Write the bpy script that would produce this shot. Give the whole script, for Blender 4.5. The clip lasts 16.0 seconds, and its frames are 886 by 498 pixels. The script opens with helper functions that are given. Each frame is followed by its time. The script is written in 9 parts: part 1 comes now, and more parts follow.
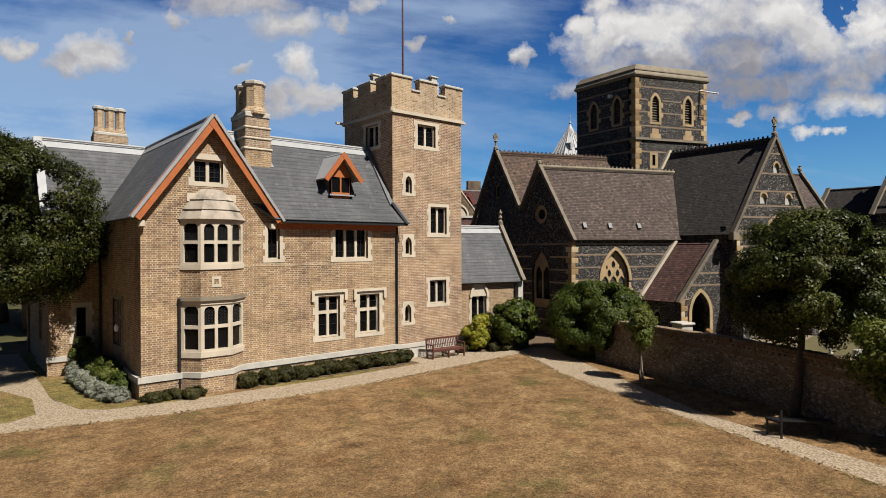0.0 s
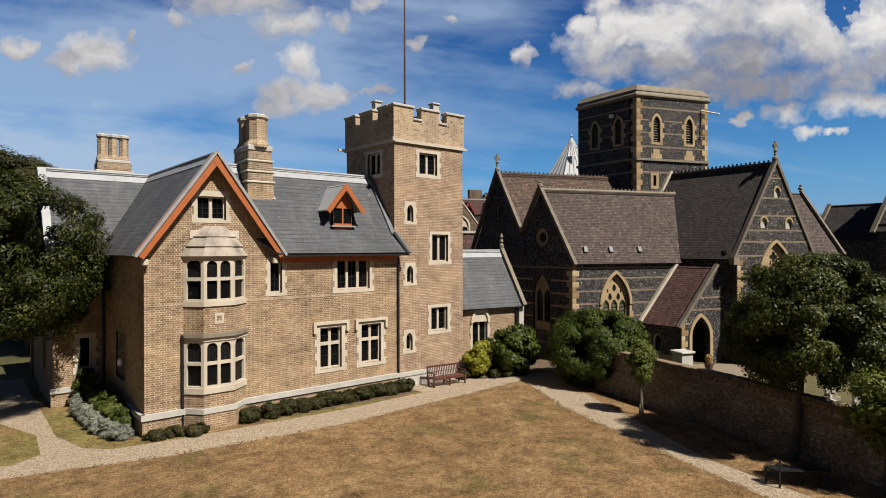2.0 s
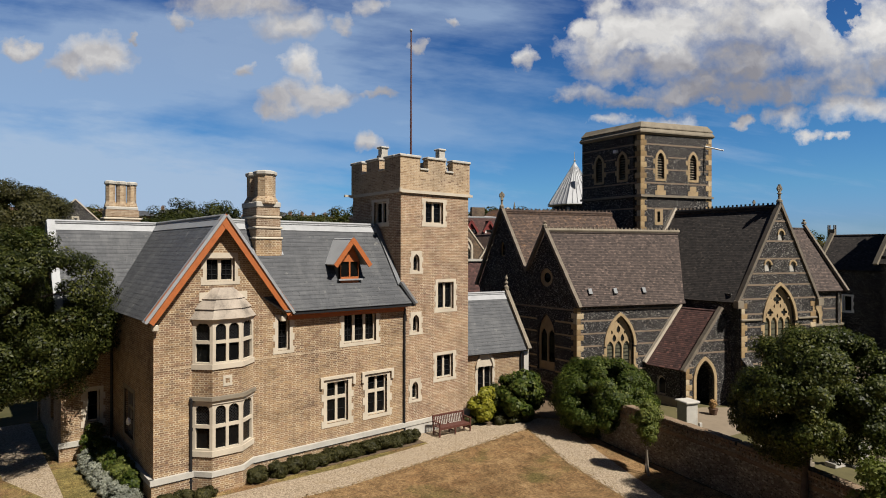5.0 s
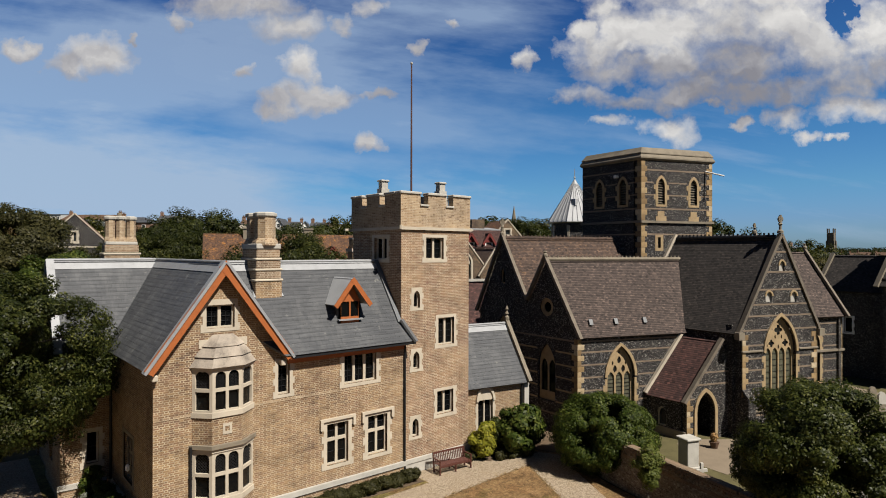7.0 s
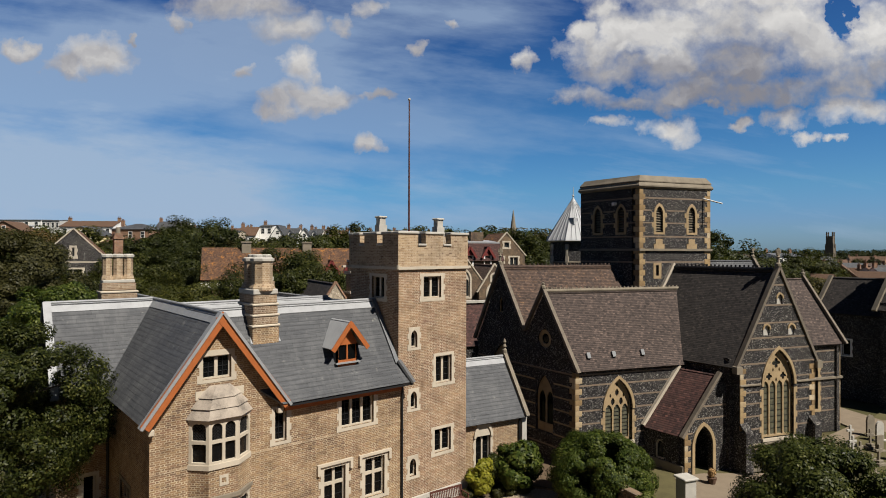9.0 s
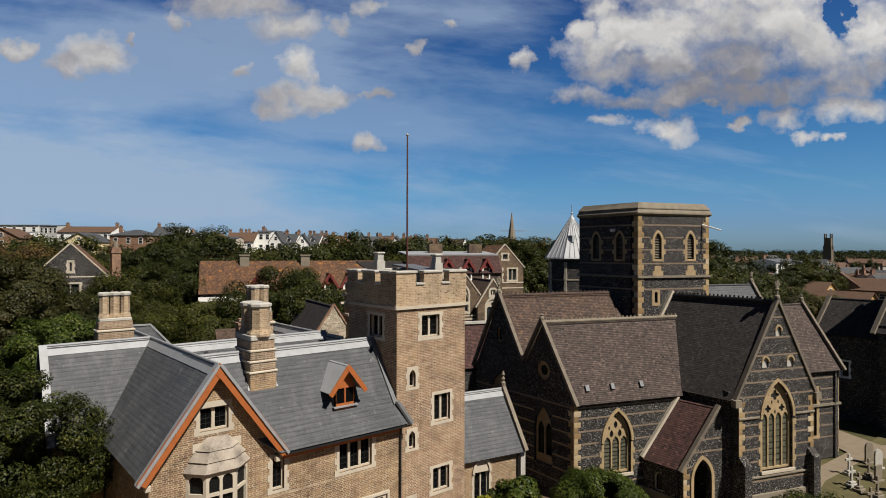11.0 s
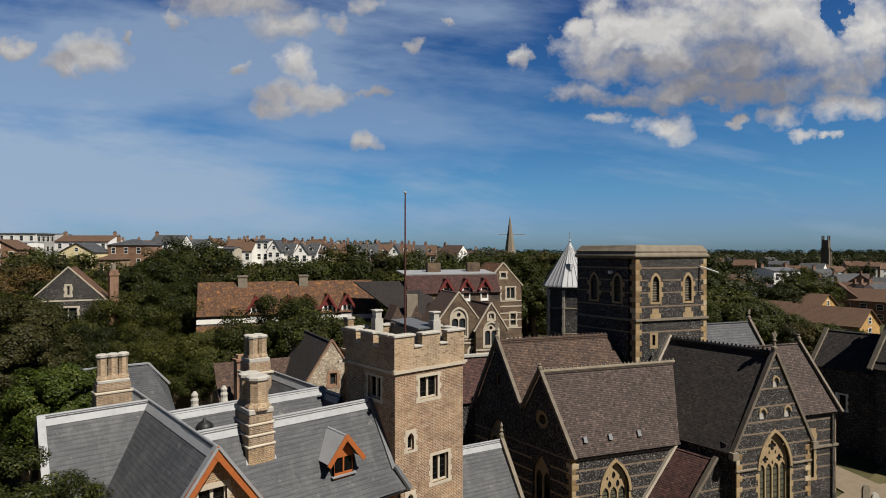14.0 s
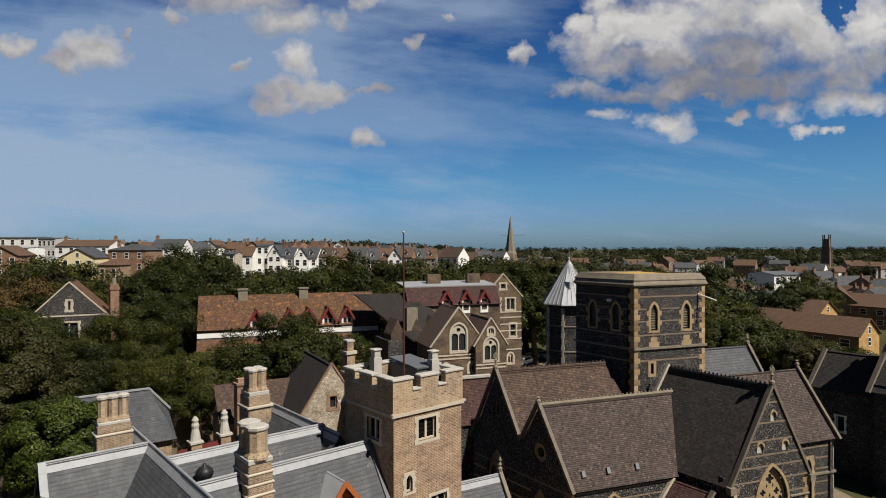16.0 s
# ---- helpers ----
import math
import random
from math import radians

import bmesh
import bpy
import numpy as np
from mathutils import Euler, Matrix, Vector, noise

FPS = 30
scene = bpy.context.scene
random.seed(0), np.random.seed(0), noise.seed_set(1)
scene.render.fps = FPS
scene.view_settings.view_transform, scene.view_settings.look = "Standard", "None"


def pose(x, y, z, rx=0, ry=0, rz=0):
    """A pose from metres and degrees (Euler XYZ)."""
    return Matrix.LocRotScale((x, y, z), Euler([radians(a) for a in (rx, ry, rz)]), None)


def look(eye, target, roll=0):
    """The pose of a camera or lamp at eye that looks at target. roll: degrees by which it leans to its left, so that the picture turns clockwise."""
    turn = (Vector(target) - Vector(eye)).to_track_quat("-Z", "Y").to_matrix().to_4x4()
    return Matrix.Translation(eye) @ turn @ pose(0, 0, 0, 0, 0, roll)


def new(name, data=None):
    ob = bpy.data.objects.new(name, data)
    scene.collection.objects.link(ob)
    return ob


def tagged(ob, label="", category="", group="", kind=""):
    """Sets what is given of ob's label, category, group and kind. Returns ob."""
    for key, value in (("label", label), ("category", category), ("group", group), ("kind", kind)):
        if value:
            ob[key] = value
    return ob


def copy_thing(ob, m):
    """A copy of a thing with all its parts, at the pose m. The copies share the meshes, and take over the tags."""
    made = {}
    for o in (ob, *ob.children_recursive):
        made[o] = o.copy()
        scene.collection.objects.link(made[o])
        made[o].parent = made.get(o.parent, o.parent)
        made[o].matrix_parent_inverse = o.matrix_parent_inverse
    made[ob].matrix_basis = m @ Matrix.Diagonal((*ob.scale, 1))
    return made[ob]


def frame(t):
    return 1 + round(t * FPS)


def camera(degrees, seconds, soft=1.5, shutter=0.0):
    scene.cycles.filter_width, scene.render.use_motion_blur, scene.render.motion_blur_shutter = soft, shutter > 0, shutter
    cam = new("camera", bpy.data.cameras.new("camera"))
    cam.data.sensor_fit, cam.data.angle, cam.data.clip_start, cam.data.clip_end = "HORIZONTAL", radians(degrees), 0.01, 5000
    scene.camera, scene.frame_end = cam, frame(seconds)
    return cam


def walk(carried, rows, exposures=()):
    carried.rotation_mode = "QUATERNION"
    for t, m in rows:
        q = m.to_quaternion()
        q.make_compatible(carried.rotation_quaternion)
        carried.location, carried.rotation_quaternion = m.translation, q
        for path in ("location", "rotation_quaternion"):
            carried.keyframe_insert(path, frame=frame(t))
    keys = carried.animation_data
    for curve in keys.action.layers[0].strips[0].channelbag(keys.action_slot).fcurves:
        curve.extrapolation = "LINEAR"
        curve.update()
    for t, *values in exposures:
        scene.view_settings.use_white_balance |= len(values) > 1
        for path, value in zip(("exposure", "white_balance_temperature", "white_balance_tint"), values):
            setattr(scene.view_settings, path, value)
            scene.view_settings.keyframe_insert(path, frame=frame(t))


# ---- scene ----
from collections import defaultdict

cam = camera(73.0, 16.0, soft=1.0)
GROUND = 0.35          # the path's rows are this much above the ground's zero
ROWS = [
    (0.0, 0.000, -0.000, 5.403, -40.337, -0.060, 0.259),
    (0.5, 0.031, -0.055, 5.768, -40.317, -0.120, 0.187),
    (1.0, 0.037, -0.082, 6.111, -40.290, -0.146, 0.159),
    (1.5, -0.006, -0.094, 6.432, -40.245, -0.141, 0.144),
    (2.0, -0.080, -0.098, 6.746, -40.213, -0.111, 0.117),
    (2.5, -0.146, -0.096, 7.083, -40.193, -0.039, 0.088),
    (3.0, -0.208, -0.090, 7.426, -40.189, 0.005, 0.047),
    (3.5, -0.283, -0.081, 7.783, -40.153, 0.052, 0.025),
    (4.0, -0.331, -0.076, 8.151, -40.131, 0.087, -0.020),
    (6.5, -0.354, 0.037, 10.132, -40.183, 0.223, -0.142),
    (7.0, -0.340, 0.049, 10.569, -40.192, 0.242, -0.129),
    (7.5, -0.323, 0.042, 11.035, -40.195, 0.305, -0.161),
    (8.0, -0.309, 0.019, 11.475, -40.220, 0.273, -0.180),
    (8.5, -0.289, 0.007, 11.923, -40.232, 0.277, -0.177),
    (9.0, -0.271, -0.002, 12.380, -40.244, 0.294, -0.160),
    (11.5, -0.204, 0.072, 14.707, -40.414, 0.210, -0.109),
    (12.0, -0.214, 0.075, 15.193, -40.428, 0.187, -0.098),
    (12.5, -0.237, 0.058, 15.694, -40.448, 0.171, -0.105),
    (13.0, -0.243, 0.040, 16.204, -40.496, 0.160, -0.093),
    (13.5, -0.232, 0.032, 16.715, -40.523, 0.111, -0.055),
    (14.0, -0.218, 0.024, 17.227, -40.545, 0.081, -0.006),
    (14.5, -0.208, 0.005, 17.748, -40.559, 0.057, 0.024),
    (15.0, -0.199, -0.030, 18.276, -40.553, 0.005, 0.046),
    (15.5, -0.190, -0.076, 18.826, -40.506, -0.078, 0.071),
    (16.0, -0.194, -0.138, 19.397, -40.478, -0.238, 0.106),
]
walk(cam, [(t, pose(x, y, z - GROUND, 90 + pitch, roll, yaw)) for t, x, y, z, yaw, pitch, roll in ROWS],
     exposures=((0.0, 0.74), (3.0, 0.71), (6.5, 0.63), (9.0, 0.54), (12.0, 0.45), (16.0, 0.41)))

# ---- light ----
SUN_AZ, SUN_EL = -79.0, 52.0      # degrees: from +x towards +y, above the horizon
sun_dir = Vector((math.cos(radians(SUN_AZ)) * math.cos(radians(SUN_EL)), math.sin(radians(SUN_AZ)) * math.cos(radians(SUN_EL)), math.sin(radians(SUN_EL))))
sun = new("sun", bpy.data.lights.new("sun", "SUN"))
sun.data.energy, sun.data.angle, sun.data.color = 5.0, radians(0.5), (1.0, 0.94, 0.85)
sun.matrix_world = look(sun_dir * 80, (0, 0, 0))


class Nodes:
    """Short hand for a node tree."""

    def __init__(self, tree):
        self.tree = tree

    def add(self, kind, out=0, settings=None, **ins):
        node = self.tree.nodes.new(kind)
        opts = settings or {}
        if "operation" in opts:
            node.operation = opts["operation"]
        if opts.get("use_clamp"):
            node.use_clamp = True
        if "data_type" in opts:
            node.data_type, node.blend_type = opts["data_type"], opts["blend_type"]
        if "rotation_type" in opts:
            node.rotation_type = opts["rotation_type"]
        if "noise_dimensions" in opts:
            node.noise_dimensions = opts["noise_dimensions"]
        if "feature" in opts:
            node.feature = opts["feature"]
        for k, v in ins.items():
            self.put(node, k, v)
        return node.outputs[out]

    def put(self, node, key, v):
        sock = node.inputs[int(key[1:])] if key[0] == "i" and key[1:].isdigit() else node.inputs[key.replace("_", " ")]
        if isinstance(v, bpy.types.NodeSocket):
            self.tree.links.new(v, sock)
        else:
            sock.default_value = v

    def math(self, op, a, b=0.0, c=0.0, clamp=False):
        return self.add("ShaderNodeMath", settings={"operation": op, "use_clamp": clamp}, i0=a, i1=b, i2=c)

    def vec(self, op, a, b=(0, 0, 0), out=0):
        return self.add("ShaderNodeVectorMath", out=out, settings={"operation": op}, i0=a, i1=b)

    def xyz(self, v):
        node = self.tree.nodes.new("ShaderNodeSeparateXYZ")
        self.put(node, "i0", v)
        return node.outputs[0], node.outputs[1], node.outputs[2]

    def join(self, x, y, z=0.0):
        return self.add("ShaderNodeCombineXYZ", i0=x, i1=y, i2=z)

    def ramp(self, fac, stops, mode="LINEAR"):
        node = self.tree.nodes.new("ShaderNodeValToRGB")
        node.color_ramp.interpolation = mode
        els = node.color_ramp.elements
        while len(els) < len(stops):
            els.new(0.5)
        for e, (p, c) in zip(els, stops):
            e.position = p
            e.color = (*c, 1.0) if len(c) == 3 else c
        self.put(node, "Fac", fac)
        return node.outputs[0]

    def mix(self, fac, a, b, blend="MIX"):
        return self.add("ShaderNodeMix", out=2, settings={"data_type": "RGBA", "blend_type": blend}, i0=fac, i6=a if not isinstance(a, tuple) else (*a, 1.0), i7=b if not isinstance(b, tuple) else (*b, 1.0))

    def noise(self, vec, scale, detail=4.0, rough=0.6):
        return self.add("ShaderNodeTexNoise", Vector=vec, Scale=scale, Detail=detail, Roughness=rough)

    def white(self, vec, out=0):
        return self.add("ShaderNodeTexWhiteNoise", out=out, settings={"noise_dimensions": "3D"}, Vector=vec)


# sky: clear blue with heaped cumulus on the view's upper part, thin cirrus, haze low down
world = bpy.data.worlds.new("world")
scene.world = world
world.use_nodes = True
w = Nodes(world.node_tree)
back = world.node_tree.nodes["Background"]
sky_node = world.node_tree.nodes.new("ShaderNodeTexSky")
sky_node.sky_type, sky_node.sun_disc = "NISHITA", False
sky_node.sun_elevation, sky_node.sun_rotation = radians(SUN_EL), radians(90 - SUN_AZ)
sky_node.air_density, sky_node.dust_density, sky_node.ozone_density = 1.0, 0.6, 3.0
way = w.add("ShaderNodeTexCoord", out=0)
VIEW = radians(49.7)              # the bearing that the film looks along
turned = w.add("ShaderNodeVectorRotate", settings={"rotation_type": "Z_AXIS"}, Vector=way, Angle=-VIEW)
fx, fy, fz = w.xyz(turned)        # fx ahead, fy to the left, fz up
ahead = w.math("MAXIMUM", fx, 0.08)
sx = w.math("MULTIPLY", w.math("DIVIDE", fy, ahead), -1.0)
sy = w.math("DIVIDE", fz, ahead)
flat = w.join(sx, sy)
wob = w.noise(w.vec("MULTIPLY", flat, (1.0, 1.4, 1.0)), 9.0, 8.0, 0.55)
slow = w.noise(w.vec("ADD", flat, (5.2, 1.7, 0.0)), 6.0, 2.0, 0.5)
# heaps of cloud: right, up, half width, half height, and how much of the heap stands in the sun
BANK = ((0.242, 0.338, 0.059, 0.04, 0.72), (0.308, 0.362, 0.068, 0.045, 0.74), (0.393, 0.378, 0.076, 0.057, 0.86), (0.478, 0.383, 0.076, 0.057, 0.66), (0.383, 0.315, 0.066, 0.047, 0.7), (0.563, 0.378, 0.085, 0.057, 0.82), (0.619, 0.334, 0.074, 0.053, 0.84), (0.718, 0.364, 0.059, 0.076, 0.88), (0.374, 0.262, 0.066, 0.021, 0.52), (0.24, 0.264, 0.049, 0.024, 0.74), (0.487, 0.449, 0.264, 0.047, 0.7), (0.223, 0.378, 0.03, 0.021, 0.7), (0.284, 0.41, 0.038, 0.021, 0.75))
BASES = ((0.289, 0.302, 0.085, 0.026, 0.22), (0.308, 0.249, 0.08, 0.017, 0.16), (0.496, 0.308, 0.076, 0.047, 0.04), (0.487, 0.265, 0.099, 0.024, 0.0), (0.581, 0.27, 0.085, 0.021, 0.1), (0.43, 0.277, 0.057, 0.03, 0.25), (0.666, 0.289, 0.076, 0.03, 0.3), (0.732, 0.306, 0.047, 0.033, 0.38))
PUFFS = ((0.275, 0.211, 0.042, 0.015, 0.7), (0.374, 0.211, 0.052, 0.023, 0.85), (0.463, 0.244, 0.016, 0.009, 0.65), (0.501, 0.22, 0.023, 0.01, 0.75), (0.581, 0.234, 0.042, 0.021, 0.85), (0.676, 0.242, 0.059, 0.028, 0.9), (0.61, 0.2, 0.03, 0.013, 0.85), (0.652, 0.192, 0.019, 0.008, 0.75), (0.138, 0.327, 0.021, 0.021, 0.6), (0.006, 0.374, 0.017, 0.008, 0.5), (-0.042, 0.338, 0.019, 0.012, 0.5), (-0.126, 0.185, 0.03, 0.021, 0.58))
LEFT = ((-0.584, 0.327, 0.062, 0.036, 0.58), (-0.631, 0.312, 0.042, 0.023, 0.5), (-0.716, 0.341, 0.025, 0.017, 0.5), (-0.447, 0.388, 0.019, 0.014, 0.38), (-0.268, 0.378, 0.08, 0.032, 0.56), (-0.344, 0.416, 0.113, 0.025, 0.42), (-0.166, 0.381, 0.021, 0.016, 0.5), (-0.136, 0.412, 0.026, 0.019, 0.5), (-0.247, 0.312, 0.034, 0.028, 0.68), (-0.211, 0.261, 0.07, 0.028, 0.56), (-0.277, 0.246, 0.042, 0.023, 0.45), (-0.332, 0.298, 0.017, 0.012, 0.4), (-0.108, 0.267, 0.038, 0.008, 0.3), (-0.521, 0.36, 0.008, 0.013, 0.35))
bend = w.vec("SUBTRACT", w.add("ShaderNodeTexNoise", out=1, Vector=flat, Scale=11.0, Detail=5.0, Roughness=0.55), (0.5, 0.5, 0.5))
curl = w.vec("SUBTRACT", w.add("ShaderNodeTexNoise", out=1, Vector=w.vec("ADD", flat, (2.0, 6.0, 0.0)), Scale=38.0, Detail=4.0, Roughness=0.6), (0.5, 0.5, 0.5))
drift = w.vec("ADD", w.vec("ADD", flat, w.vec("MULTIPLY", bend, (0.13, 0.085, 0.0))), w.vec("MULTIPLY", curl, (0.036, 0.026, 0.0)))
cx_, cy_, _ = w.xyz(drift)
dens, total, high, tones_sum = None, 0.0001, 0.0, 0.0
for hx, hy, hw, hh, sunny in BANK + BASES + PUFFS + LEFT:
    px = w.math("DIVIDE", w.math("SUBTRACT", cx_, hx), hw)
    py = w.math("DIVIDE", w.math("SUBTRACT", cy_, hy), hh)
    r2 = w.math("ADD", w.math("MULTIPLY", px, px), w.math("MULTIPLY", py, py))
    d = w.math("MAXIMUM", w.math("SUBTRACT", 1.0, r2), -4.0)
    near = w.math("MULTIPLY", w.math("EXPONENT", w.math("MULTIPLY", r2, -0.8)), 2.4 if sunny < 0.4 else 1.0)
    total = w.math("ADD", total, near)
    tones_sum = w.math("ADD", tones_sum, w.math("MULTIPLY", near, sunny))
    high = w.math("ADD", high, w.math("MULTIPLY", near, w.math("MINIMUM", w.math("MAXIMUM", py, -1.0), 1.0)))
    dens = d if dens is None else w.math("SMOOTH_MAX", dens, d, 0.3)
tone, hgt = w.math("DIVIDE", tones_sum, total), w.math("DIVIDE", high, total)
gx, gy = w.math("DIVIDE", w.math("SUBTRACT", cx_, 0.664), 0.019), w.math("DIVIDE", w.math("SUBTRACT", cy_, 0.402), 0.047)
rift = w.math("MAXIMUM", w.math("SUBTRACT", 1.0, w.math("ADD", w.math("MULTIPLY", gx, gx), w.math("MULTIPLY", gy, gy))), 0.0)
dens = w.math("SUBTRACT", w.math("MINIMUM", dens, 1.2), w.math("MULTIPLY", rift, 1.7))
fray = w.noise(w.vec("ADD", flat, (0.4, 9.1, 0.0)), 34.0, 6.0, 0.62)
puff = w.math("ADD", dens, w.math("MULTIPLY", w.math("SUBTRACT", wob, 0.5), 1.8))
puff = w.math("ADD", puff, w.math("MULTIPLY", w.math("SUBTRACT", slow, 0.5), 1.0))
puff = w.math("ADD", puff, w.math("MULTIPLY", w.math("SUBTRACT", fray, 0.5), 1.3))
cover = w.add("ShaderNodeMapRange", Value=puff, i1=-0.25, i2=0.95, i3=0.0, i4=0.97)
# the cloud's own light and shade: bright billows above, grey bases
soft_a = w.noise(w.vec("MULTIPLY", drift, (1.0, 1.4, 1.0)), 12.0, 3.5, 0.5)
soft_b = w.noise(w.vec("MULTIPLY", w.vec("ADD", drift, (-0.007, 0.013, 0.0)), (1.0, 1.4, 1.0)), 12.0, 3.5, 0.5)
lit = w.math("ADD", tone, w.math("MULTIPLY", w.math("SUBTRACT", soft_a, soft_b), 1.0))
lit = w.math("MULTIPLY", w.math("SUBTRACT", lit, 0.14), 1.16)
lit = w.math("ADD", lit, w.math("MULTIPLY", hgt, 0.18), clamp=True)
cloud = w.ramp(lit, [(0.0, (4.3, 4.25, 4.7)), (0.35, (6.8, 6.7, 7.0)), (0.7, (10.6, 10.4, 10.2)), (1.0, (13.6, 13.3, 12.8))])
# high veil: broad and pale on one side, long streaks over the rest
streak = w.noise(w.vec("MULTIPLY", w.vec("ADD", flat, w.vec("MULTIPLY", w.join(sy, sx), (0.9, 0.12, 0.0))), (1.3, 7.0, 1.0)), 2.0, 6.0, 0.6)
wide = w.noise(w.vec("MULTIPLY", w.vec("ADD", flat, (3.1, 0.0, 0.0)), (1.0, 3.0, 1.0)), 2.6, 6.0, 0.58)
sheetv = None
for hx, hy, hw, hh, amount in ((-0.66, 0.12, 0.62, 0.17, 0.95), (-0.62, 0.30, 0.65, 0.15, 0.66), (-0.25, 0.34, 0.36, 0.15, 0.66), (-0.30, 0.16, 0.34, 0.05, 0.5), (-0.20, 0.215, 0.36, 0.09, 0.5)):
    px = w.math("DIVIDE", w.math("SUBTRACT", sx, hx), hw)
    py = w.math("DIVIDE", w.math("SUBTRACT", sy, hy), hh)
    d = w.math("SUBTRACT", 1.0, w.math("SQRT", w.math("ADD", w.math("MULTIPLY", px, px), w.math("MULTIPLY", py, py))))
    d = w.math("ADD", d, w.math("MULTIPLY", w.math("SUBTRACT", wide, 0.48), 2.2))
    d = w.math("ADD", d, w.math("MULTIPLY", w.math("SUBTRACT", streak, 0.46), 1.4))
    d = w.add("ShaderNodeMapRange", Value=d, i1=-0.1, i2=0.7, i3=0.0, i4=amount)
    sheetv = d if sheetv is None else w.math("SMOOTH_MAX", sheetv, d, 0.1)
thin = w.math("MULTIPLY", w.add("ShaderNodeMapRange", Value=streak, i1=0.50, i2=0.74, i3=0.0, i4=0.45), w.add("ShaderNodeMapRange", Value=sy, i1=0.30, i2=0.20, i3=0.0, i4=1.0))
veil = w.math("MAXIMUM", w.math("MULTIPLY", sheetv, 0.95), thin)
front = w.add("ShaderNodeMapRange", Value=fx, i1=0.1, i2=0.35, i3=0.0, i4=1.0)
over = w.add("ShaderNodeMapRange", Value=fz, i1=0.0, i2=0.02, i3=0.0, i4=1.0)
gate = w.math("MULTIPLY", front, over)
tint = w.ramp(w.math("ABSOLUTE", fz), [(0.0, (0.70, 1.12, 1.75)), (0.05, (0.66, 1.06, 1.75)), (0.10, (0.55, 1.12, 1.62)), (0.22, (0.29, 0.90, 1.44)), (0.40, (0.10, 0.50, 1.12)), (0.55, (0.13, 0.36, 0.70)), (0.75, (0.18, 0.27, 0.42))])
tint = w.mix(w.add("ShaderNodeMapRange", Value=fx, i1=0.55, i2=-0.2, i3=0.0, i4=1.0), tint, (0.27, 0.36, 0.49))
clear = w.mix(1.0, sky_node.outputs[0], tint, "MULTIPLY")
base = w.mix(w.math("MULTIPLY", veil, gate), clear, (6.2, 8.1, 10.8))
full = w.mix(w.math("MULTIPLY", cover, gate), base, cloud)
world.node_tree.links.new(full, back.inputs[0])
back.inputs[1].default_value = 0.0395


# ---- materials ----
def material(name, rough=0.8, metal=0.0, spec=0.3):
    m = bpy.data.materials.new(name)
    m.use_nodes = True
    n = Nodes(m.node_tree)
    b = m.node_tree.nodes["Principled BSDF"]
    b.inputs["Roughness"].default_value, b.inputs["Metallic"].default_value = rough, metal
    b.inputs["Specular IOR Level"].default_value = spec
    return m, n, b


def bump(n, b, height, strength=0.4, dist=0.02):
    n.put(b, "Normal", n.add("ShaderNodeBump", Strength=strength, Distance=dist, Height=height))


def plain(name, colour, rough=0.7, metal=0.0, vary=0.25, scale=3.0, grain=40.0, spec=0.3, relief=0.3):
    """A surface of one paint or stone with soft stains and a fine grain."""
    m, n, b = material(name, rough, metal, spec)
    colour = tuple(0.86 * c for c in colour)
    at = n.add("ShaderNodeTexCoord", out=3)
    stain = n.noise(at, scale, 5.0, 0.65)
    fine = n.noise(at, grain, 3.0, 0.6)
    mixed = n.math("ADD", n.math("MULTIPLY", stain, 0.65), n.math("MULTIPLY", fine, 0.35))
    dark = tuple(c * (1 - vary) for c in colour)
    pale = tuple(min(1, c * (1 + vary * 0.7)) for c in colour)
    n.put(b, "Base Color", n.ramp(mixed, [(0.3, dark), (0.5, colour), (0.7, pale)]))
    if relief:
        bump(n, b, mixed, relief, 0.01)
    return m


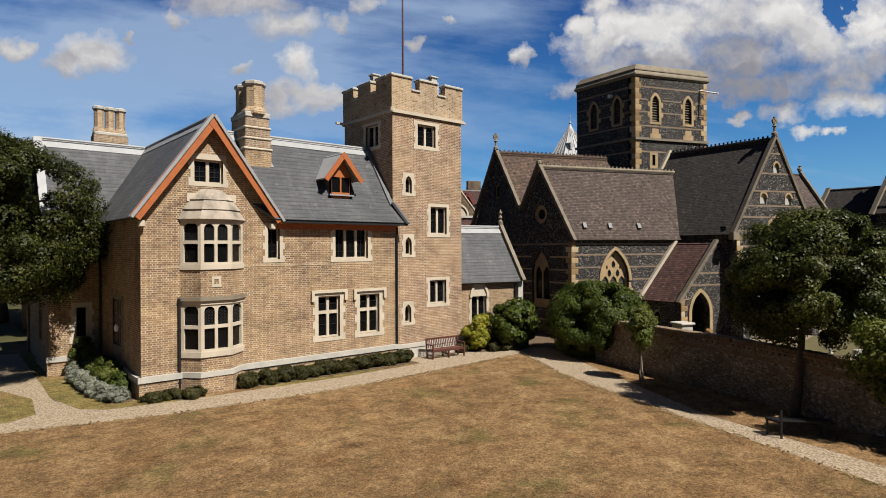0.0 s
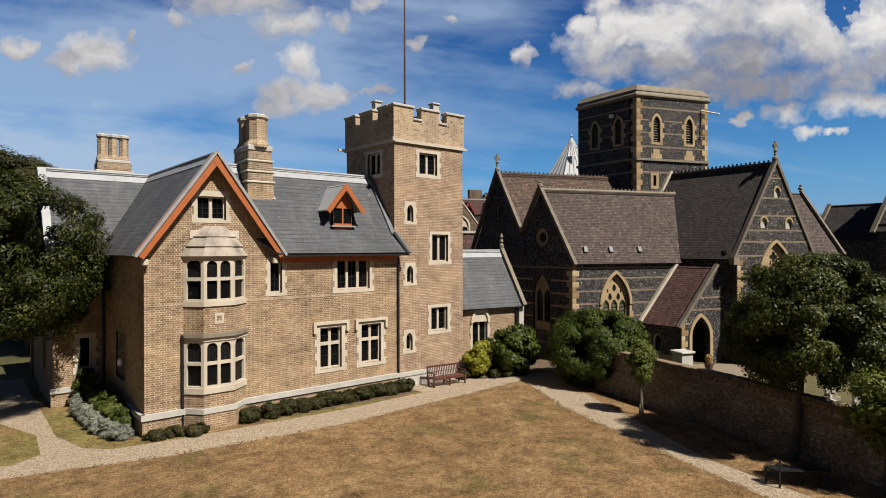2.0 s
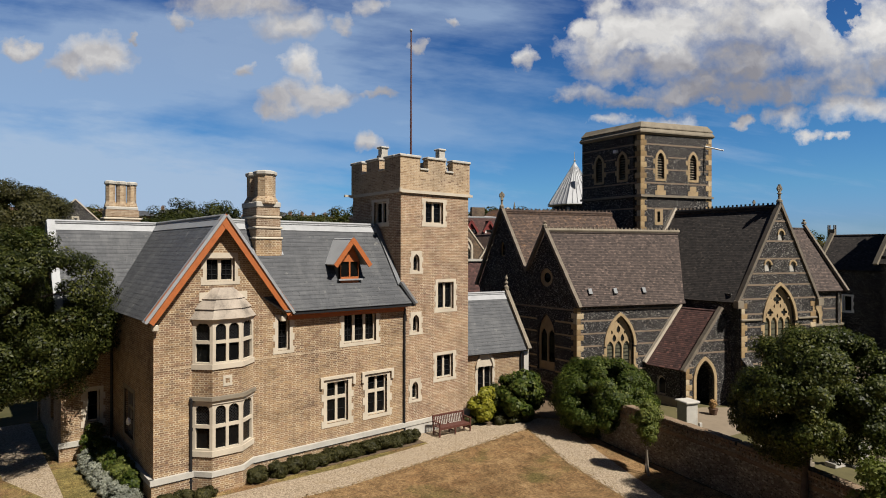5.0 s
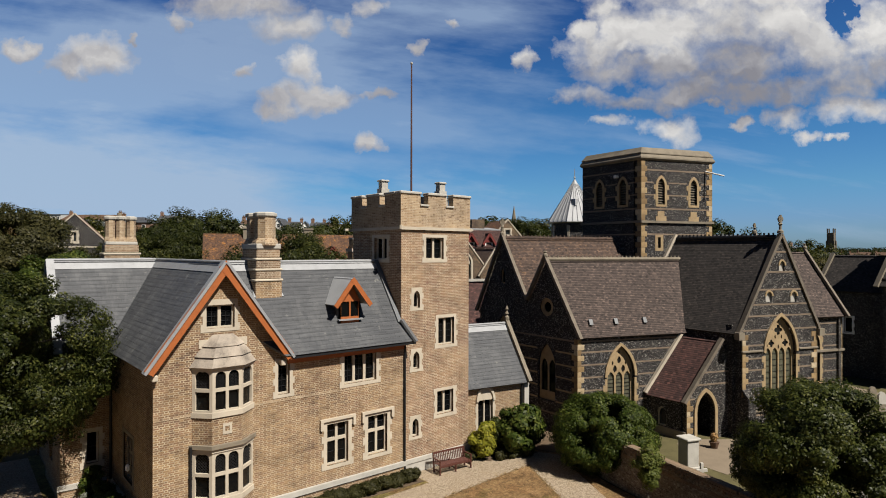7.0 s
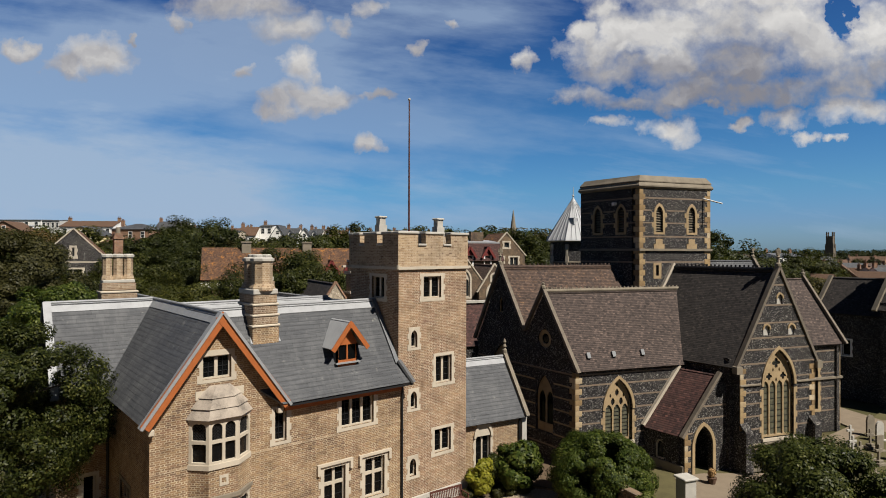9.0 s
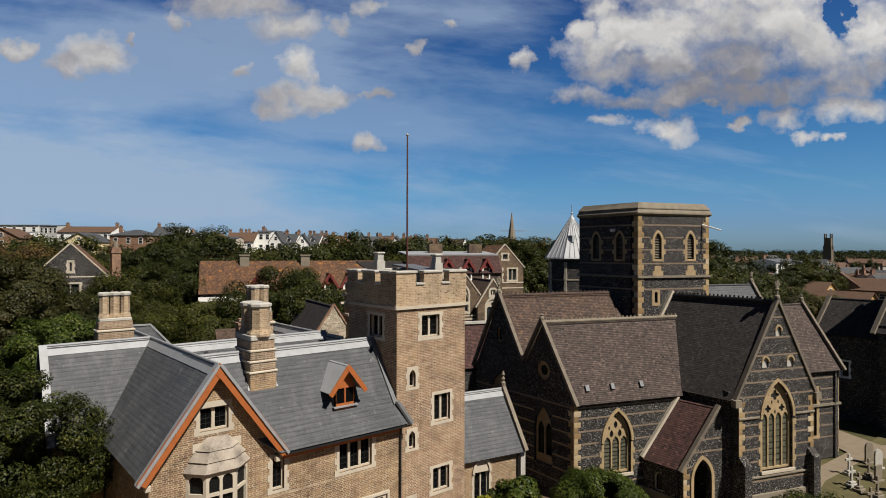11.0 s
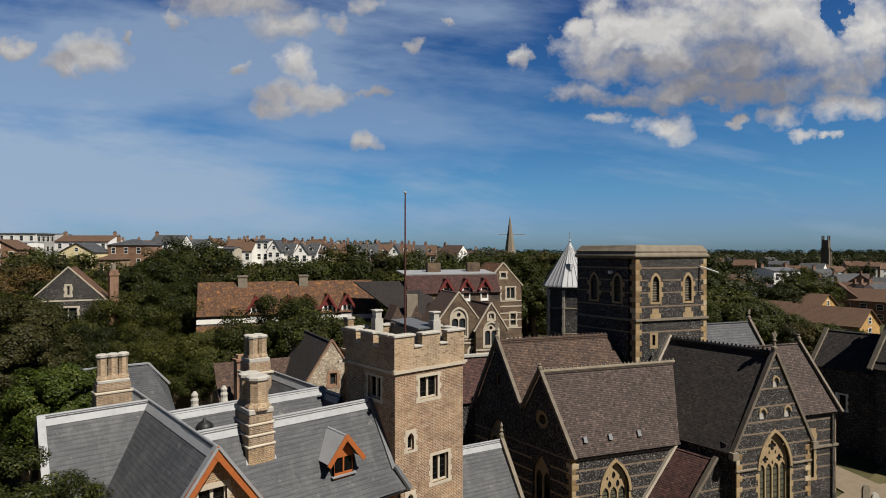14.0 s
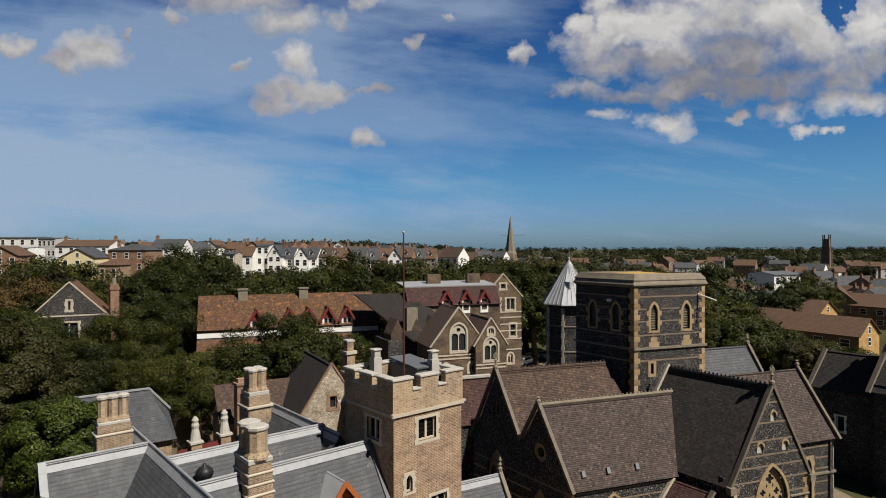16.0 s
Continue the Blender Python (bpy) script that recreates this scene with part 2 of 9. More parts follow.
def brick(name, tones, mortar, dark=0.26, row=0.075, patch=0.5):
    """Flemish bond in metres along the surface: stretchers and headers, the headers often burnt dark."""
    m, n, b = material(name, 0.88)
    tones, mortar = [tuple(k * c for k, c in zip((0.57, 0.57, 0.575), t)) for t in tones], tuple(0.80 * c for c in mortar)
    uv = n.add("ShaderNodeUVMap")
    sway = n.vec("SUBTRACT", n.add("ShaderNodeTexNoise", out=1, Vector=uv, Scale=5.0, Detail=3.0, Roughness=0.6), (0.5, 0.5, 0.5))
    u, v, _ = n.xyz(n.vec("ADD", uv, n.vec("MULTIPLY", sway, (0.05, 0.022, 0.0))))
    rowf = n.math("DIVIDE", v, row)
    r = n.math("FLOOR", rowf)
    shift = n.math("MULTIPLY", n.math("MODULO", n.math("ABSOLUTE", r), 2.0), 0.169)
    us = n.math("DIVIDE", n.math("ADD", u, shift), 0.3375)
    c = n.math("FLOOR", us)
    p = n.math("SUBTRACT", us, c)
    head = n.math("GREATER_THAN", p, 0.667)
    cell = n.join(n.math("ADD", n.math("MULTIPLY", c, 2.0), head), r, 3.0)
    rnd = n.white(cell)
    rnd2 = n.white(n.vec("ADD", cell, (7.3, 1.7, 0.4)))
    tone = n.ramp(rnd, [(i / (len(tones) - 1), t) for i, t in enumerate(tones)])
    big = n.noise(n.join(u, n.math("MULTIPLY", v, 1.6)), 0.35, 3.0, 0.6)
    limit = n.math("MULTIPLY", n.math("ADD", 0.25, n.math("MULTIPLY", head, 0.9)), dark)
    limit = n.math("MULTIPLY", limit, n.math("ADD", 0.35, n.math("MULTIPLY", big, 1.4)))
    burnt = n.math("LESS_THAN", rnd2, limit)
    col = n.mix(burnt, tone, (0.115, 0.072, 0.05))
    col = n.mix(n.math("MULTIPLY", n.add("ShaderNodeMapRange", Value=big, i1=0.35, i2=0.68, i3=0.0, i4=1.0), patch), col, n.mix(0.6, col, (0.56, 0.38, 0.19)))
    blush = n.noise(n.vec("ADD", n.join(u, n.math("MULTIPLY", v, 1.3)), (13.0, 4.0, 0.0)), 0.55, 5.0, 0.65)
    col = n.mix(n.add("ShaderNodeMapRange", Value=blush, i1=0.44, i2=0.68, i3=0.0, i4=patch * 1.1), col, n.mix(0.6, col, (0.20, 0.115, 0.07)))
    dv = n.math("ABSOLUTE", n.math("SUBTRACT", n.math("SUBTRACT", rowf, r), 0.5))
    joint_v = n.add("ShaderNodeMapRange", Value=dv, i1=0.30, i2=0.42, i3=0.0, i4=1.0)
    e1 = n.math("MINIMUM", n.math("ABSOLUTE", n.math("SUBTRACT", p, 0.667)), n.math("MINIMUM", p, n.math("SUBTRACT", 1.0, p)))
    joint = n.math("MAXIMUM", joint_v, n.add("ShaderNodeMapRange", Value=e1, i1=0.026, i2=0.056, i3=1.0, i4=0.0))
    grime = n.noise(n.join(u, v), 1.1, 6.0, 0.7)
    fade = n.noise(n.join(u, n.math("MULTIPLY", v, 2.0)), 2.7, 3.0, 0.6)
    joint = n.math("MULTIPLY", joint, n.add("ShaderNodeMapRange", Value=fade, i1=0.34, i2=0.62, i3=0.25, i4=1.0))
    col = n.mix(joint, col, mortar)
    col = n.mix(1.0, col, n.ramp(grime, [(0.3, (0.60, 0.58, 0.56)), (0.5, (0.96, 0.95, 0.94)), (0.7, (1.14, 1.13, 1.10))]), "MULTIPLY")
    n.put(b, "Base Color", col)
    bump(n, b, n.math("SUBTRACT", 1.0, joint), 0.5, 0.008)
    return m


def flint(name, pale=0.09, cell=0.048):
    """Knapped flint: dark glassy faces, some white rinds, in grey mortar."""
    m, n, b = material(name, 0.75, 0.0, 0.12)
    uv = n.add("ShaderNodeUVMap")
    at = n.vec("MULTIPLY", uv, (1.0, 1.25, 1.0))
    vor = m.node_tree.nodes.new("ShaderNodeTexVoronoi")
    n.put(vor, "Vector", at)
    n.put(vor, "Scale", 1.0 / cell)
    edge = n.add("ShaderNodeTexVoronoi", settings={"feature": "DISTANCE_TO_EDGE"}, Vector=at, Scale=1.0 / cell)
    rnd, _, _ = n.xyz(vor.outputs["Color"])
    inner = n.noise(at, 25.0, 3.0, 0.6)
    big = n.noise(uv, 0.6, 4.0, 0.6)
    tone = n.math("ADD", n.math("MULTIPLY", rnd, 0.8), n.math("MULTIPLY", inner, 0.3))
    col = n.ramp(tone, [(0.15, (0.006, 0.006, 0.007)), (0.50, (0.017, 0.017, 0.019)), (0.82 - pale, (0.038, 0.037, 0.039)), (0.94 - pale * 0.3, (0.27, 0.26, 0.245))])
    joint = n.math("LESS_THAN", edge, 0.055)
    col = n.mix(n.math("MULTIPLY", joint, 0.8), col, (0.07, 0.061, 0.052))
    col = n.mix(1.0, col, n.ramp(big, [(0.3, (0.75, 0.75, 0.78)), (0.65, (1.15, 1.12, 1.05))]), "MULTIPLY")
    n.put(b, "Base Color", col)
    bump(n, b, edge, 0.7, 0.03)
    return m


def roofing(name, tones, row, width, moss=None, rough=0.75, jitter=0.25, edge=0.5, wash=0.3, streak=0.0):
    """Lapped slates or tiles in courses up the slope."""
    m, n, b = material(name, rough)
    tones = [tuple((0.68 if streak else 0.58) * c for c in t) for t in tones]
    uv = n.add("ShaderNodeUVMap")
    u, v, _ = n.xyz(uv)
    rowf = n.math("DIVIDE", v, row)
    r = n.math("FLOOR", rowf)
    fr = n.math("SUBTRACT", rowf, r)
    us = n.math("ADD", n.math("DIVIDE", u, width), n.math("MULTIPLY", n.math("MODULO", n.math("ABSOLUTE", r), 2.0), 0.5))
    c = n.math("FLOOR", us)
    fu = n.math("SUBTRACT", us, c)
    rnd = n.white(n.join(c, r, 1.0))
    big = n.noise(n.join(u, n.math("MULTIPLY", v, 0.7)), 0.55, 6.0, 0.65)
    pick = n.math("ADD", n.math("MULTIPLY", n.math("SUBTRACT", rnd, 0.5), jitter * 2), n.math("ADD", 0.5, n.math("MULTIPLY", n.math("SUBTRACT", big, 0.5), wash * 3)), clamp=True)
    col = n.ramp(pick, [(i / (len(tones) - 1), t) for i, t in enumerate(tones)])
    fleck = n.white(n.join(c, r, 5.0))
    col = n.mix(1.0, col, n.ramp(fleck, [(0.0, (0.50, 0.50, 0.50)), (0.2, (0.92, 0.92, 0.92)), (0.8, (1.06, 1.06, 1.06)), (0.97, (1.65, 1.62, 1.58))]), "MULTIPLY") if jitter > 0.2 else col
    if streak:
        run = n.noise(n.join(n.math("MULTIPLY", u, 0.5), n.math("MULTIPLY", v, 7.0)), 1.6, 5.0, 0.7)
        wash_at = n.noise(n.join(n.math("MULTIPLY", u, 1.5), n.math("MULTIPLY", v, 0.5)), 0.8, 6.0, 0.7)
        col = n.mix(1.0, col, n.ramp(run, [(0.32, (0.62, 0.63, 0.65)), (0.5, (1.0, 1.0, 1.0)), (0.68, (1.35, 1.34, 1.32))]), "MULTIPLY")
        col = n.mix(n.add("ShaderNodeMapRange", Value=wash_at, i1=0.50, i2=0.72, i3=0.0, i4=streak), col, (0.165, 0.165, 0.16))
    if moss:
        spots = n.noise(n.join(u, v), 1.6, 7.0, 0.75)
        col = n.mix(n.add("ShaderNodeMapRange", Value=spots, i1=moss[0], i2=moss[0] + 0.1, i3=0.0, i4=moss[2]), col, moss[1])
    low = n.add("ShaderNodeMapRange", Value=fr, i1=0.10, i2=0.34, i3=1.0, i4=0.0)
    gap = n.math("LESS_THAN", n.math("MINIMUM", fu, n.math("SUBTRACT", 1.0, fu)), 0.03)
    line = n.math("MAXIMUM", low, n.math("MULTIPLY", gap, 0.6))
    col = n.mix(n.math("MULTIPLY", line, edge), col, n.mix(1.0, col, (0.28, 0.27, 0.27), "MULTIPLY"))
    n.put(b, "Base Color", col)
    bump(n, b, n.math("ADD", n.math("SUBTRACT", 1.0, fr), n.math("MULTIPLY", rnd, 0.4)), 0.9, 0.03)
    return m


def leafage(name, tones, rough=0.5, through_light=0.24, mixed=False):
    m, n, b = material(name, rough, 0.0, 0.13)
    tones = [(1.0 * r, 0.96 * g, 0.72 * b_) for r, g, b_ in tones]
    rnd = n.add("ShaderNodeNewGeometry", out=8)
    big = n.noise(n.add("ShaderNodeTexCoord", out=3), 0.9, 3.0, 0.6)
    pick = n.math("ADD", n.math("MULTIPLY", rnd, 0.7), n.math("MULTIPLY", n.math("SUBTRACT", big, 0.35), 0.9), clamp=True)
    col = n.ramp(pick, [(i / (len(tones) - 1), t) for i, t in enumerate(tones)])
    if mixed:
        own = n.add("ShaderNodeObjectInfo", out=5)
        col = n.mix(1.0, col, n.ramp(own, [(0.0, (0.62, 0.64, 0.70)), (0.35, (0.86, 0.86, 0.86)), (0.7, (1.12, 1.08, 1.0)), (1.0, (1.55, 1.36, 1.15))]), "MULTIPLY")
    n.put(b, "Base Color", col)
    leaf = n.add("ShaderNodeBsdfTranslucent", Color=n.mix(1.0, col, (1.3, 1.5, 0.6), "MULTIPLY"))
    both = n.add("ShaderNodeMixShader", i0=through_light, i1=b.outputs[0], i2=leaf)
    out = m.node_tree.nodes["Material Output"]
    m.node_tree.links.new(both, out.inputs[0])
    return m


BAY_STONE = plain("lichened_bay_stone", (0.34, 0.29, 0.235), 0.9, vary=0.65, scale=1.8)
RUBBLE = brick("grey_brown_rubble", [(0.06, 0.047, 0.04), (0.085, 0.067, 0.056), (0.072, 0.056, 0.048), (0.115, 0.094, 0.08)], (0.085, 0.07, 0.058), dark=0.3)
BRICK = brick("stock_brick", [(0.16, 0.09, 0.055), (0.25, 0.145, 0.085), (0.33, 0.20, 0.11), (0.40, 0.265, 0.145), (0.22, 0.125, 0.075), (0.30, 0.165, 0.11), (0.36, 0.24, 0.13)], (0.555, 0.46, 0.315), dark=0.5)
BRICK_PALE = brick("pale_stock_brick", [(0.43, 0.315, 0.20), (0.50, 0.375, 0.245), (0.55, 0.42, 0.285), (0.37, 0.26, 0.165)], (0.56, 0.46, 0.33), dark=0.2)
BRICK_STACK = brick("chimney_brick", [(0.27, 0.18, 0.125), (0.36, 0.265, 0.19), (0.21, 0.135, 0.095), (0.42, 0.32, 0.225), (0.32, 0.225, 0.155)], (0.52, 0.44, 0.33), dark=0.5)
BRICK_TOWER = brick("tower_brick", [(0.24, 0.12, 0.08), (0.32, 0.175, 0.115), (0.37, 0.225, 0.14), (0.20, 0.105, 0.07), (0.34, 0.19, 0.13), (0.40, 0.27, 0.165)], (0.60, 0.50, 0.365), dark=0.4)
BRICK_RED = brick("red_brick", [(0.25, 0.10, 0.06), (0.32, 0.13, 0.08), (0.36, 0.17, 0.10)], (0.35, 0.28, 0.22), dark=0.2)
BRICK_OCHRE = brick("ochre_brick", [(0.66, 0.38, 0.10), (0.72, 0.42, 0.12), (0.68, 0.40, 0.12)], (0.60, 0.38, 0.16), dark=0.02)
FLINT = flint("knapped_flint", 0.06)
FLINT_PALE = flint("field_flint", 0.25, 0.1)
STONE = plain("bath_stone", (0.50, 0.435, 0.34), 0.85, vary=0.22, scale=1.3)
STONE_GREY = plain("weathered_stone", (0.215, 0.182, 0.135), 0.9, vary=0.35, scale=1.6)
COPING = plain("lichened_coping_stone", (0.165, 0.137, 0.105), 0.9, vary=0.45, scale=2.0)
STONE_BAND = plain("band_stone", (0.22, 0.165, 0.118), 0.88, vary=0.4, scale=2.2)
STONE_GOLD = plain("golden_stone", (0.36, 0.262, 0.145), 0.88, vary=0.35, scale=2.2)
STONE_WHITE = plain("pale_stone", (0.44, 0.415, 0.365), 0.85, vary=0.25, scale=2.0)
LEAD = plain("lead_sheet", (0.135, 0.139, 0.144), 0.55, 0.2, vary=0.2, scale=2.0)
LEAD_PALE = plain("bleached_lead", (0.30, 0.305, 0.31), 0.6, 0.1, vary=0.22, scale=2.2)
SLATE = roofing("slate", [(0.052, 0.055, 0.060), (0.072, 0.075, 0.081), (0.096, 0.099, 0.104), (0.135, 0.137, 0.138)], 0.2, 0.3, (0.60, (0.24, 0.235, 0.21), 0.55), 0.66, 0.12, 0.3, streak=0.3)
TILE_BROWN = roofing("plain_brown_tiles", [(0.06, 0.043, 0.037), (0.09, 0.066, 0.056), (0.122, 0.088, 0.074), (0.165, 0.122, 0.102)], 0.11, 0.15, (0.66, (0.26, 0.20, 0.14), 0.4), 0.85, 0.24, 0.85)
TILE_RUST = roofing("rusty_brown_tiles", [(0.07, 0.05, 0.042), (0.108, 0.072, 0.056), (0.145, 0.092, 0.066), (0.20, 0.115, 0.062)], 0.11, 0.15, (0.60, (0.28, 0.15, 0.06), 0.5), 0.85, 0.24, 0.85)
# Dark tiles, darkened further for slopes that turn from the sun.
TILE_DARK = roofing("dark_tiles", [(0.028, 0.024, 0.023), (0.04, 0.034, 0.031), (0.055, 0.046, 0.041), (0.075, 0.062, 0.054)], 0.11, 0.15, None, 0.85, 0.24, 0.85)
TILE_RED = roofing("purple_red_tiles", [(0.062, 0.032, 0.029), (0.095, 0.045, 0.039), (0.125, 0.058, 0.047), (0.085, 0.050, 0.044)], 0.13, 0.18, None, 0.85, 0.4, 0.9)
TILE_ORANGE = roofing("orange_lichen_tiles", [(0.105, 0.06, 0.042), (0.14, 0.078, 0.05), (0.18, 0.092, 0.048), (0.25, 0.12, 0.04)], 0.13, 0.18, (0.54, (0.36, 0.15, 0.03), 0.75), 0.85, 0.3, 0.5)
TILE_HOUSE = roofing("concrete_brown_tiles", [(0.14, 0.082, 0.052), (0.18, 0.105, 0.066), (0.215, 0.128, 0.08)], 0.3, 0.3, None, 0.85, 0.2, 0.4)
BARGE = plain("rust_painted_wood", (0.37, 0.11, 0.03), 0.5, vary=0.2, scale=4.0, spec=0.4)
RED_PAINT = plain("red_painted_wood", (0.17, 0.035, 0.03), 0.5, vary=0.2)
BENCH_WOOD = plain("dark_red_wood", (0.09, 0.032, 0.023), 0.55, vary=0.3, scale=8.0)
IRON = plain("black_iron", (0.015, 0.015, 0.016), 0.5, vary=0.2)
WOOD_GREY = plain("grey_timber", (0.20, 0.17, 0.13), 0.85, vary=0.3, scale=6)
WHITE = plain("white_paint", (0.84, 0.82, 0.77), 0.6, vary=0.1)
CREAM = plain("cream_render", (0.72, 0.62, 0.36), 0.8, vary=0.1)
RENDER_GREY = plain("grey_render", (0.50, 0.49, 0.46), 0.85, vary=0.12)
ASPHALT = plain("asphalt", (0.06, 0.06, 0.06), 0.9, vary=0.25)
CURTAIN = plain("white_curtain", (0.7, 0.68, 0.62), 0.9, vary=0.1)
BARK = plain("bark", (0.085, 0.065, 0.05), 0.95, vary=0.4, scale=6.0, relief=0.8)
GOLD_ROOF = plain("yellow_roof_felt", (0.44, 0.275, 0.06), 0.8, vary=0.2, scale=0.8)
COPPER = plain("lead_cone_sheet", (0.40, 0.405, 0.41), 0.55, 0.15, vary=0.15, scale=1.2)
EARTH = plain("bare_earth", (0.11, 0.075, 0.045), 0.95, vary=0.4, scale=4.0)

GLASS, n, b = material("window_glass", 0.03, 0.0, 0.25)
b.inputs["Base Color"].default_value = (0.02, 0.021, 0.022, 1)
b.inputs["Transmission Weight"].default_value = 0.8
b.inputs["IOR"].default_value = 1.25
CHURCH_GLASS, n, b = material("leaded_church_glass", 0.25, 0.0, 0.5)
n.put(b, "Base Color", n.ramp(n.noise(n.add("ShaderNodeTexCoord", out=3), 5.0, 4.0, 0.6), [(0.3, (0.05, 0.05, 0.035)), (0.7, (0.13, 0.125, 0.085))]))
# Near-black paint that stands in for the shade inside rooms.
DARK = plain("painted_room_dark", (0.010, 0.009, 0.009), 0.9, vary=0.2)


def meadow(name="dry_lawn", green=0.0):
    """Drought-bleached lawn, with a few greener patches and bare spots."""
    m, n, b = material(name, 0.95, 0.0, 0.1)
    at = n.add("ShaderNodeTexCoord", out=3)
    big = n.noise(at, 0.16, 5.0, 0.62)
    mid = n.noise(at, 0.9, 6.0, 0.7)
    fine = n.noise(at, 9.0, 5.0, 0.75)
    t = n.math("ADD", n.math("MULTIPLY", mid, 0.5), n.math("MULTIPLY", fine, 0.5))
    col = n.ramp(t, [(0.34, (0.066, 0.040, 0.018)), (0.44, (0.150, 0.094, 0.046)), (0.54, (0.225, 0.147, 0.074)), (0.68, (0.335, 0.234, 0.130))])
    k = 1.0 + 4.5 * green
    olive = n.ramp(t, [(0.34, (0.045 * k, 0.043 * k, 0.014 * k)), (0.54, (0.115 * k, 0.098 * k, 0.036 * k)), (0.68, (0.20 * k, 0.165 * k, 0.07 * k))])
    spots = n.math("ADD", n.noise(n.vec("ADD", at, (31.0, 7.0, 0.0)), 0.42, 5.0, 0.65), green)
    for px_, py_, rad in ((17.0, 15.0, 1.7), (12.6, 16.4, 1.5), (7.0, 14.0, 0.8), (19.5, 12.0, 1.3), (14.5, 11.5, 0.9)):
        gap = n.add("ShaderNodeVectorMath", out=1, settings={"operation": "LENGTH"}, i0=n.vec("SUBTRACT", at, (px_, py_, 0.0)))
        spots = n.math("ADD", spots, n.add("ShaderNodeMapRange", Value=gap, i1=rad, i2=0.0, i3=0.0, i4=0.12))
    col = n.mix(n.add("ShaderNodeMapRange", Value=spots, i1=0.55, i2=0.68, i3=0.0, i4=0.85), col, olive)
    rust = n.noise(n.vec("ADD", at, (9.0, 41.0, 0.0)), 0.7, 6.0, 0.7)
    col = n.mix(n.add("ShaderNodeMapRange", Value=rust, i1=0.50, i2=0.66, i3=0.0, i4=0.42), col, n.mix(1.0, col, (1.0, 0.82, 0.72), "MULTIPLY"))
    grit = n.noise(at, 26.0, 3.0, 0.8)
    col = n.mix(1.0, col, n.ramp(grit, [(0.36, (0.48, 0.46, 0.43)), (0.5, (1.0, 1.0, 1.0)), (0.64, (1.5, 1.48, 1.42))]), "MULTIPLY")
    mott = n.noise(n.vec("ADD", at, (3.0, 17.0, 0.0)), 2.2, 7.0, 0.75)
    col = n.mix(1.0, col, n.ramp(mott, [(0.36, (0.62, 0.60, 0.55)), (0.50, (1.0, 1.0, 1.0)), (0.66, (1.22, 1.2, 1.16))]), "MULTIPLY")
    col = n.mix(1.0, col, n.ramp(big, [(0.3, (0.8, 0.78, 0.75)), (0.7, (1.15, 1.12, 1.1))]), "MULTIPLY")
    n.put(b, "Base Color", col)
    bump(n, b, n.math("ADD", fine, n.noise(at, 40.0, 3.0, 0.7)), 0.9, 0.04)
    return m


def pebbles():
    m, n, b = material("pale_gravel", 0.9, 0.0, 0.2)
    at = n.add("ShaderNodeTexCoord", out=3)
    vor = m.node_tree.nodes.new("ShaderNodeTexVoronoi")
    n.put(vor, "Vector", at)
    n.put(vor, "Scale", 28.0)
    rnd, _, _ = n.xyz(vor.outputs["Color"])
    mid = n.noise(at, 1.3, 6.0, 0.7)
    col = n.ramp(rnd, [(0.0, (0.15, 0.112, 0.072)), (0.5, (0.28, 0.22, 0.152)), (1.0, (0.40, 0.325, 0.24))])
    col = n.mix(n.add("ShaderNodeMapRange", Value=mid, i1=0.52, i2=0.75, i3=0.0, i4=0.6), col, (0.25, 0.18, 0.10))
    n.put(b, "Base Color", col)
    bump(n, b, vor.outputs["Distance"], 0.8, 0.03)
    return m


def far_green():
    m, n, b = material("open_ground", 0.95, 0.0, 0.1)
    at = n.add("ShaderNodeTexCoord", out=3)
    t = n.noise(at, 0.08, 8.0, 0.7)
    n.put(b, "Base Color", n.ramp(t, [(0.3, (0.025, 0.027, 0.012)), (0.5, (0.055, 0.052, 0.022)), (0.7, (0.12, 0.095, 0.05))]))
    return m


LAWN, VERGE, GRAVEL, FIELD = meadow(), meadow("olive_verge", 0.16), pebbles(), far_green()
GRASS = plain("churchyard_grass", (0.095, 0.082, 0.034), 0.95, vary=0.4, scale=1.2, grain=25)
PAVING = plain("sandy_paving", (0.21, 0.165, 0.115), 0.9, vary=0.2, scale=1.5)
LEAF_DARK = leafage("dark_leaves", [(0.010, 0.014, 0.004), (0.025, 0.034, 0.009), (0.052, 0.062, 0.018), (0.15, 0.155, 0.055)], 0.42)
# Darker copy of the dark leaves: a deep crown's shade in its tones.
LEAF_SHADE = leafage("shaded_crown_leaves", [(0.008, 0.011, 0.004), (0.018, 0.025, 0.007), (0.036, 0.043, 0.012), (0.115, 0.12, 0.042)], 0.45)
LEAF_WOOD = leafage("wood_leaves", [(0.009, 0.012, 0.004), (0.019, 0.026, 0.007), (0.036, 0.043, 0.012), (0.098, 0.102, 0.034)], mixed=True)
LEAF_MID = leafage("green_leaves", [(0.014, 0.019, 0.006), (0.026, 0.034, 0.010), (0.044, 0.052, 0.016), (0.095, 0.10, 0.034)], mixed=True)
LEAF_BROAD = leafage("bay_leaves", [(0.014, 0.024, 0.006), (0.030, 0.048, 0.011), (0.056, 0.076, 0.016), (0.14, 0.155, 0.048)], 0.45)
LEAF_GOLD = leafage("golden_leaves", [(0.12, 0.13, 0.015), (0.19, 0.19, 0.025), (0.27, 0.25, 0.045)])
LEAF_PALE = leafage("pale_leaves", [(0.05, 0.068, 0.02), (0.095, 0.115, 0.034), (0.15, 0.165, 0.058)])
LEAF_SILVER = leafage("silver_leaves", [(0.12, 0.135, 0.15), (0.20, 0.215, 0.235), (0.30, 0.31, 0.33)])
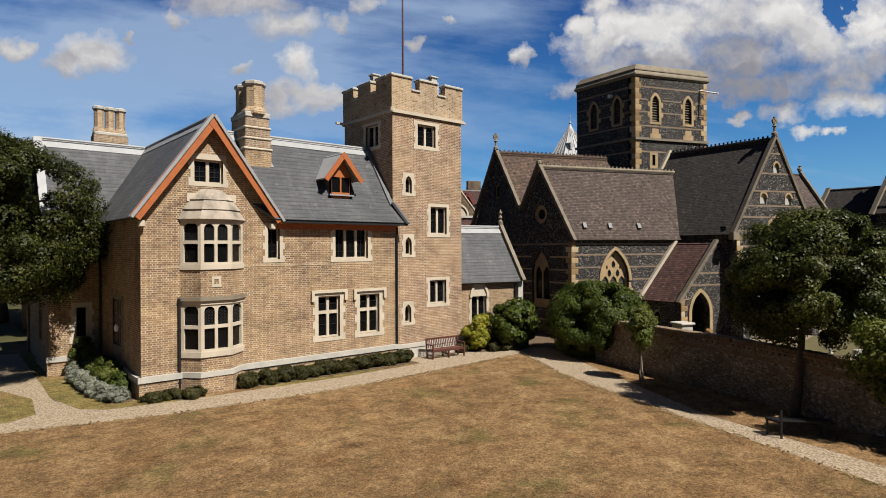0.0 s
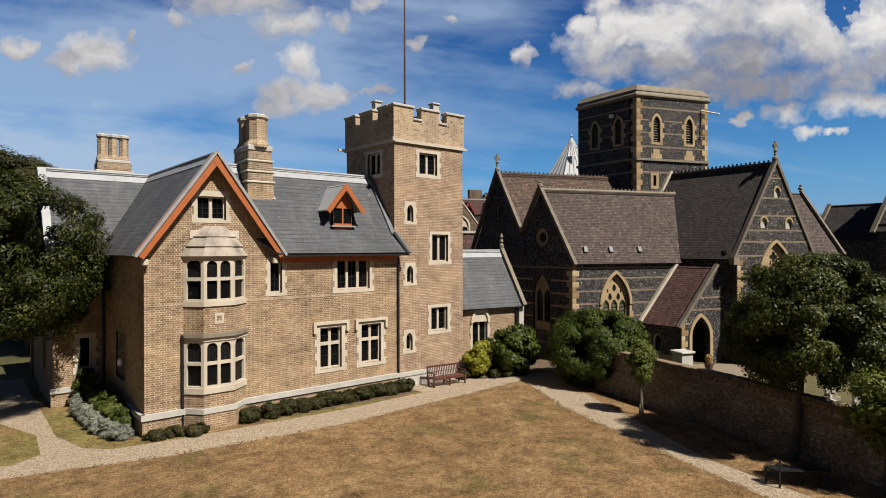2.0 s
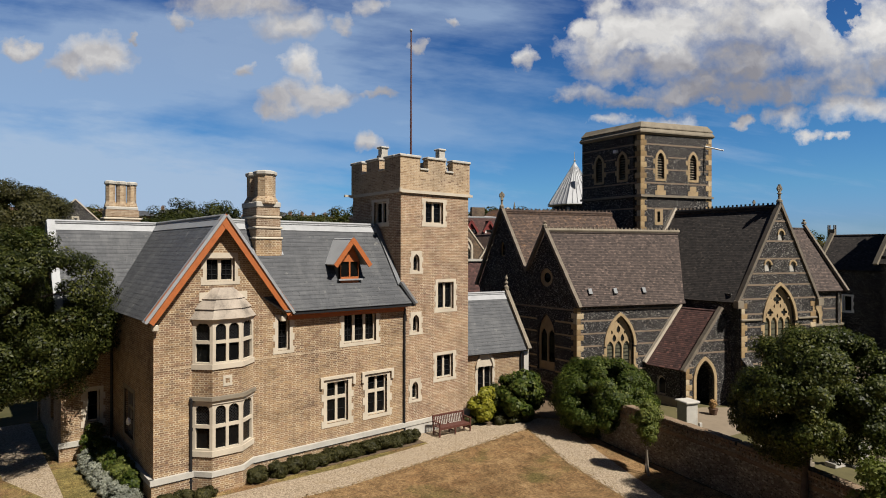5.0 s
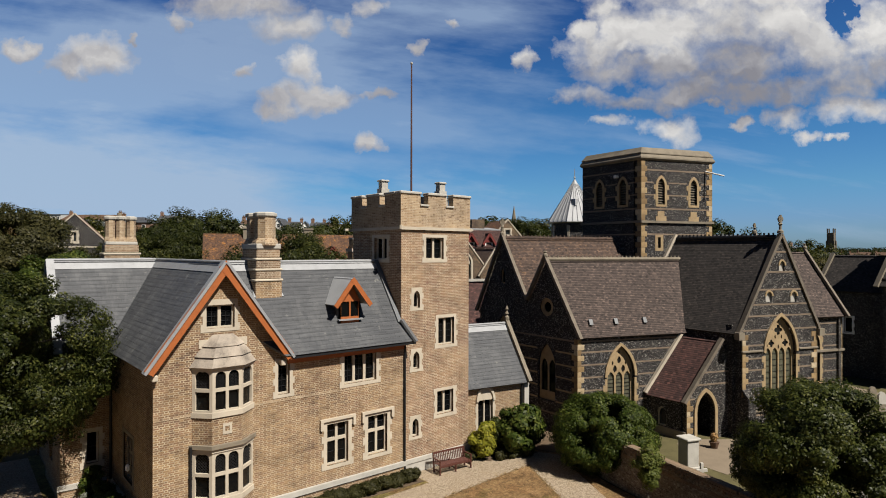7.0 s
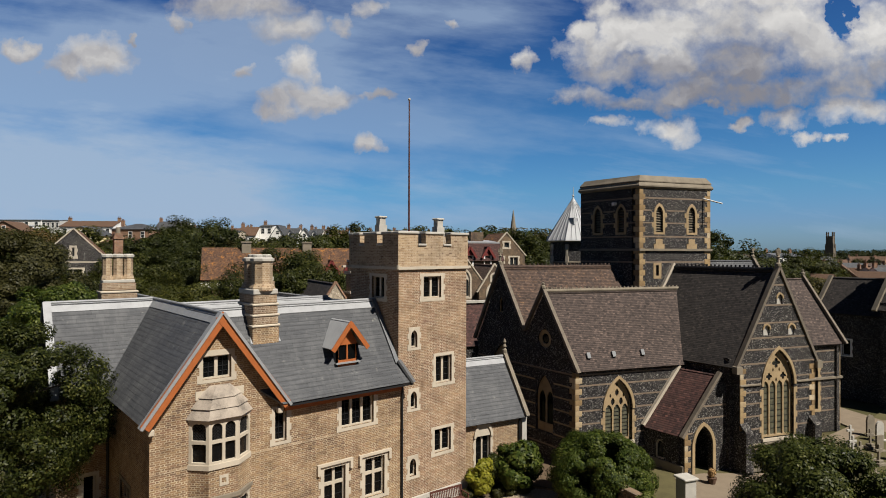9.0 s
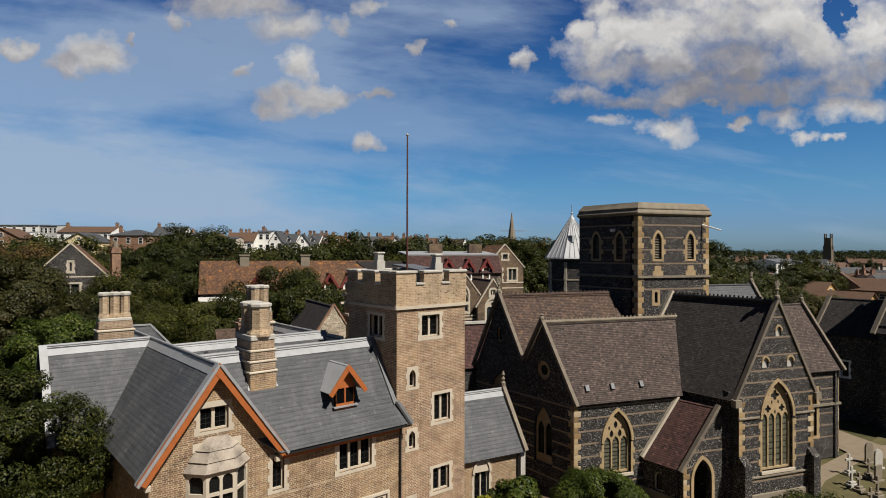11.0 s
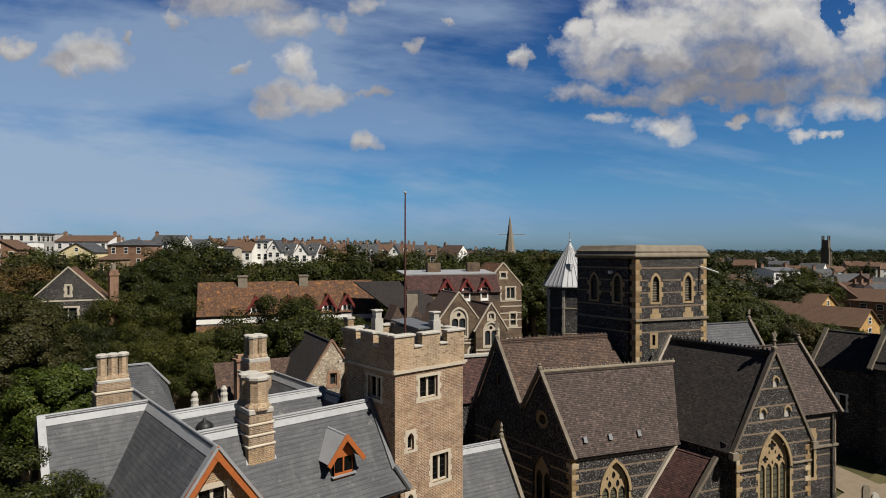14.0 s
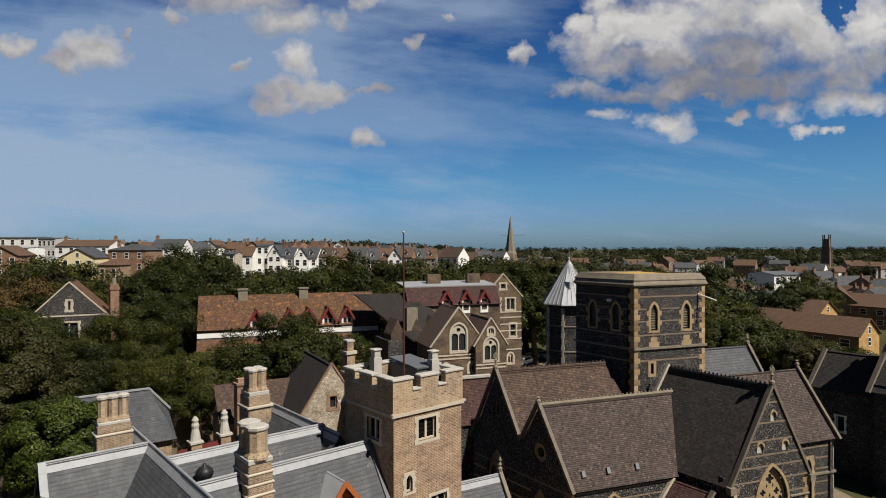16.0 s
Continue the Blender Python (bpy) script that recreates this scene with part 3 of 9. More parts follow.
LEAF_OLIVE = leafage("olive_leaves", [(0.017, 0.018, 0.008), (0.030, 0.031, 0.013), (0.046, 0.045, 0.020), (0.085, 0.078, 0.038)])
LEAF_WOOD_OLIVE = leafage("wood_olive_leaves", [(0.017, 0.018, 0.008), (0.030, 0.031, 0.013), (0.046, 0.045, 0.020), (0.085, 0.078, 0.038)], mixed=True)
LEAF_BROWN = leafage("bronze_leaves", [(0.033, 0.026, 0.015), (0.056, 0.043, 0.024), (0.082, 0.061, 0.034)], mixed=True)
LEAF_FAR = leafage("far_wood_leaves", [(0.008, 0.011, 0.004), (0.015, 0.019, 0.007), (0.026, 0.030, 0.012)], 0.8)


# ---- building blocks ----
UP = Vector((0, 0, 1))


def skin(bm):
    """Lays metre-true coordinates on every face: across, and up the face."""
    uv = bm.loops.layers.uv.verify()
    for f in bm.faces:
        nrm = f.normal
        across = Vector((1, 0, 0)) if abs(nrm.z) > 0.995 else UP.cross(nrm).normalized()
        along = nrm.cross(across)
        for lp in f.loops:
            lp[uv].uv = (lp.vert.co.dot(across), lp.vert.co.dot(along))


def part(name, bm, mat, parent=None, label="", smooth=False, recalc=True):
    """Links a bmesh as one mesh object, under parent if given."""
    if recalc:
        bmesh.ops.recalc_face_normals(bm, faces=bm.faces)
    else:
        bm.normal_update()
    skin(bm)
    me = bpy.data.meshes.new(name)
    bm.to_mesh(me)
    bm.free()
    me.materials.append(mat)
    if smooth:
        me.shade_smooth()
    ob = new(name, me)
    if parent is not None:
        ob.parent = parent
        top = parent
        shift = Matrix.Identity(4)
        while top is not None:
            shift = top.matrix_basis @ shift if top.parent is None else shift
            top = top.parent
        if parent.parent is None:
            ob.matrix_parent_inverse = parent.matrix_basis.inverted()
    if label:
        ob["label"] = label
    return ob


def thing(name, label, category, at=(0, 0, 0), group="", kind=""):
    ob = new(name)
    ob.empty_display_size = 0.2
    ob.matrix_basis = Matrix.Translation(at)
    return tagged(ob, label, category, group, kind)


def face_at(origin, along):
    """A wall's own frame: x along it (seen from outside, to the right), y up, z out of it."""
    s = Vector((along[0], along[1], 0)).normalized()
    nrm = s.cross(UP)
    m = Matrix((s, UP, nrm)).transposed().to_4x4()
    m.translation = Vector(origin)
    return m


def loop_edges(bm, pts, d, m):
    vs = [bm.verts.new(m @ Vector((x, y, d))) for x, y in pts]
    return vs, [bm.edges.new((vs[i], vs[(i + 1) % len(vs)])) for i in range(len(vs))]


def plate(bm, m, outline, holes=(), back=-0.3, front=0.0):
    """A slab in the frame m with true openings."""
    rings = []
    for d in (back, front):
        all_e, ring = [], []
        for pts in (outline, *holes):
            vs, es = loop_edges(bm, pts, d, m)
            ring.append(vs)
            all_e += es
        if holes:
            bmesh.ops.triangle_fill(bm, use_beauty=True, use_dissolve=False, edges=all_e)
        else:
            bm.faces.new(ring[0])
        rings.append(ring)
    for a, b in zip(*rings):
        k = len(a)
        for i in range(k):
            j = (i + 1) % k
            bm.faces.new((a[i], a[j], b[j], b[i]))


def box(bm, x0, x1, y0, y1, z0, z1, m=None):
    pts = [Vector((x, y, z)) for z in (z0, z1) for y in (y0, y1) for x in (x0, x1)]
    v = [bm.verts.new(m @ p if m else p) for p in pts]
    for q in ((0, 2, 3, 1), (4, 5, 7, 6), (0, 1, 5, 4), (2, 6, 7, 3), (0, 4, 6, 2), (1, 3, 7, 5)):
        bm.faces.new([v[i] for i in q])
    return v


def soft_box(bm, x0, x1, y0, y1, z0, z1, r=0.01, m=None):
    """A box with bevelled edges."""
    v = box(bm, x0, x1, y0, y1, z0, z1, m)
    es = list({e for q in v for e in q.link_edges})
    bmesh.ops.bevel(bm, geom=es, offset=r, segments=1, affect="EDGES", profile=0.5)


def beam(bm, p0, p1, w, h, up=UP):
    """A squared timber from p0 to p1, w wide and h high about its axis."""
    p0, p1 = Vector(p0), Vector(p1)
    d = (p1 - p0).normalized()
    side = d.cross(up).normalized() * (w / 2)
    top = side.cross(d).normalized() * (h / 2)
    vs = [bm.verts.new(p + a * side + b * top) for p in (p0, p1) for a, b in ((-1, -1), (1, -1), (1, 1), (-1, 1))]
    for q in ((3, 2, 1, 0), (4, 5, 6, 7), (0, 1, 5, 4), (1, 2, 6, 5), (2, 3, 7, 6), (3, 0, 4, 7)):
        bm.faces.new([vs[i] for i in q])


def slab(bm, pts, thick):
    """A flat sheet: its upper outline, and its thickness beneath."""
    top = [Vector(p) for p in pts]
    nrm = (top[1] - top[0]).cross(top[-1] - top[0]).normalized()
    if nrm.z < 0:
        nrm = -nrm
    a = [bm.verts.new(p) for p in top]
    b = [bm.verts.new(p - nrm * thick) for p in top]
    k = len(a)
    bm.faces.new(a)
    bm.faces.new(b[::-1])
    for i in range(k):
        j = (i + 1) % k
        bm.faces.new((a[i], b[i], b[j], a[j]))


def tube(bm, p0, p1, r0, r1=None, sides=10, caps=True):
    p0, p1 = Vector(p0), Vector(p1)
    r1 = r0 if r1 is None else r1
    d = (p1 - p0).normalized()
    a = d.orthogonal().normalized()
    b = d.cross(a)
    ring = lambda p, r: [bm.verts.new(p + r * (math.cos(t) * a + math.sin(t) * b)) for t in (2 * math.pi * i / sides for i in range(sides))]
    u, v = ring(p0, r0), ring(p1, r1)
    for i in range(sides):
        j = (i + 1) % sides
        bm.faces.new((u[i], u[j], v[j], v[i]))
    if caps:
        bm.faces.new(u[::-1])
        bm.faces.new(v)


def turned(bm, at, profile, sides=8, turn=None):
    """A turned or faceted upright: (radius, height) pairs from below."""
    turn = math.pi / sides if turn is None else turn
    rings = []
    for r, z in profile:
        rings.append([bm.verts.new(Vector(at) + Vector((r * math.cos(turn + 2 * math.pi * i / sides), r * math.sin(turn + 2 * math.pi * i / sides), z))) for i in range(sides)])
    for u, v in zip(rings, rings[1:]):
        for i in range(sides):
            j = (i + 1) % sides
            bm.faces.new((u[i], u[j], v[j], v[i]))
    bm.faces.new(rings[0][::-1])
    bm.faces.new(rings[-1])


def rect(x0, x1, y0, y1):
    return [(x0, y0), (x1, y0), (x1, y1), (x0, y1)]


def pointed(x0, x1, y0, spring, rise, steps=7):
    """A pointed arch's outline, drawn from two centres."""
    wdt = (x1 - x0) / 2
    mid = (x0 + x1) / 2
    k = (rise * rise - wdt * wdt) / (2 * wdt)
    rad = wdt + k
    pts = [(x0, y0), (x1, y0)]
    end = math.atan2(rise, k)
    for i in range(steps):
        a = end * i / steps
        pts.append((mid - k + rad * math.cos(a), spring + rad * math.sin(a)))
    pts.append((mid, spring + rise))
    for i in range(steps - 1, -1, -1):
        a = end * i / steps
        pts.append((mid + k - rad * math.cos(a), spring + rad * math.sin(a)))
    return pts


def arch_band(bm, m, x0, x1, spring, rise_, wdt, back, front, steps=8):
    """A moulding that follows a pointed arch, in one piece."""
    outer = pointed(x0 - wdt, x1 + wdt, spring, spring, rise_ + wdt * 1.1, steps)[2:]
    inner = pointed(x0, x1, spring, spring, rise_, steps)[2:]
    plate(bm, m, outer + inner[::-1], (), back, front)


def round_hole(cx, cy, r, sides=14):
    return [(cx + r * math.cos(2 * math.pi * i / sides), cy + r * math.sin(2 * math.pi * i / sides)) for i in range(sides)]


def toothed(x0, x1, y0, y1, side=0.16, step=0.3, tooth=0.1):
    """The outline of a dressed-stone surround whose jamb stones are long and short by turns."""
    k = max(2, round((y1 - y0) / step))
    right, left = [], []
    for i in range(k):
        t = tooth * 0.6 if i % 2 == 0 else 0.0
        a, b_ = y0 + (y1 - y0) * i / k, y0 + (y1 - y0) * (i + 1) / k
        right += [(x1 + side + t, a), (x1 + side + t, b_)]
        left += [(x0 - side - t, a), (x0 - side - t, b_)]
    return right + left[::-1]


def window(parent, m, outline, lights, surround=None, depth=0.12, stone=None, bars=(0, 0), thick=0.14, name="window", dress=None, lattice=False, curtain=None, glazing=None):
    """A stone window: a slab pierced by its lights, panes behind, and a dressed surround flush with the wall."""
    stone = stone or STONE
    bm = bmesh.new()
    plate(bm, m, outline, lights, -depth - thick, -depth)
    fr = part(name, bm, stone, parent)
    if surround:
        bm = bmesh.new()
        plate(bm, m, surround, [outline], -0.05, 0.018)
        part("surround", bm, dress or stone, fr, "dressed stone surround with toothed jambs")
    for lt in lights:
        xs, ys = [p[0] for p in lt], [p[1] for p in lt]
        bm = bmesh.new()
        plate(bm, m, [(x + (0.01 if x > sum(xs) / len(xs) else -0.01), y) for x, y in lt], (), -depth - 0.09, -depth - 0.08)
        pane = part("pane", bm, glazing or GLASS, fr)
        pane.visible_shadow = glazing is not None
        if bars[0] or bars[1] or lattice:
            bm = bmesh.new()
            x0, x1, y0, y1 = min(xs), max(xs), min(ys), max(ys)
            if lattice:
                stp = 0.13
                k = int((x1 - x0 + y1 - y0) / stp) + 1
                for i in range(k):
                    for sgn in (1, -1):
                        a0 = i * stp
                        pts = []
                        lo, hi = max(0.0, a0 - (y1 - y0)), min(a0, x1 - x0)
                        if hi - lo < 0.04:
                            continue
                        p = (x0 + lo, y0 + a0 - lo) if sgn > 0 else (x1 - lo, y0 + a0 - lo)
                        q = (x0 + hi, y0 + a0 - hi) if sgn > 0 else (x1 - hi, y0 + a0 - hi)
                        top_in = y1 - 0.10
                        beam(bm, m @ Vector((p[0], min(p[1], top_in), -depth - 0.07)), m @ Vector((q[0], q[1], -depth - 0.07)), 0.016, 0.016, m.to_3x3() @ Vector((0, 0, 1)))
            for i in range(bars[0]):
                x = x0 + (x1 - x0) * (i + 1) / (bars[0] + 1)
                box(bm, x - 0.009, x + 0.009, y0, y1 - 0.04, -depth - 0.078, -depth - 0.05, m)
            for i in range(bars[1]):
                y = y0 + (y1 - y0) * (i + 1) / (bars[1] + 1)
                box(bm, x0, x1, y - 0.009, y + 0.009, -depth - 0.078, -depth - 0.05, m)
            tagged(part("leading", bm, IRON, fr), kind="stuff")
    return fr


def lights_row(x0, x1, y0, y1, k, mullion=0.12, edge=0.06, arch=0.0):
    wdt = (x1 - x0 - 2 * edge - (k - 1) * mullion) / k
    out = []
    for i in range(k):
        a = x0 + edge + i * (wdt + mullion)
        out.append(pointed(a, a + wdt, y0 + edge, y1 - edge - arch, arch, 4) if arch else rect(a, a + wdt, y0 + edge, y1 - edge))
    return out


def stone_band(parent, m, x0, x1, y, h=0.12, out=0.025, mat=None, name="string_course"):
    bm = bmesh.new()
    box(bm, x0, x1, y, y + h, -0.06, out, m)
    return part(name, bm, mat or STONE_GOLD, parent)


def ridge_cap(parent, p0, p1, side, drop, wdt=0.26, mat=None, name="ridge_capping"):
    """A lead roll dressed down both slopes: side is the level direction across the ridge, drop the slope's fall per metre."""
    bm = bmesh.new()
    p0, p1 = Vector(p0), Vector(p1)
    s = Vector(side).normalized()
    lift = Vector((0, 0, 0.04))
    for sg in (1, -1):
        run = s * sg * wdt - Vector((0, 0, wdt * drop))
        slab(bm, [p0 + lift, p1 + lift, p1 + run + lift, p0 + run + lift], 0.05)
    tube(bm, p0 + lift, p1 + lift, 0.06, sides=8)
    return part(name, bm, mat or LEAD_PALE, parent)


# ---- ground ----
def rise(x, y):
    """The land: level round the church, climbing gently behind the town on the far side."""
    ahead = x * 0.647 + y * 0.763
    left = -x * 0.763 + y * 0.647
    t = min(1.0, max(0.0, (ahead - 95) / 160))
    s = min(1.0, max(0.0, (left + 60) / 110))
    u = min(1.0, max(0.0, (ahead - 300) / 500))
    return 9.5 * (t * t * (3 - 2 * t)) * (0.15 + 0.85 * s) + 4.0 * u


bm = bmesh.new()
stations = [-2400, -1200, -600, -300, -150, -60, -30, -10, 0, 10, 20, 30, 45, 60, 80, 100, 120, 140, 160, 185, 215, 250, 300, 380, 480, 620, 800, 1100, 1600, 2400]
sides = [-2400, -1500, -900, -600, -400, -280, -200, -150, -120, -90, -60, -40, -20, 0, 20, 40, 60, 90, 120, 150, 200, 280, 400, 600, 900, 1500, 2400]
rows = []
for a in stations:
    rows.append([bm.verts.new((0.647 * a - 0.763 * s, 0.763 * a + 0.647 * s, rise(0.647 * a - 0.763 * s, 0.763 * a + 0.647 * s) - 0.06)) for s in sides])
for r0, r1 in zip(rows, rows[1:]):
    for i in range(len(sides) - 1):
        bm.faces.new((r0[i], r0[i + 1], r1[i + 1], r1[i]))
tagged(part("ground", bm, FIELD), "rough summer ground between trees and houses", "ground", kind="structure")


def sheet(name, pts, z, mat, label, category="ground"):
    bm = bmesh.new()
    slab(bm, [(x, y, z) for x, y in pts], 0.05)
    return tagged(part(name, bm, mat), label, category, kind="structure")


sheet("lawn", [(-16, -12), (11, -12), (15.0, 3.0), (17.5, 10.75), (19.0, 15.0), (21.3, 19.3), (16.7, 19.05), (10.95, 18.75), (5.45, 19.35), (1.3, 20.4), (-6, 22.3), (-16, 24)], 0.02, LAWN, "sun-bleached brown lawn with olive patches", "lawn")
sheet("gravel_path", [(-18, 23.0), (-6, 22.3), (1.3, 20.4), (5.45, 19.35), (10.95, 18.75), (16.7, 19.05), (21.3, 19.3), (19.0, 15.0), (17.5, 10.75), (15.0, 3.0), (11, -12), (12.8, -12), (16.6, 4.0), (17.7, 8.6), (21.2, 15.2), (23.6, 19.4), (22.9, 20.6), (19.5, 20.9), (16.3, 20.68), (12.1, 20.55), (5.9, 20.95), (4.1, 21.3), (3.5, 22.0), (3.0, 24.0), (3.45, 27.2), (3.2, 35.8), (1.2, 35.8), (1.5, 27.5), (2.5, 24.5), (2.35, 22.1), (1.6, 21.6), (-5, 23.2), (-18, 26)], 0.01, GRAVEL, "pale gravel path edging the lawn", "path")
sheet("bench_gravel", [(15.9, 20.55), (19.5, 20.75), (22.0, 20.55), (20.3, 21.2), (20.0, 22.05), (15.9, 22.0)], 0.013, GRAVEL, "pale gravel before the tower where the bench stands", "path")
sheet("verge_grass", [(-18, 25.6), (-5, 23.2), (1.6, 21.6), (2.35, 22.1), (2.5, 24.5), (1.5, 27.5), (1.0, 45), (-18, 45)], 0.012, VERGE, "olive grass verge beside the path", "lawn")
sheet("border_grass", [(4.1, 21.3), (5.9, 20.95), (12.1, 20.55), (16.3, 20.68), (16.3, 21.8), (5.25, 21.84), (5.25, 28.2), (3.62, 28.2), (3.62, 36.0), (3.12, 36.0), (3.05, 30.3), (3.02, 26.2), (2.98, 24.2), (3.45, 22.0)], 0.014, VERGE, "narrow strip of dry grass under the house wall", "lawn")
sheet("wall_border", [(21.2, 15.2), (17.7, 8.6), (16.6, 4.0), (12.8, -12), (16, -12), (18.6, 3.6), (20.7, 9.2), (22.3, 15.5), (24.5, 21), (24, 21.6), (22.9, 20.6), (23.6, 19.4)], 0.014, LAWN, "shaded dry grass under the churchyard wall", "lawn")
sheet("churchyard", [(22.5, 15.2), (20.9, 9.2), (18.8, 3.6), (16.2, -12), (70, -30), (80, 14), (48, 13), (34, 13), (31, 20), (25, 22)], 0.03, GRASS, "mown churchyard grass", "grass")
sheet("churchyard_path", [(27.6, 14.4), (27.3, 12.6), (33.5, 11.6), (41.0, 12.7), (47.5, 12.3), (49.2, 10.9), (56, 7.5), (66, 2.0), (67, 4.0), (57, 9.2), (51.6, 12.4), (53.5, 15.6), (50.5, 16.6), (48.0, 13.5), (41.4, 13.9), (34.5, 13.4), (31.5, 15.8), (29.8, 16.4)], 0.045, PAVING, "sandy paving before the church porch", "path")

# ---- the house of stock brick ----
FY = 21.84             # the front wall's face
house = thing("manor_house", "stock brick gothic house with slate roofs, stone windows and rust-red bargeboards", "house", (10, 26, 0))
front = face_at((0, FY, 0), (1, 0))
WIN = {"gable": (7.0, 8.03, 7.43, 8.27), "narrow": (9.74, 10.22, 4.66, 5.93), "triple": (12.68, 14.28, 4.65, 5.93), "low_a": (11.88, 12.88, 1.42, 3.12), "low_b": (13.86, 14.86, 1.42, 3.1)}
bm = bmesh.new()
plate(bm, front, [(5.25, 0), (15.85, 0), (15.85, 6.35), (10.0, 6.35), (7.6, 9.6), (5.25, 6.35)], [rect(*v) for v in WIN.values()] + [rect(6.85, 8.4, 1.6, 3.2), rect(6.85, 8.4, 4.7, 6.0)], -0.4, 0)
part("wall", bm, BRICK, house, "mottled stock brick front wall")
west = face_at((5.25, 0, 0), (0, -1))       # its x runs to -y
bm = bmesh.new()
plate(bm, west, [(-28.3, 0), (-FY - 0.4, 0), (-FY - 0.4, 6.35), (-28.3, 6.35)], [rect(-25.9, -24.5, 1.45, 3.2), rect(-27.65, -26.85, 4.65, 5.9)], -0.4, 0)
part("wall", bm, BRICK, house)
wing_front = face_at((0, 28.3, 0), (1, 0))
bm = bmesh.new()
plate(bm, wing_front, rect(3.45, 5.25, 0, 6.35), [rect(4.36, 4.82, 1.45, 2.75)], -0.4, 0)
part("wall", bm, BRICK, house)
wing_west = face_at((3.45, 0, 0), (0, -1))
bm = bmesh.new()
plate(bm, wing_west, [(-32.5, 0), (-28.7, 0), (-28.7, 6.35), (-30.4, 9.3), (-32.5, 6.35)], [rect(-31.2, -30.3, 1.2, 3.0)], -0.4, 0)
part("wall", bm, BRICK, house)
bm = bmesh.new()          # plain rear walls that close the house
box(bm, 3.5, 16.9, 36.0, 36.3, 0, 6.3)
box(bm, 3.6, 3.9, 32.5, 36.0, 0, 6.3)
box(bm, 16.9, 17.2, 26.3, 36.3, 0, 6.3)
part("rear_wall", bm, BRICK, house)
bm = bmesh.new()          # floor between the storeys, painted near-black as the rooms' shade
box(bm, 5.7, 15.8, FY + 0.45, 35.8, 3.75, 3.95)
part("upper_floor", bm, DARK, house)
# Sheet added behind the front windows, near-black in place of room shade.
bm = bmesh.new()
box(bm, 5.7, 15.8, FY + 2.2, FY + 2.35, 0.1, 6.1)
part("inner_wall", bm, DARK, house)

# plinth with its weathered stone offset
bm = bmesh.new()
box(bm, 5.17, 15.85, FY - 0.08, FY, 0, 0.60)
box(bm, 5.17, 5.25, FY, 28.22, 0, 0.60)
box(bm, 3.37, 5.17, 28.22, 28.3, 0, 0.60)
part("plinth", bm, BRICK, house)
bm = bmesh.new()
for a, b_ in (((5.12, FY - 0.06, 0.68), (15.85, FY - 0.06, 0.68)), ((5.19, FY - 0.1, 0.68), (5.19, 28.2, 0.68)), ((3.34, 28.24, 0.68), (5.1, 28.24, 0.68))):
    beam(bm, a, b_, 0.15, 0.2)
part("plinth_offset", bm, STONE_WHITE, house, "pale weathered stone offset")


def roof_part(pts, thick=0.12, mat=None, label=""):
    bm = bmesh.new()
    slab(bm, pts, thick)
    return part("roof_slope", bm, mat or SLATE, house, label)


# roofs
GX, GZ, GE = 7.58, 9.78, 6.15         # front gable's ridge, and its eaves
roof_part([(4.98, 21.5, GE), (4.98, 28.0, GE), (GX, 30.38, GZ), (GX, 21.5, GZ)], label="grey slate slope")
roof_part([(10.15, 21.5, GE), (10.15, 25.4, GE), (GX, 25.4, GZ), (GX, 21.5, GZ)])
roof_part([(3.2, 28.0, GE), (4.98, 28.0, GE), (GX, 30.38, GZ), (3.2, 30.38, GZ)])
roof_part([(3.2, 32.8, GE), (GX + 0.1, 32.8, GE), (GX + 0.1, 30.38, GZ), (3.2, 30.38, GZ)])
RY, RZ = 23.95, 9.74                  # main ridge
roof_part([(9.9, 21.42, 6.2), (16.2, 21.42, 6.2), (15.74, 22.02, 7.04), (15.74, RY, RZ), (GX, RY, RZ), (9.0, 21.9, 6.87)])
roof_part([(GX, RY, RZ), (15.74, RY, RZ), (15.74, 25.95, 7.0), (GX, 25.95, 7.0)])
roof_part([(GX, 25.95, 7.0), (15.6, 25.95, 7.0), (15.6, 28.03, 9.65), (GX, 28.03, 9.65)])
roof_part([(GX, 30.4, 6.6), (15.6, 30.4, 6.6), (15.6, 28.03, 9.65), (GX, 28.03, 9.65)])
roof_part([(15.5, 26.3, 9.5), (15.5, 36.2, 9.5), (13.4, 36.2, 6.3), (13.4, 26.3, 6.3)])
roof_part([(15.5, 26.3, 9.5), (15.5, 36.2, 9.5), (17.6, 36.2, 6.3), (17.6, 26.3, 6.3)])
roof_part([(GX, 30.3, GZ), (GX, 33.6, GZ), (4.98, 33.6, GE), (4.98, 30.3, GE)])
roof_part([(GX, 30.3, GZ), (GX, 33.6, GZ), (10.1, 33.6, GE), (10.1, 30.3, GE)])
roof_part([(3.6, 36.3, 6.25), (13.6, 36.3, 6.25), (13.6, 32.4, 6.6), (3.6, 32.4, 6.6)], mat=LEAD, label="flat lead roof")
ridge_cap(house, (GX, 21.5, GZ), (GX, 33.6, GZ), (1, 0, 0), 1.4)
ridge_cap(house, (3.2, 30.38, GZ), (GX, 30.38, GZ), (0, 1, 0), 1.5)
ridge_cap(house, (GX, RY, RZ), (15.74, RY, RZ), (0, 1, 0), 1.4)
ridge_cap(house, (GX, 28.03, 9.65), (15.5, 28.03, 9.65), (0, 1, 0), 1.3)
ridge_cap(house, (15.5, 26.3, 9.5), (15.5, 36.2, 9.5), (1, 0, 0), 1.5)


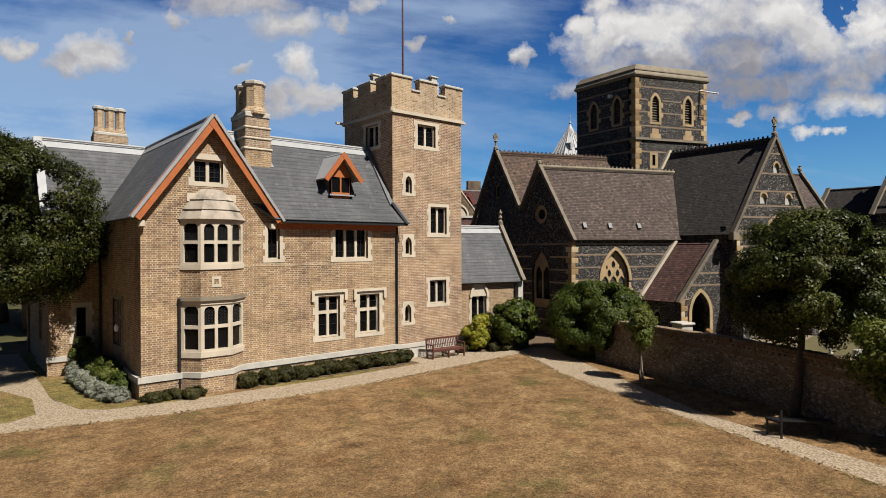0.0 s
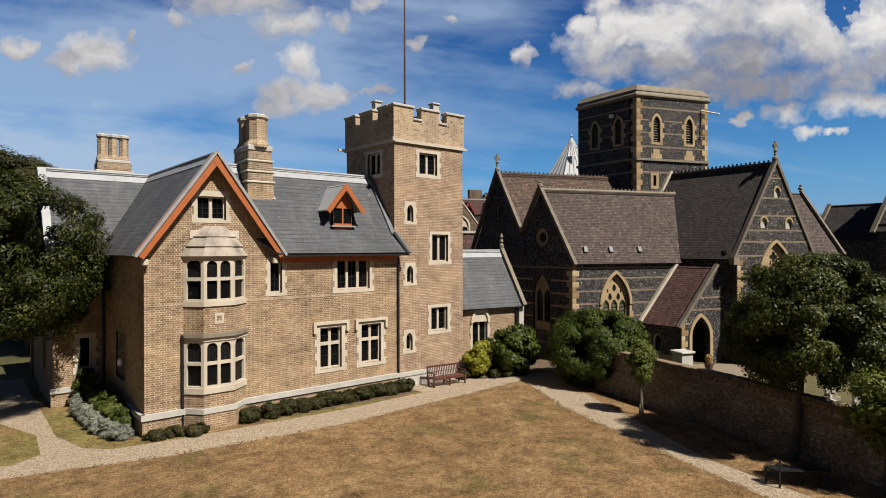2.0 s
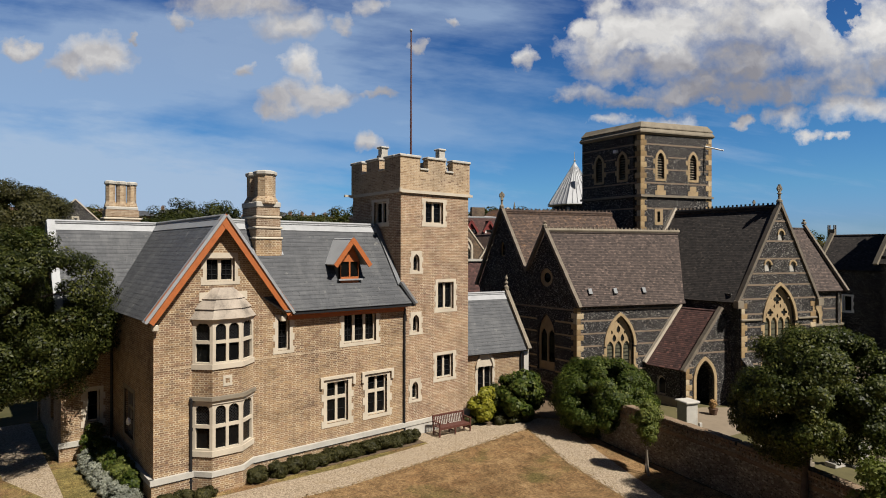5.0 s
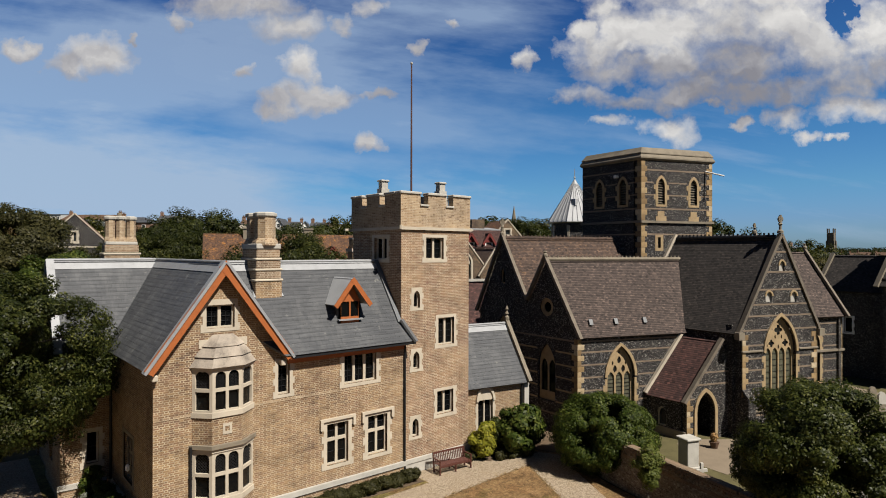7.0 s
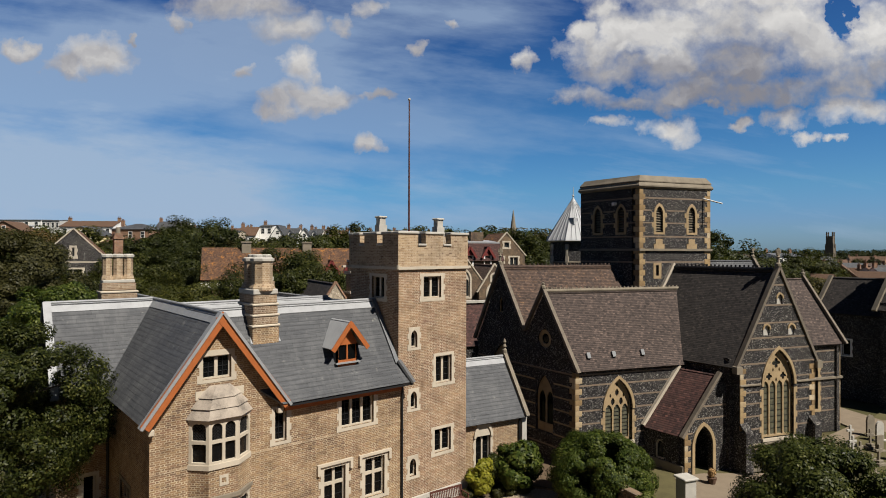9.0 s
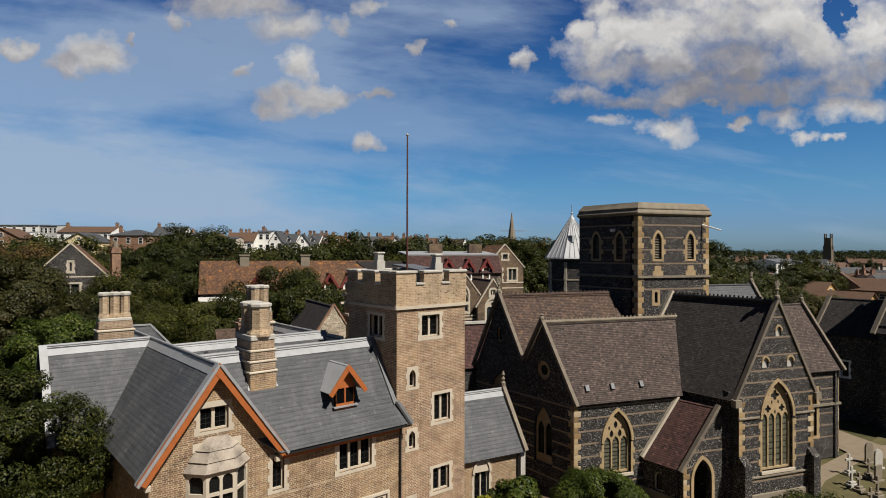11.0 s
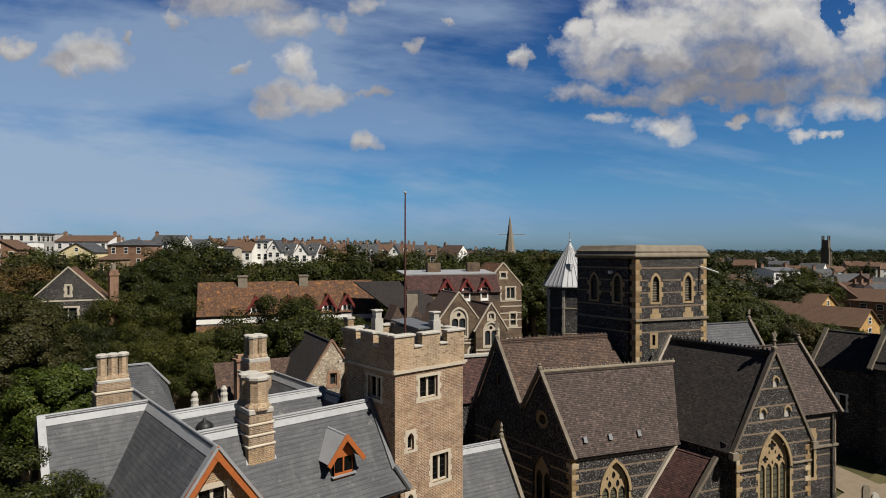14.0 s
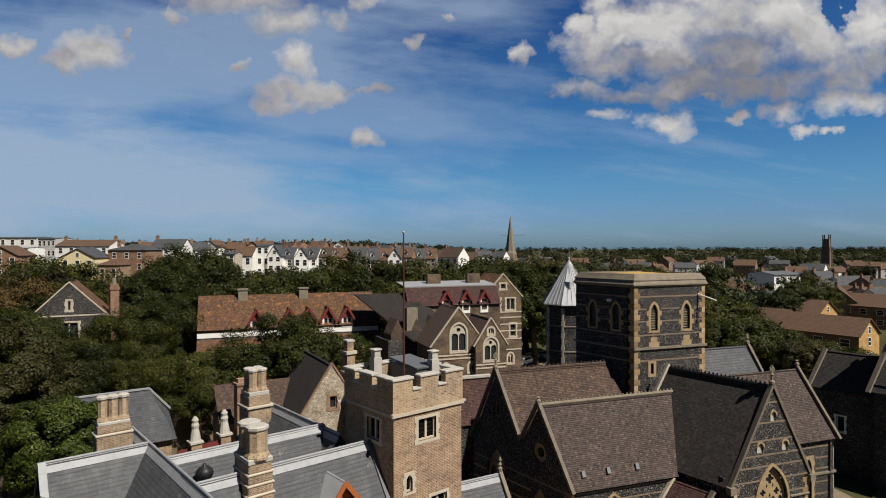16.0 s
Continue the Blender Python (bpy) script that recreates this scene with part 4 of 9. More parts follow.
def verge(pts, wdt, mat=LEAD_PALE, h=0.1, name="verge_capping"):
    bm = bmesh.new()
    for a, b_ in zip(pts, pts[1:]):
        d = (Vector(b_) - Vector(a)).normalized()
        side = d.cross(UP).normalized()
        up = side.cross(d)
        beam(bm, Vector(a) + up * h * 0.4, Vector(b_) + up * h * 0.4, wdt, h, up)
    return part(name, bm, mat, house)


verge([(4.93, 21.58, GE - 0.05), (GX, 21.58, GZ + 0.02)], 0.34)
verge([(10.2, 21.58, GE - 0.05), (GX, 21.58, GZ + 0.02)], 0.34)
verge([(3.32, 27.95, GE - 0.05), (3.32, 30.38, GZ + 0.02)], 0.30)
verge([(3.32, 32.85, GE - 0.05), (3.32, 30.38, GZ + 0.02)], 0.30)
verge([(15.64, 22.0, 6.98), (15.64, RY, RZ + 0.02)], 0.2, LEAD)
verge([(16.12, 21.4, 6.15), (15.72, 22.0, 7.1)], 0.3, LEAD)
# bargeboards
for x_end in (5.02, 10.12):
    bm = bmesh.new()
    a, b_ = Vector((x_end, 21.50, GE - 0.02)), Vector((GX, 21.50, GZ - 0.13))
    d = (b_ - a).normalized()
    up = Vector((0, -1, 0)).cross(d)
    up = up if up.z > 0 else -up
    beam(bm, a, b_, 0.07, 0.34, up)
    sg = 1 if x_end < GX else -1
    part("bargeboard", bm, BARGE, house, "rust-red painted bargeboard")
    bm = bmesh.new()
    soft_box(bm, x_end + sg * 0.24 - 0.1, x_end + sg * 0.24 + 0.1, 21.6, FY, GE - 0.34, GE - 0.12, 0.03)
    part("corbel", bm, STONE, house, "carved stone corbel under the gable's foot")
bm = bmesh.new()
plate(bm, face_at((0, 21.50, 0), (1, 0)), [(GX - 0.24, GZ - 0.14), (GX, GZ - 0.46), (GX + 0.24, GZ - 0.14), (GX, GZ + 0.10)], (), -0.03, 0.045)
part("bargeboard_apex", bm, BARGE, house)
# eaves board, gutter and fall pipes
bm = bmesh.new()
beam(bm, (10.2, 21.46, 6.1), (16.15, 21.46, 6.1), 0.07, 0.07)
part("gutter", bm, IRON, house)
bm = bmesh.new()
beam(bm, (10.1, 21.66, 6.06), (15.75, 21.66, 6.06), 0.34, 0.05)
beam(bm, (10.1, 21.78, 5.96), (15.72, 21.78, 5.96), 0.08, 0.24)
part("soffit", bm, BARGE, house, "rust-brown eaves board")
for px, py, top in ((15.78, FY - 0.07, 6.0), (6.47, FY - 0.06, 3.35), (5.18, 27.9, 6.1)):
    bm = bmesh.new()
    tube(bm, (px, py, 0.05), (px, py, top), 0.05, sides=8)
    for z in (0.4, 2.2, 4.0, top - 0.15):
        if z < top:
            tube(bm, (px, py, z), (px, py, z + 0.08), 0.065, sides=8)
    part("fall_pipe", bm, IRON, house, "dark iron fall pipe")

# windows of the front
x0, x1, y0, y1 = WIN["gable"]
window(house, front, rect(x0, x1, y0, y1), lights_row(x0, x1, y0, y1, 2), toothed(x0, x1, y0 - 0.12, y1 + 0.2, 0.12, 0.28, 0.12), bars=(1, 3))
x0, x1, y0, y1 = WIN["narrow"]
window(house, front, rect(x0, x1, y0, y1), lights_row(x0, x1, y0, y1, 1), toothed(x0, x1, y0 - 0.12, y1 + 0.12, 0.13, 0.26, 0.12), bars=(1, 4))
x0, x1, y0, y1 = WIN["triple"]
window(house, front, rect(x0, x1, y0, y1), lights_row(x0, x1, y0, y1, 3), toothed(x0, x1, y0 - 0.14, y1 + 0.12, 0.14, 0.26, 0.14), bars=(1, 4))
for key in ("low_a", "low_b"):
    x0, x1, y0, y1 = WIN[key]
    mid = y0 + (y1 - y0) * 0.60
    window(house, front, rect(x0, x1, y0, y1), lights_row(x0, x1, y0, mid, 2) + lights_row(x0, x1, mid + 0.01, y1, 2), toothed(x0, x1, y0 - 0.15, y1 + 0.1, 0.16, 0.3, 0.16), bars=(0, 1))
    bm = bmesh.new()
    box(bm, x0 - 0.33, x1 + 0.33, y1 + 0.13, y1 + 0.24, -0.02, 0.1, front)
    box(bm, x0 - 0.33, x0 - 0.2, y1 - 0.2, y1 + 0.13, -0.02, 0.1, front)
    box(bm, x1 + 0.2, x1 + 0.33, y1 - 0.2, y1 + 0.13, -0.02, 0.1, front)
    part("hood_mould", bm, STONE, house)
# Windows on the west faces take the darker grey stone.
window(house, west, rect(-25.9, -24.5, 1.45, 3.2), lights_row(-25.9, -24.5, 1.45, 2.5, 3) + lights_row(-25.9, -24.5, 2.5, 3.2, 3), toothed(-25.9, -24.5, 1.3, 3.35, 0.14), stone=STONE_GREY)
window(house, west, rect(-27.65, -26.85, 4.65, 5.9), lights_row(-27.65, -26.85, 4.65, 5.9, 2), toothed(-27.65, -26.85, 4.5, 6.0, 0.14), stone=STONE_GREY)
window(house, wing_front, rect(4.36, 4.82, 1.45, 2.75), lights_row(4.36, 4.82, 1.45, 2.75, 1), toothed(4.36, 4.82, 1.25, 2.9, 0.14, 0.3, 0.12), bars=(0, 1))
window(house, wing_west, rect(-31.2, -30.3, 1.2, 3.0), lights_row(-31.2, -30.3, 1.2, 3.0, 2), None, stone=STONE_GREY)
stone_band(house, front, 5.25, 6.5, 4.4, 0.075, 0.01, BRICK_PALE)
stone_band(house, front, 8.8, 15.85, 4.4, 0.075, 0.01, BRICK_PALE)

# the canted bay, two storeys
BAY = [(6.53, FY), (7.05, 21.3), (8.1, 21.3), (8.75, FY)]


def bay_ring(z0, z1, grow, mat, name, label="", back_y=FY + 0.02):
    bm = bmesh.new()
    cx, cy = 7.6, FY
    pts = []
    for x, y in BAY:
        pts.append((cx + (x - cx) * (1 + grow / 1.1), y if y == FY else y - grow))
    lo = [bm.verts.new((x, y, z0)) for x, y in pts] + [bm.verts.new((pts[-1][0], back_y, z0)), bm.verts.new((pts[0][0], back_y, z0))]
    hi = [bm.verts.new((v.co.x, v.co.y, z1)) for v in lo]
    k = len(lo)
    bm.faces.new(lo[::-1])
    bm.faces.new(hi)
    for i in range(k):
        j = (i + 1) % k
        bm.faces.new((lo[i], lo[j], hi[j], hi[i]))
    return part(name, bm, mat, house, label)


bay_ring(0, 0.60, 0.08, BRICK, "bay_plinth")
bay_ring(0.60, 0.78, 0.11, STONE_WHITE, "bay_offset")
bay_ring(0.78, 1.28, 0.0, BRICK, "bay_wall")
bay_ring(1.28, 1.48, 0.05, STONE, "bay_sill")
bay_ring(3.12, 3.26, 0.04, STONE, "bay_head")
bay_ring(3.26, 3.40, 0.12, STONE_GREY, "bay_cornice", "weathered stone cornice")
bay_ring(3.40, 4.35, 0.0, BRICK, "bay_wall")
bay_ring(4.35, 4.53, 0.05, STONE, "bay_sill")
bay_ring(6.02, 6.12, 0.03, STONE, "bay_head")
for z0, z1 in ((1.48, 3.12), (4.53, 6.02)):
    split = z0 + (z1 - z0) * 0.53
    for i, k in ((0, 1), (1, 2), (2, 1)):
        (xa, ya), (xb, yb) = BAY[i], BAY[i + 1]
        L = math.hypot(xb - xa, yb - ya)
        m = face_at((xa, ya, 0), (xb - xa, yb - ya))
        lts = lights_row(0.04, L - 0.04, z0, split, k, 0.11, 0.07) + lights_row(0.04, L - 0.04, split - 0.02, z1, k, 0.11, 0.07, 0.16)
        bm = bmesh.new()
        plate(bm, m, rect(0, L, z0, z1), lts, -0.16, 0.0)
        fr = part("window", bm, STONE, house)
        for lt in lts:
            xs, ys = [p[0] for p in lt], [p[1] for p in lt]
            bm = bmesh.new()
            plate(bm, m, lt, (), -0.1, -0.09)
            part("pane", bm, GLASS, fr).visible_shadow = False
            if min(ys) > split - 0.1:
                bm = bmesh.new()
                xa0, xb0, ya0, yb0 = min(xs), max(xs), min(ys), max(ys)
                stp, hgt, wd = 0.105, yb0 - ya0 - 0.1, xb0 - xa0
                for q in range(int((hgt + wd) / stp) + 1):
                    a0 = q * stp
                    lo, hi = max(0.0, a0 - hgt), min(a0, wd)
                    if hi - lo < 0.03:
                        continue
                    for sg in (1, -1):
                        fx_ = (lambda t: xa0 + t) if sg > 0 else (lambda t: xb0 - t)
                        beam(bm, m @ Vector((fx_(lo), ya0 + a0 - lo, -0.08)), m @ Vector((fx_(hi), ya0 + a0 - hi, -0.08)), 0.02, 0.02, m.to_3x3() @ Vector((0, 0, 1)))
                tagged(part("leading", bm, IRON, fr, "dull diamond leading"), kind="stuff")
# the bay's stone roof in weathered courses
tops = [(6.42, FY), (6.98, 21.16), (8.18, 21.16), (8.87, FY)]
bm = bmesh.new()
prev = None
for z, s in ((6.12, 1.0), (6.45, 0.80), (6.47, 0.86), (6.8, 0.62), (6.82, 0.67), (7.2, 0.30)):
    ring = [bm.verts.new((7.6 + (x - 7.6) * s, FY - (FY - y) * s, z)) for x, y in tops]
    if prev:
        for i in range(3):
            bm.faces.new((prev[i], prev[i + 1], ring[i + 1], ring[i]))
    else:
        bm.faces.new(ring[::-1])
    prev = ring
bm.faces.new(prev)
part("bay_roof", bm, BAY_STONE, house, "weathered stone bay roof in courses")
bm = bmesh.new()
box(bm, 6.75, 8.5, 6.75, 7.05, -0.05, 0.03, front)
part("bay_shoulder", bm, STONE, house)
bm = bmesh.new()          # small stone plaque in the bay's front
plate(bm, face_at((0, 21.3, 0), (1, 0)), rect(7.42, 7.74, 3.72, 4.1), [rect(7.5, 7.66, 3.82, 4.0)], -0.05, 0.02)
part("plaque", bm, STONE, house)
bm = bmesh.new()          # curtain inside the bay's upper light
for i in range(5):
    box(bm, 6.72 + i * 0.035, 6.75 + i * 0.035, 21.80 + (i % 2) * 0.02, 21.83 + (i % 2) * 0.02, 4.6 + i * 0.1, 5.4)
part("curtain", bm, CURTAIN, house, "drawn-back white curtain")

# dormer
bm = bmesh.new()
DY = 22.12
dm = face_at((0, DY, 0), (1, 0))
dx0, dx1, dz0, dz1, dap = 12.62, 13.62, 7.38, 8.1, 8.95
plate(bm, dm, [(dx0, 7.1), (dx1, 7.1), (dx1, dz1), ((dx0 + dx1) / 2, dap), (dx0, dz1)], [rect(dx0 + 0.07, (dx0 + dx1) / 2 - 0.035, dz0 + 0.06, dz1 - 0.02), rect((dx0 + dx1) / 2 + 0.035, dx1 - 0.07, dz0 + 0.06, dz1 - 0.02)], -0.1, 0)
dormer = part("dormer", bm, BARGE, house, "rust-red timber dormer with leaded window")
bm = bmesh.new()
box(bm, dx0 + 0.05, dx1 - 0.05, DY + 0.06, DY + 0.07, dz0 + 0.02, dz1)
part("pane", bm, GLASS, dormer)
bm = bmesh.new()
box(bm, dx0 - 0.08, dx1 + 0.1, DY - 0.10, DY + 0.05, 7.29, 7.35)
part("sill", bm, LEAD_PALE, dormer)
bm = bmesh.new()
box(bm, dx0, dx0 + 0.06, DY, 23.0, 7.1, dz1)
part("cheek", bm, LEAD, dormer)
bm = bmesh.new()
box(bm, dx1 - 0.06, dx1, DY, 23.0, 7.1, dz1)
part("cheek", bm, LEAD, dormer)
bm = bmesh.new()
dmid = (dx0 + dx1) / 2
for sg in (1, -1):
    slab(bm, [(dmid, DY - 0.3, 9.1), (dmid, 23.4, 9.1), (dmid + sg * 0.87, 23.4, 7.98), (dmid + sg * 0.87, DY - 0.3, 7.98)], 0.07)
part("dormer_roof", bm, COPPER, dormer, "grey lead dormer roof")
for sg in (1, -1):
    bm = bmesh.new()
    a, b_ = Vector((dmid + sg * 0.86, DY - 0.3, 7.9)), Vector((dmid, DY - 0.3, 9.0))
    d = (b_ - a).normalized()
    up = Vector((0, -1, 0)).cross(d)
    beam(bm, a, b_, 0.05, 0.2, up if up.z > 0 else -up)
    part("bargeboard", bm, BARGE, dormer)
bm = bmesh.new()
plate(bm, face_at((0, DY - 0.3, 0), (1, 0)), [(dmid - 0.13, 8.98), (dmid, 8.80), (dmid + 0.13, 8.98), (dmid, 9.12)], (), -0.02, 0.032)
part("bargeboard_apex", bm, BARGE, dormer)

# ---- tower of the house ----
tower = thing("house_tower", "square stock brick tower with battlements and stone windows", "tower", (18, 24, 0))
TX0, TX1, TY0, TY1 = 15.78, 19.95, 22.08, 26.2
tf = face_at((0, TY0, 0), (1, 0))
tl = face_at((TX0, 0, 0), (0, -1))
LANC = [(16.5, 16.86, 7.6, 8.4), (16.48, 16.84, 4.77, 5.58), (16.44, 16.8, 1.65, 2.48)]
TW = [(17.98, 18.98, 5.74, 7.04), (17.92, 18.94, 2.42, 3.54), (17.22, 18.3, 9.85, 10.88)]
bm = bmesh.new()
lanc_pts = [pointed(a, b_, c, d - 0.28, 0.28, 5) for a, b_, c, d in LANC]
plate(bm, tf, rect(TX0, TX1, 0, 11.3), [rect(*q) for q in TW] + lanc_pts, -0.4, 0)
part("wall", bm, BRICK_TOWER, tower, "mottled stock brick face")
bm = bmesh.new()
plate(bm, tl, rect(-TY1, -TY0 - 0.4, 0, 11.3), [rect(-24.25, -23.2, 9.85, 10.88)], -0.4, 0)
part("wall", bm, BRICK_TOWER, tower)
bm = bmesh.new()
box(bm, TX1 - 0.4, TX1, TY0 + 0.4, TY1, 0, 11.3)
box(bm, TX0 + 0.4, TX1 - 0.4, TY1 - 0.4, TY1, 0, 11.3)
part("wall", bm, BRICK_TOWER, tower)
# Near-black sheets behind the tower windows stand in for unlit rooms.
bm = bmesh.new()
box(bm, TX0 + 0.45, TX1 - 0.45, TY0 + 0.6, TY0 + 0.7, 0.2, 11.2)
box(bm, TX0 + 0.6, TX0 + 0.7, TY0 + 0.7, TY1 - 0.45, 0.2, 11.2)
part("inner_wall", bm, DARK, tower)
for pts, (a, b_, c, d) in zip(lanc_pts, LANC):
    window(tower, tf, pts, [pointed(a + 0.05, b_ - 0.05, c + 0.05, d - 0.28, 0.22, 5)], toothed(a, b_, c - 0.12, d + 0.14, 0.14, 0.3, 0.12), bars=(0, 3))
for a, b_, c, d in TW:
    window(tower, tf, rect(a, b_, c, d), lights_row(a, b_, c, d, 2), toothed(a, b_, c - 0.15, d + 0.14, 0.15, 0.28, 0.12), bars=(0, 3))
window(tower, tl, rect(-24.25, -23.2, 9.85, 10.88), lights_row(-24.25, -23.2, 9.85, 10.88, 2), toothed(-24.25, -23.2, 9.7, 11.0, 0.15, 0.28, 0.12), bars=(0, 3))
bm = bmesh.new()          # string course with its drips
box(bm, TX0 - 0.1, TX1 + 0.1, TY0 - 0.1, TY1 + 0.1, 11.22, 11.36)
for sx_, sy_ in ((TX0 - 0.12, TY0 - 0.12), (TX1 + 0.12, TY1 + 0.12)):
    tube(bm, (sx_, sy_, 11.24), (sx_, sy_, 11.42), 0.08, sides=8)
beam(bm, (TX1, TY0 + 0.1, 11.3), (TX1 + 0.35, TY0 + 0.1, 11.3), 0.12, 0.1)
beam(bm, (TX0, TY1 - 0.1, 11.3), (TX0 - 0.55, TY1 - 0.1, 11.3), 0.12, 0.1)
part("string_course", bm, STONE, tower)
PX0, PX1, PY0, PY1 = 15.72, 20.0, 22.03, 26.25
MER_F = [(PX0, 16.86), (17.32, 18.41), (18.88, PX1)]
MER_L = [(PY0, 23.3), (23.74, 24.85), (25.26, PY1)]
bm = bmesh.new()
box(bm, PX0, PX1, PY0, PY0 + 0.35, 11.36, 12.32)
box(bm, PX0, PX1, PY1 - 0.35, PY1, 11.36, 12.32)
box(bm, PX0, PX0 + 0.35, PY0 + 0.35, PY1 - 0.35, 11.36, 12.32)
box(bm, PX1 - 0.35, PX1, PY0 + 0.35, PY1 - 0.35, 11.36, 12.32)
part("parapet", bm, BRICK_PALE, tower, "paler yellow brick parapet")
for a, b_ in MER_F:
    for y in (PY0, PY1 - 0.35):
        bm = bmesh.new()
        box(bm, a, b_, y, y + 0.35, 12.32, 12.86)
        mer = part("merlon", bm, BRICK_PALE, tower)
        bm = bmesh.new()
        soft_box(bm, a - 0.05, b_ + 0.05, y - 0.06, y + 0.41, 12.86, 12.99, 0.03)
        part("coping", bm, STONE_WHITE, mer, "pale stone coping")
for a, b_ in MER_L:
    for x in (PX0, PX1 - 0.35):
        bm = bmesh.new()
        box(bm, x, x + 0.35, max(a, PY0 + 0.352), min(b_, PY1 - 0.352), 12.32, 12.86)
        mer = part("merlon", bm, BRICK_PALE, tower)
        bm = bmesh.new()
        soft_box(bm, x - 0.06, x + 0.41, max(a - 0.05, PY0 + 0.42), min(b_ + 0.05, PY1 - 0.42), 12.86, 12.99, 0.03)
        part("coping", bm, STONE_WHITE, mer)
for (a, b_), nxt in zip(MER_F, MER_F[1:]):
    for y in (PY0, PY1 - 0.35):
        bm = bmesh.new()
        soft_box(bm, b_ - 0.02, nxt[0] + 0.02, y - 0.06, y + 0.38, 12.32, 12.42, 0.02)
        part("crenel_sill", bm, STONE_WHITE, tower)
for (a, b_), nxt in zip(MER_L, MER_L[1:]):
    for x in (PX0, PX1 - 0.35):
        bm = bmesh.new()
        soft_box(bm, x - 0.06, x + 0.38, b_ - 0.02, nxt[0] + 0.02, 12.32, 12.42, 0.02)
        part("crenel_sill", bm, STONE_WHITE, tower)
bm = bmesh.new()
box(bm, PX0 + 0.35, PX1 - 0.35, PY0 + 0.35, PY1 - 0.35, 11.6, 11.75)
part("tower_roof", bm, LEAD, tower, "flat lead roof")
bm = bmesh.new()          # stair head on the tower's roof
box(bm, 18.3, 19.62, 23.6, 25.8, 11.75, 12.9)
slab(bm, [(18.25, 23.5, 12.95), (19.64, 23.5, 12.95), (19.64, 25.9, 13.2), (18.25, 25.9, 13.2)], 0.08)
part("stair_head", bm, LEAD, tower, "grey lead-clad stair head")
for cx, cy, h in ((17.0, 25.3, 13.85), (19.3, 23.5, 13.75)):
    bm = bmesh.new()
    box(bm, cx - 0.24, cx + 0.24, cy - 0.2, cy + 0.2, 11.7, h - 0.45)
    box(bm, cx - 0.18, cx + 0.18, cy - 0.16, cy + 0.16, h - 0.45, h - 0.1)
    soft_box(bm, cx - 0.25, cx + 0.25, cy - 0.22, cy + 0.22, h - 0.1, h, 0.03)
    part("chimney", bm, STONE_WHITE, tower, "pale stone chimney behind the battlements")
bm = bmesh.new()
box(bm, TX0 - 0.08, TX1 + 0.05, TY0 - 0.08, TY0, 0, 0.5)
box(bm, TX0 - 0.1, TX1 + 0.05, TY0 - 0.12, TY0 + 0.02, 0.5, 0.68)
part("plinth", bm, STONE_WHITE, tower)
pole = thing("flagpole", "tall thin dark flagpole on the tower roof", "flagpole", (18.03, 24.3, 11.75))
bm = bmesh.new()
tube(bm, (18.03, 24.3, 11.75), (18.03, 24.3, 19.7), 0.055, 0.035, sides=8)
part("pole", bm, BENCH_WOOD, pole)
bm = bmesh.new()
turned(bm, (18.03, 24.3, 19.7), [(0.03, 0), (0.07, 0.05), (0.07, 0.1), (0.02, 0.15)], 8)
part("truck", bm, STONE_WHITE, pole)


# ---- chimneys of the house ----
def chimney(label, cx, cy, base, stages, cols, rws, shaft0, shaft1, rad, gap, cap_r):
    """A stack with stepped stages and octagonal shafts, each with its own cap."""
    ob = thing("chimney_stack", label, "chimney", (cx, cy, base))
    for hw, hd, z0, z1, mat in stages:
        bm = bmesh.new()
        soft_box(bm, cx - hw, cx + hw, cy - hd, cy + hd, z0, z1, 0.03)
        part("stage", bm, mat, ob)
    for i in range(cols):
        for j in range(rws):
            x, y = cx + (i - (cols - 1) / 2) * gap, cy + (j - (rws - 1) / 2) * gap
            bm = bmesh.new()
            turned(bm, (x, y, shaft0), [(rad * 1.25, 0), (rad * 1.25, 0.12), (rad, 0.3), (rad, shaft1 - shaft0)], 8)
            sh = part("shaft", bm, BRICK_PALE, ob)
            bm = bmesh.new()
            turned(bm, (x, y, shaft1), [(rad, 0), (cap_r, 0.07), (cap_r, 0.17), (rad * 0.9, 0.22)], 8)
            part("cap", bm, STONE_WHITE, sh, "pale stone cap")
    return ob


chimney("stock brick chimney with three octagonal shafts", 6.45, 32.35, 8.5, [(0.78, 0.42, 8.0, 10.1, BRICK_STACK), (0.83, 0.46, 10.02, 10.13, STONE), (0.74, 0.36, 10.15, 10.5, BRICK_STACK), (0.70, 0.32, 10.5, 10.66, STONE_WHITE)], 3, 1, 10.6, 11.68, 0.215, 0.46, 0.27)
chimney("stepped brick chimney with octagonal shafts and stone offsets", 9.86, 23.75, 8.6, [(0.56, 0.80, 8.2, 9.0, BRICK), (0.60, 0.84, 9.0, 9.1, STONE), (0.54, 0.78, 9.1, 9.42, BRICK_STACK), (0.58, 0.82, 9.42, 9.52, STONE), (0.52, 0.76, 9.52, 9.85, BRICK_STACK), (0.56, 0.80, 9.85, 9.95, STONE), (0.50, 0.74, 9.95, 10.3, BRICK_STACK), (0.52, 0.78, 10.3, 10.52, STONE_WHITE)], 1, 2, 10.45, 11.58, 0.41, 0.80, 0.475)
chimney("pale brick chimney with a cluster of four shafts", 14.4, 34.2, 8.0, [(0.7, 0.7, 7.5, 9.6, BRICK_STACK), (0.8, 0.8, 9.6, 9.75, STONE), (0.66, 0.66, 9.75, 10.3, BRICK_STACK), (0.62, 0.62, 10.3, 10.55, STONE_WHITE)], 2, 2, 10.5, 11.65, 0.27, 0.55, 0.32)
bm = bmesh.new()
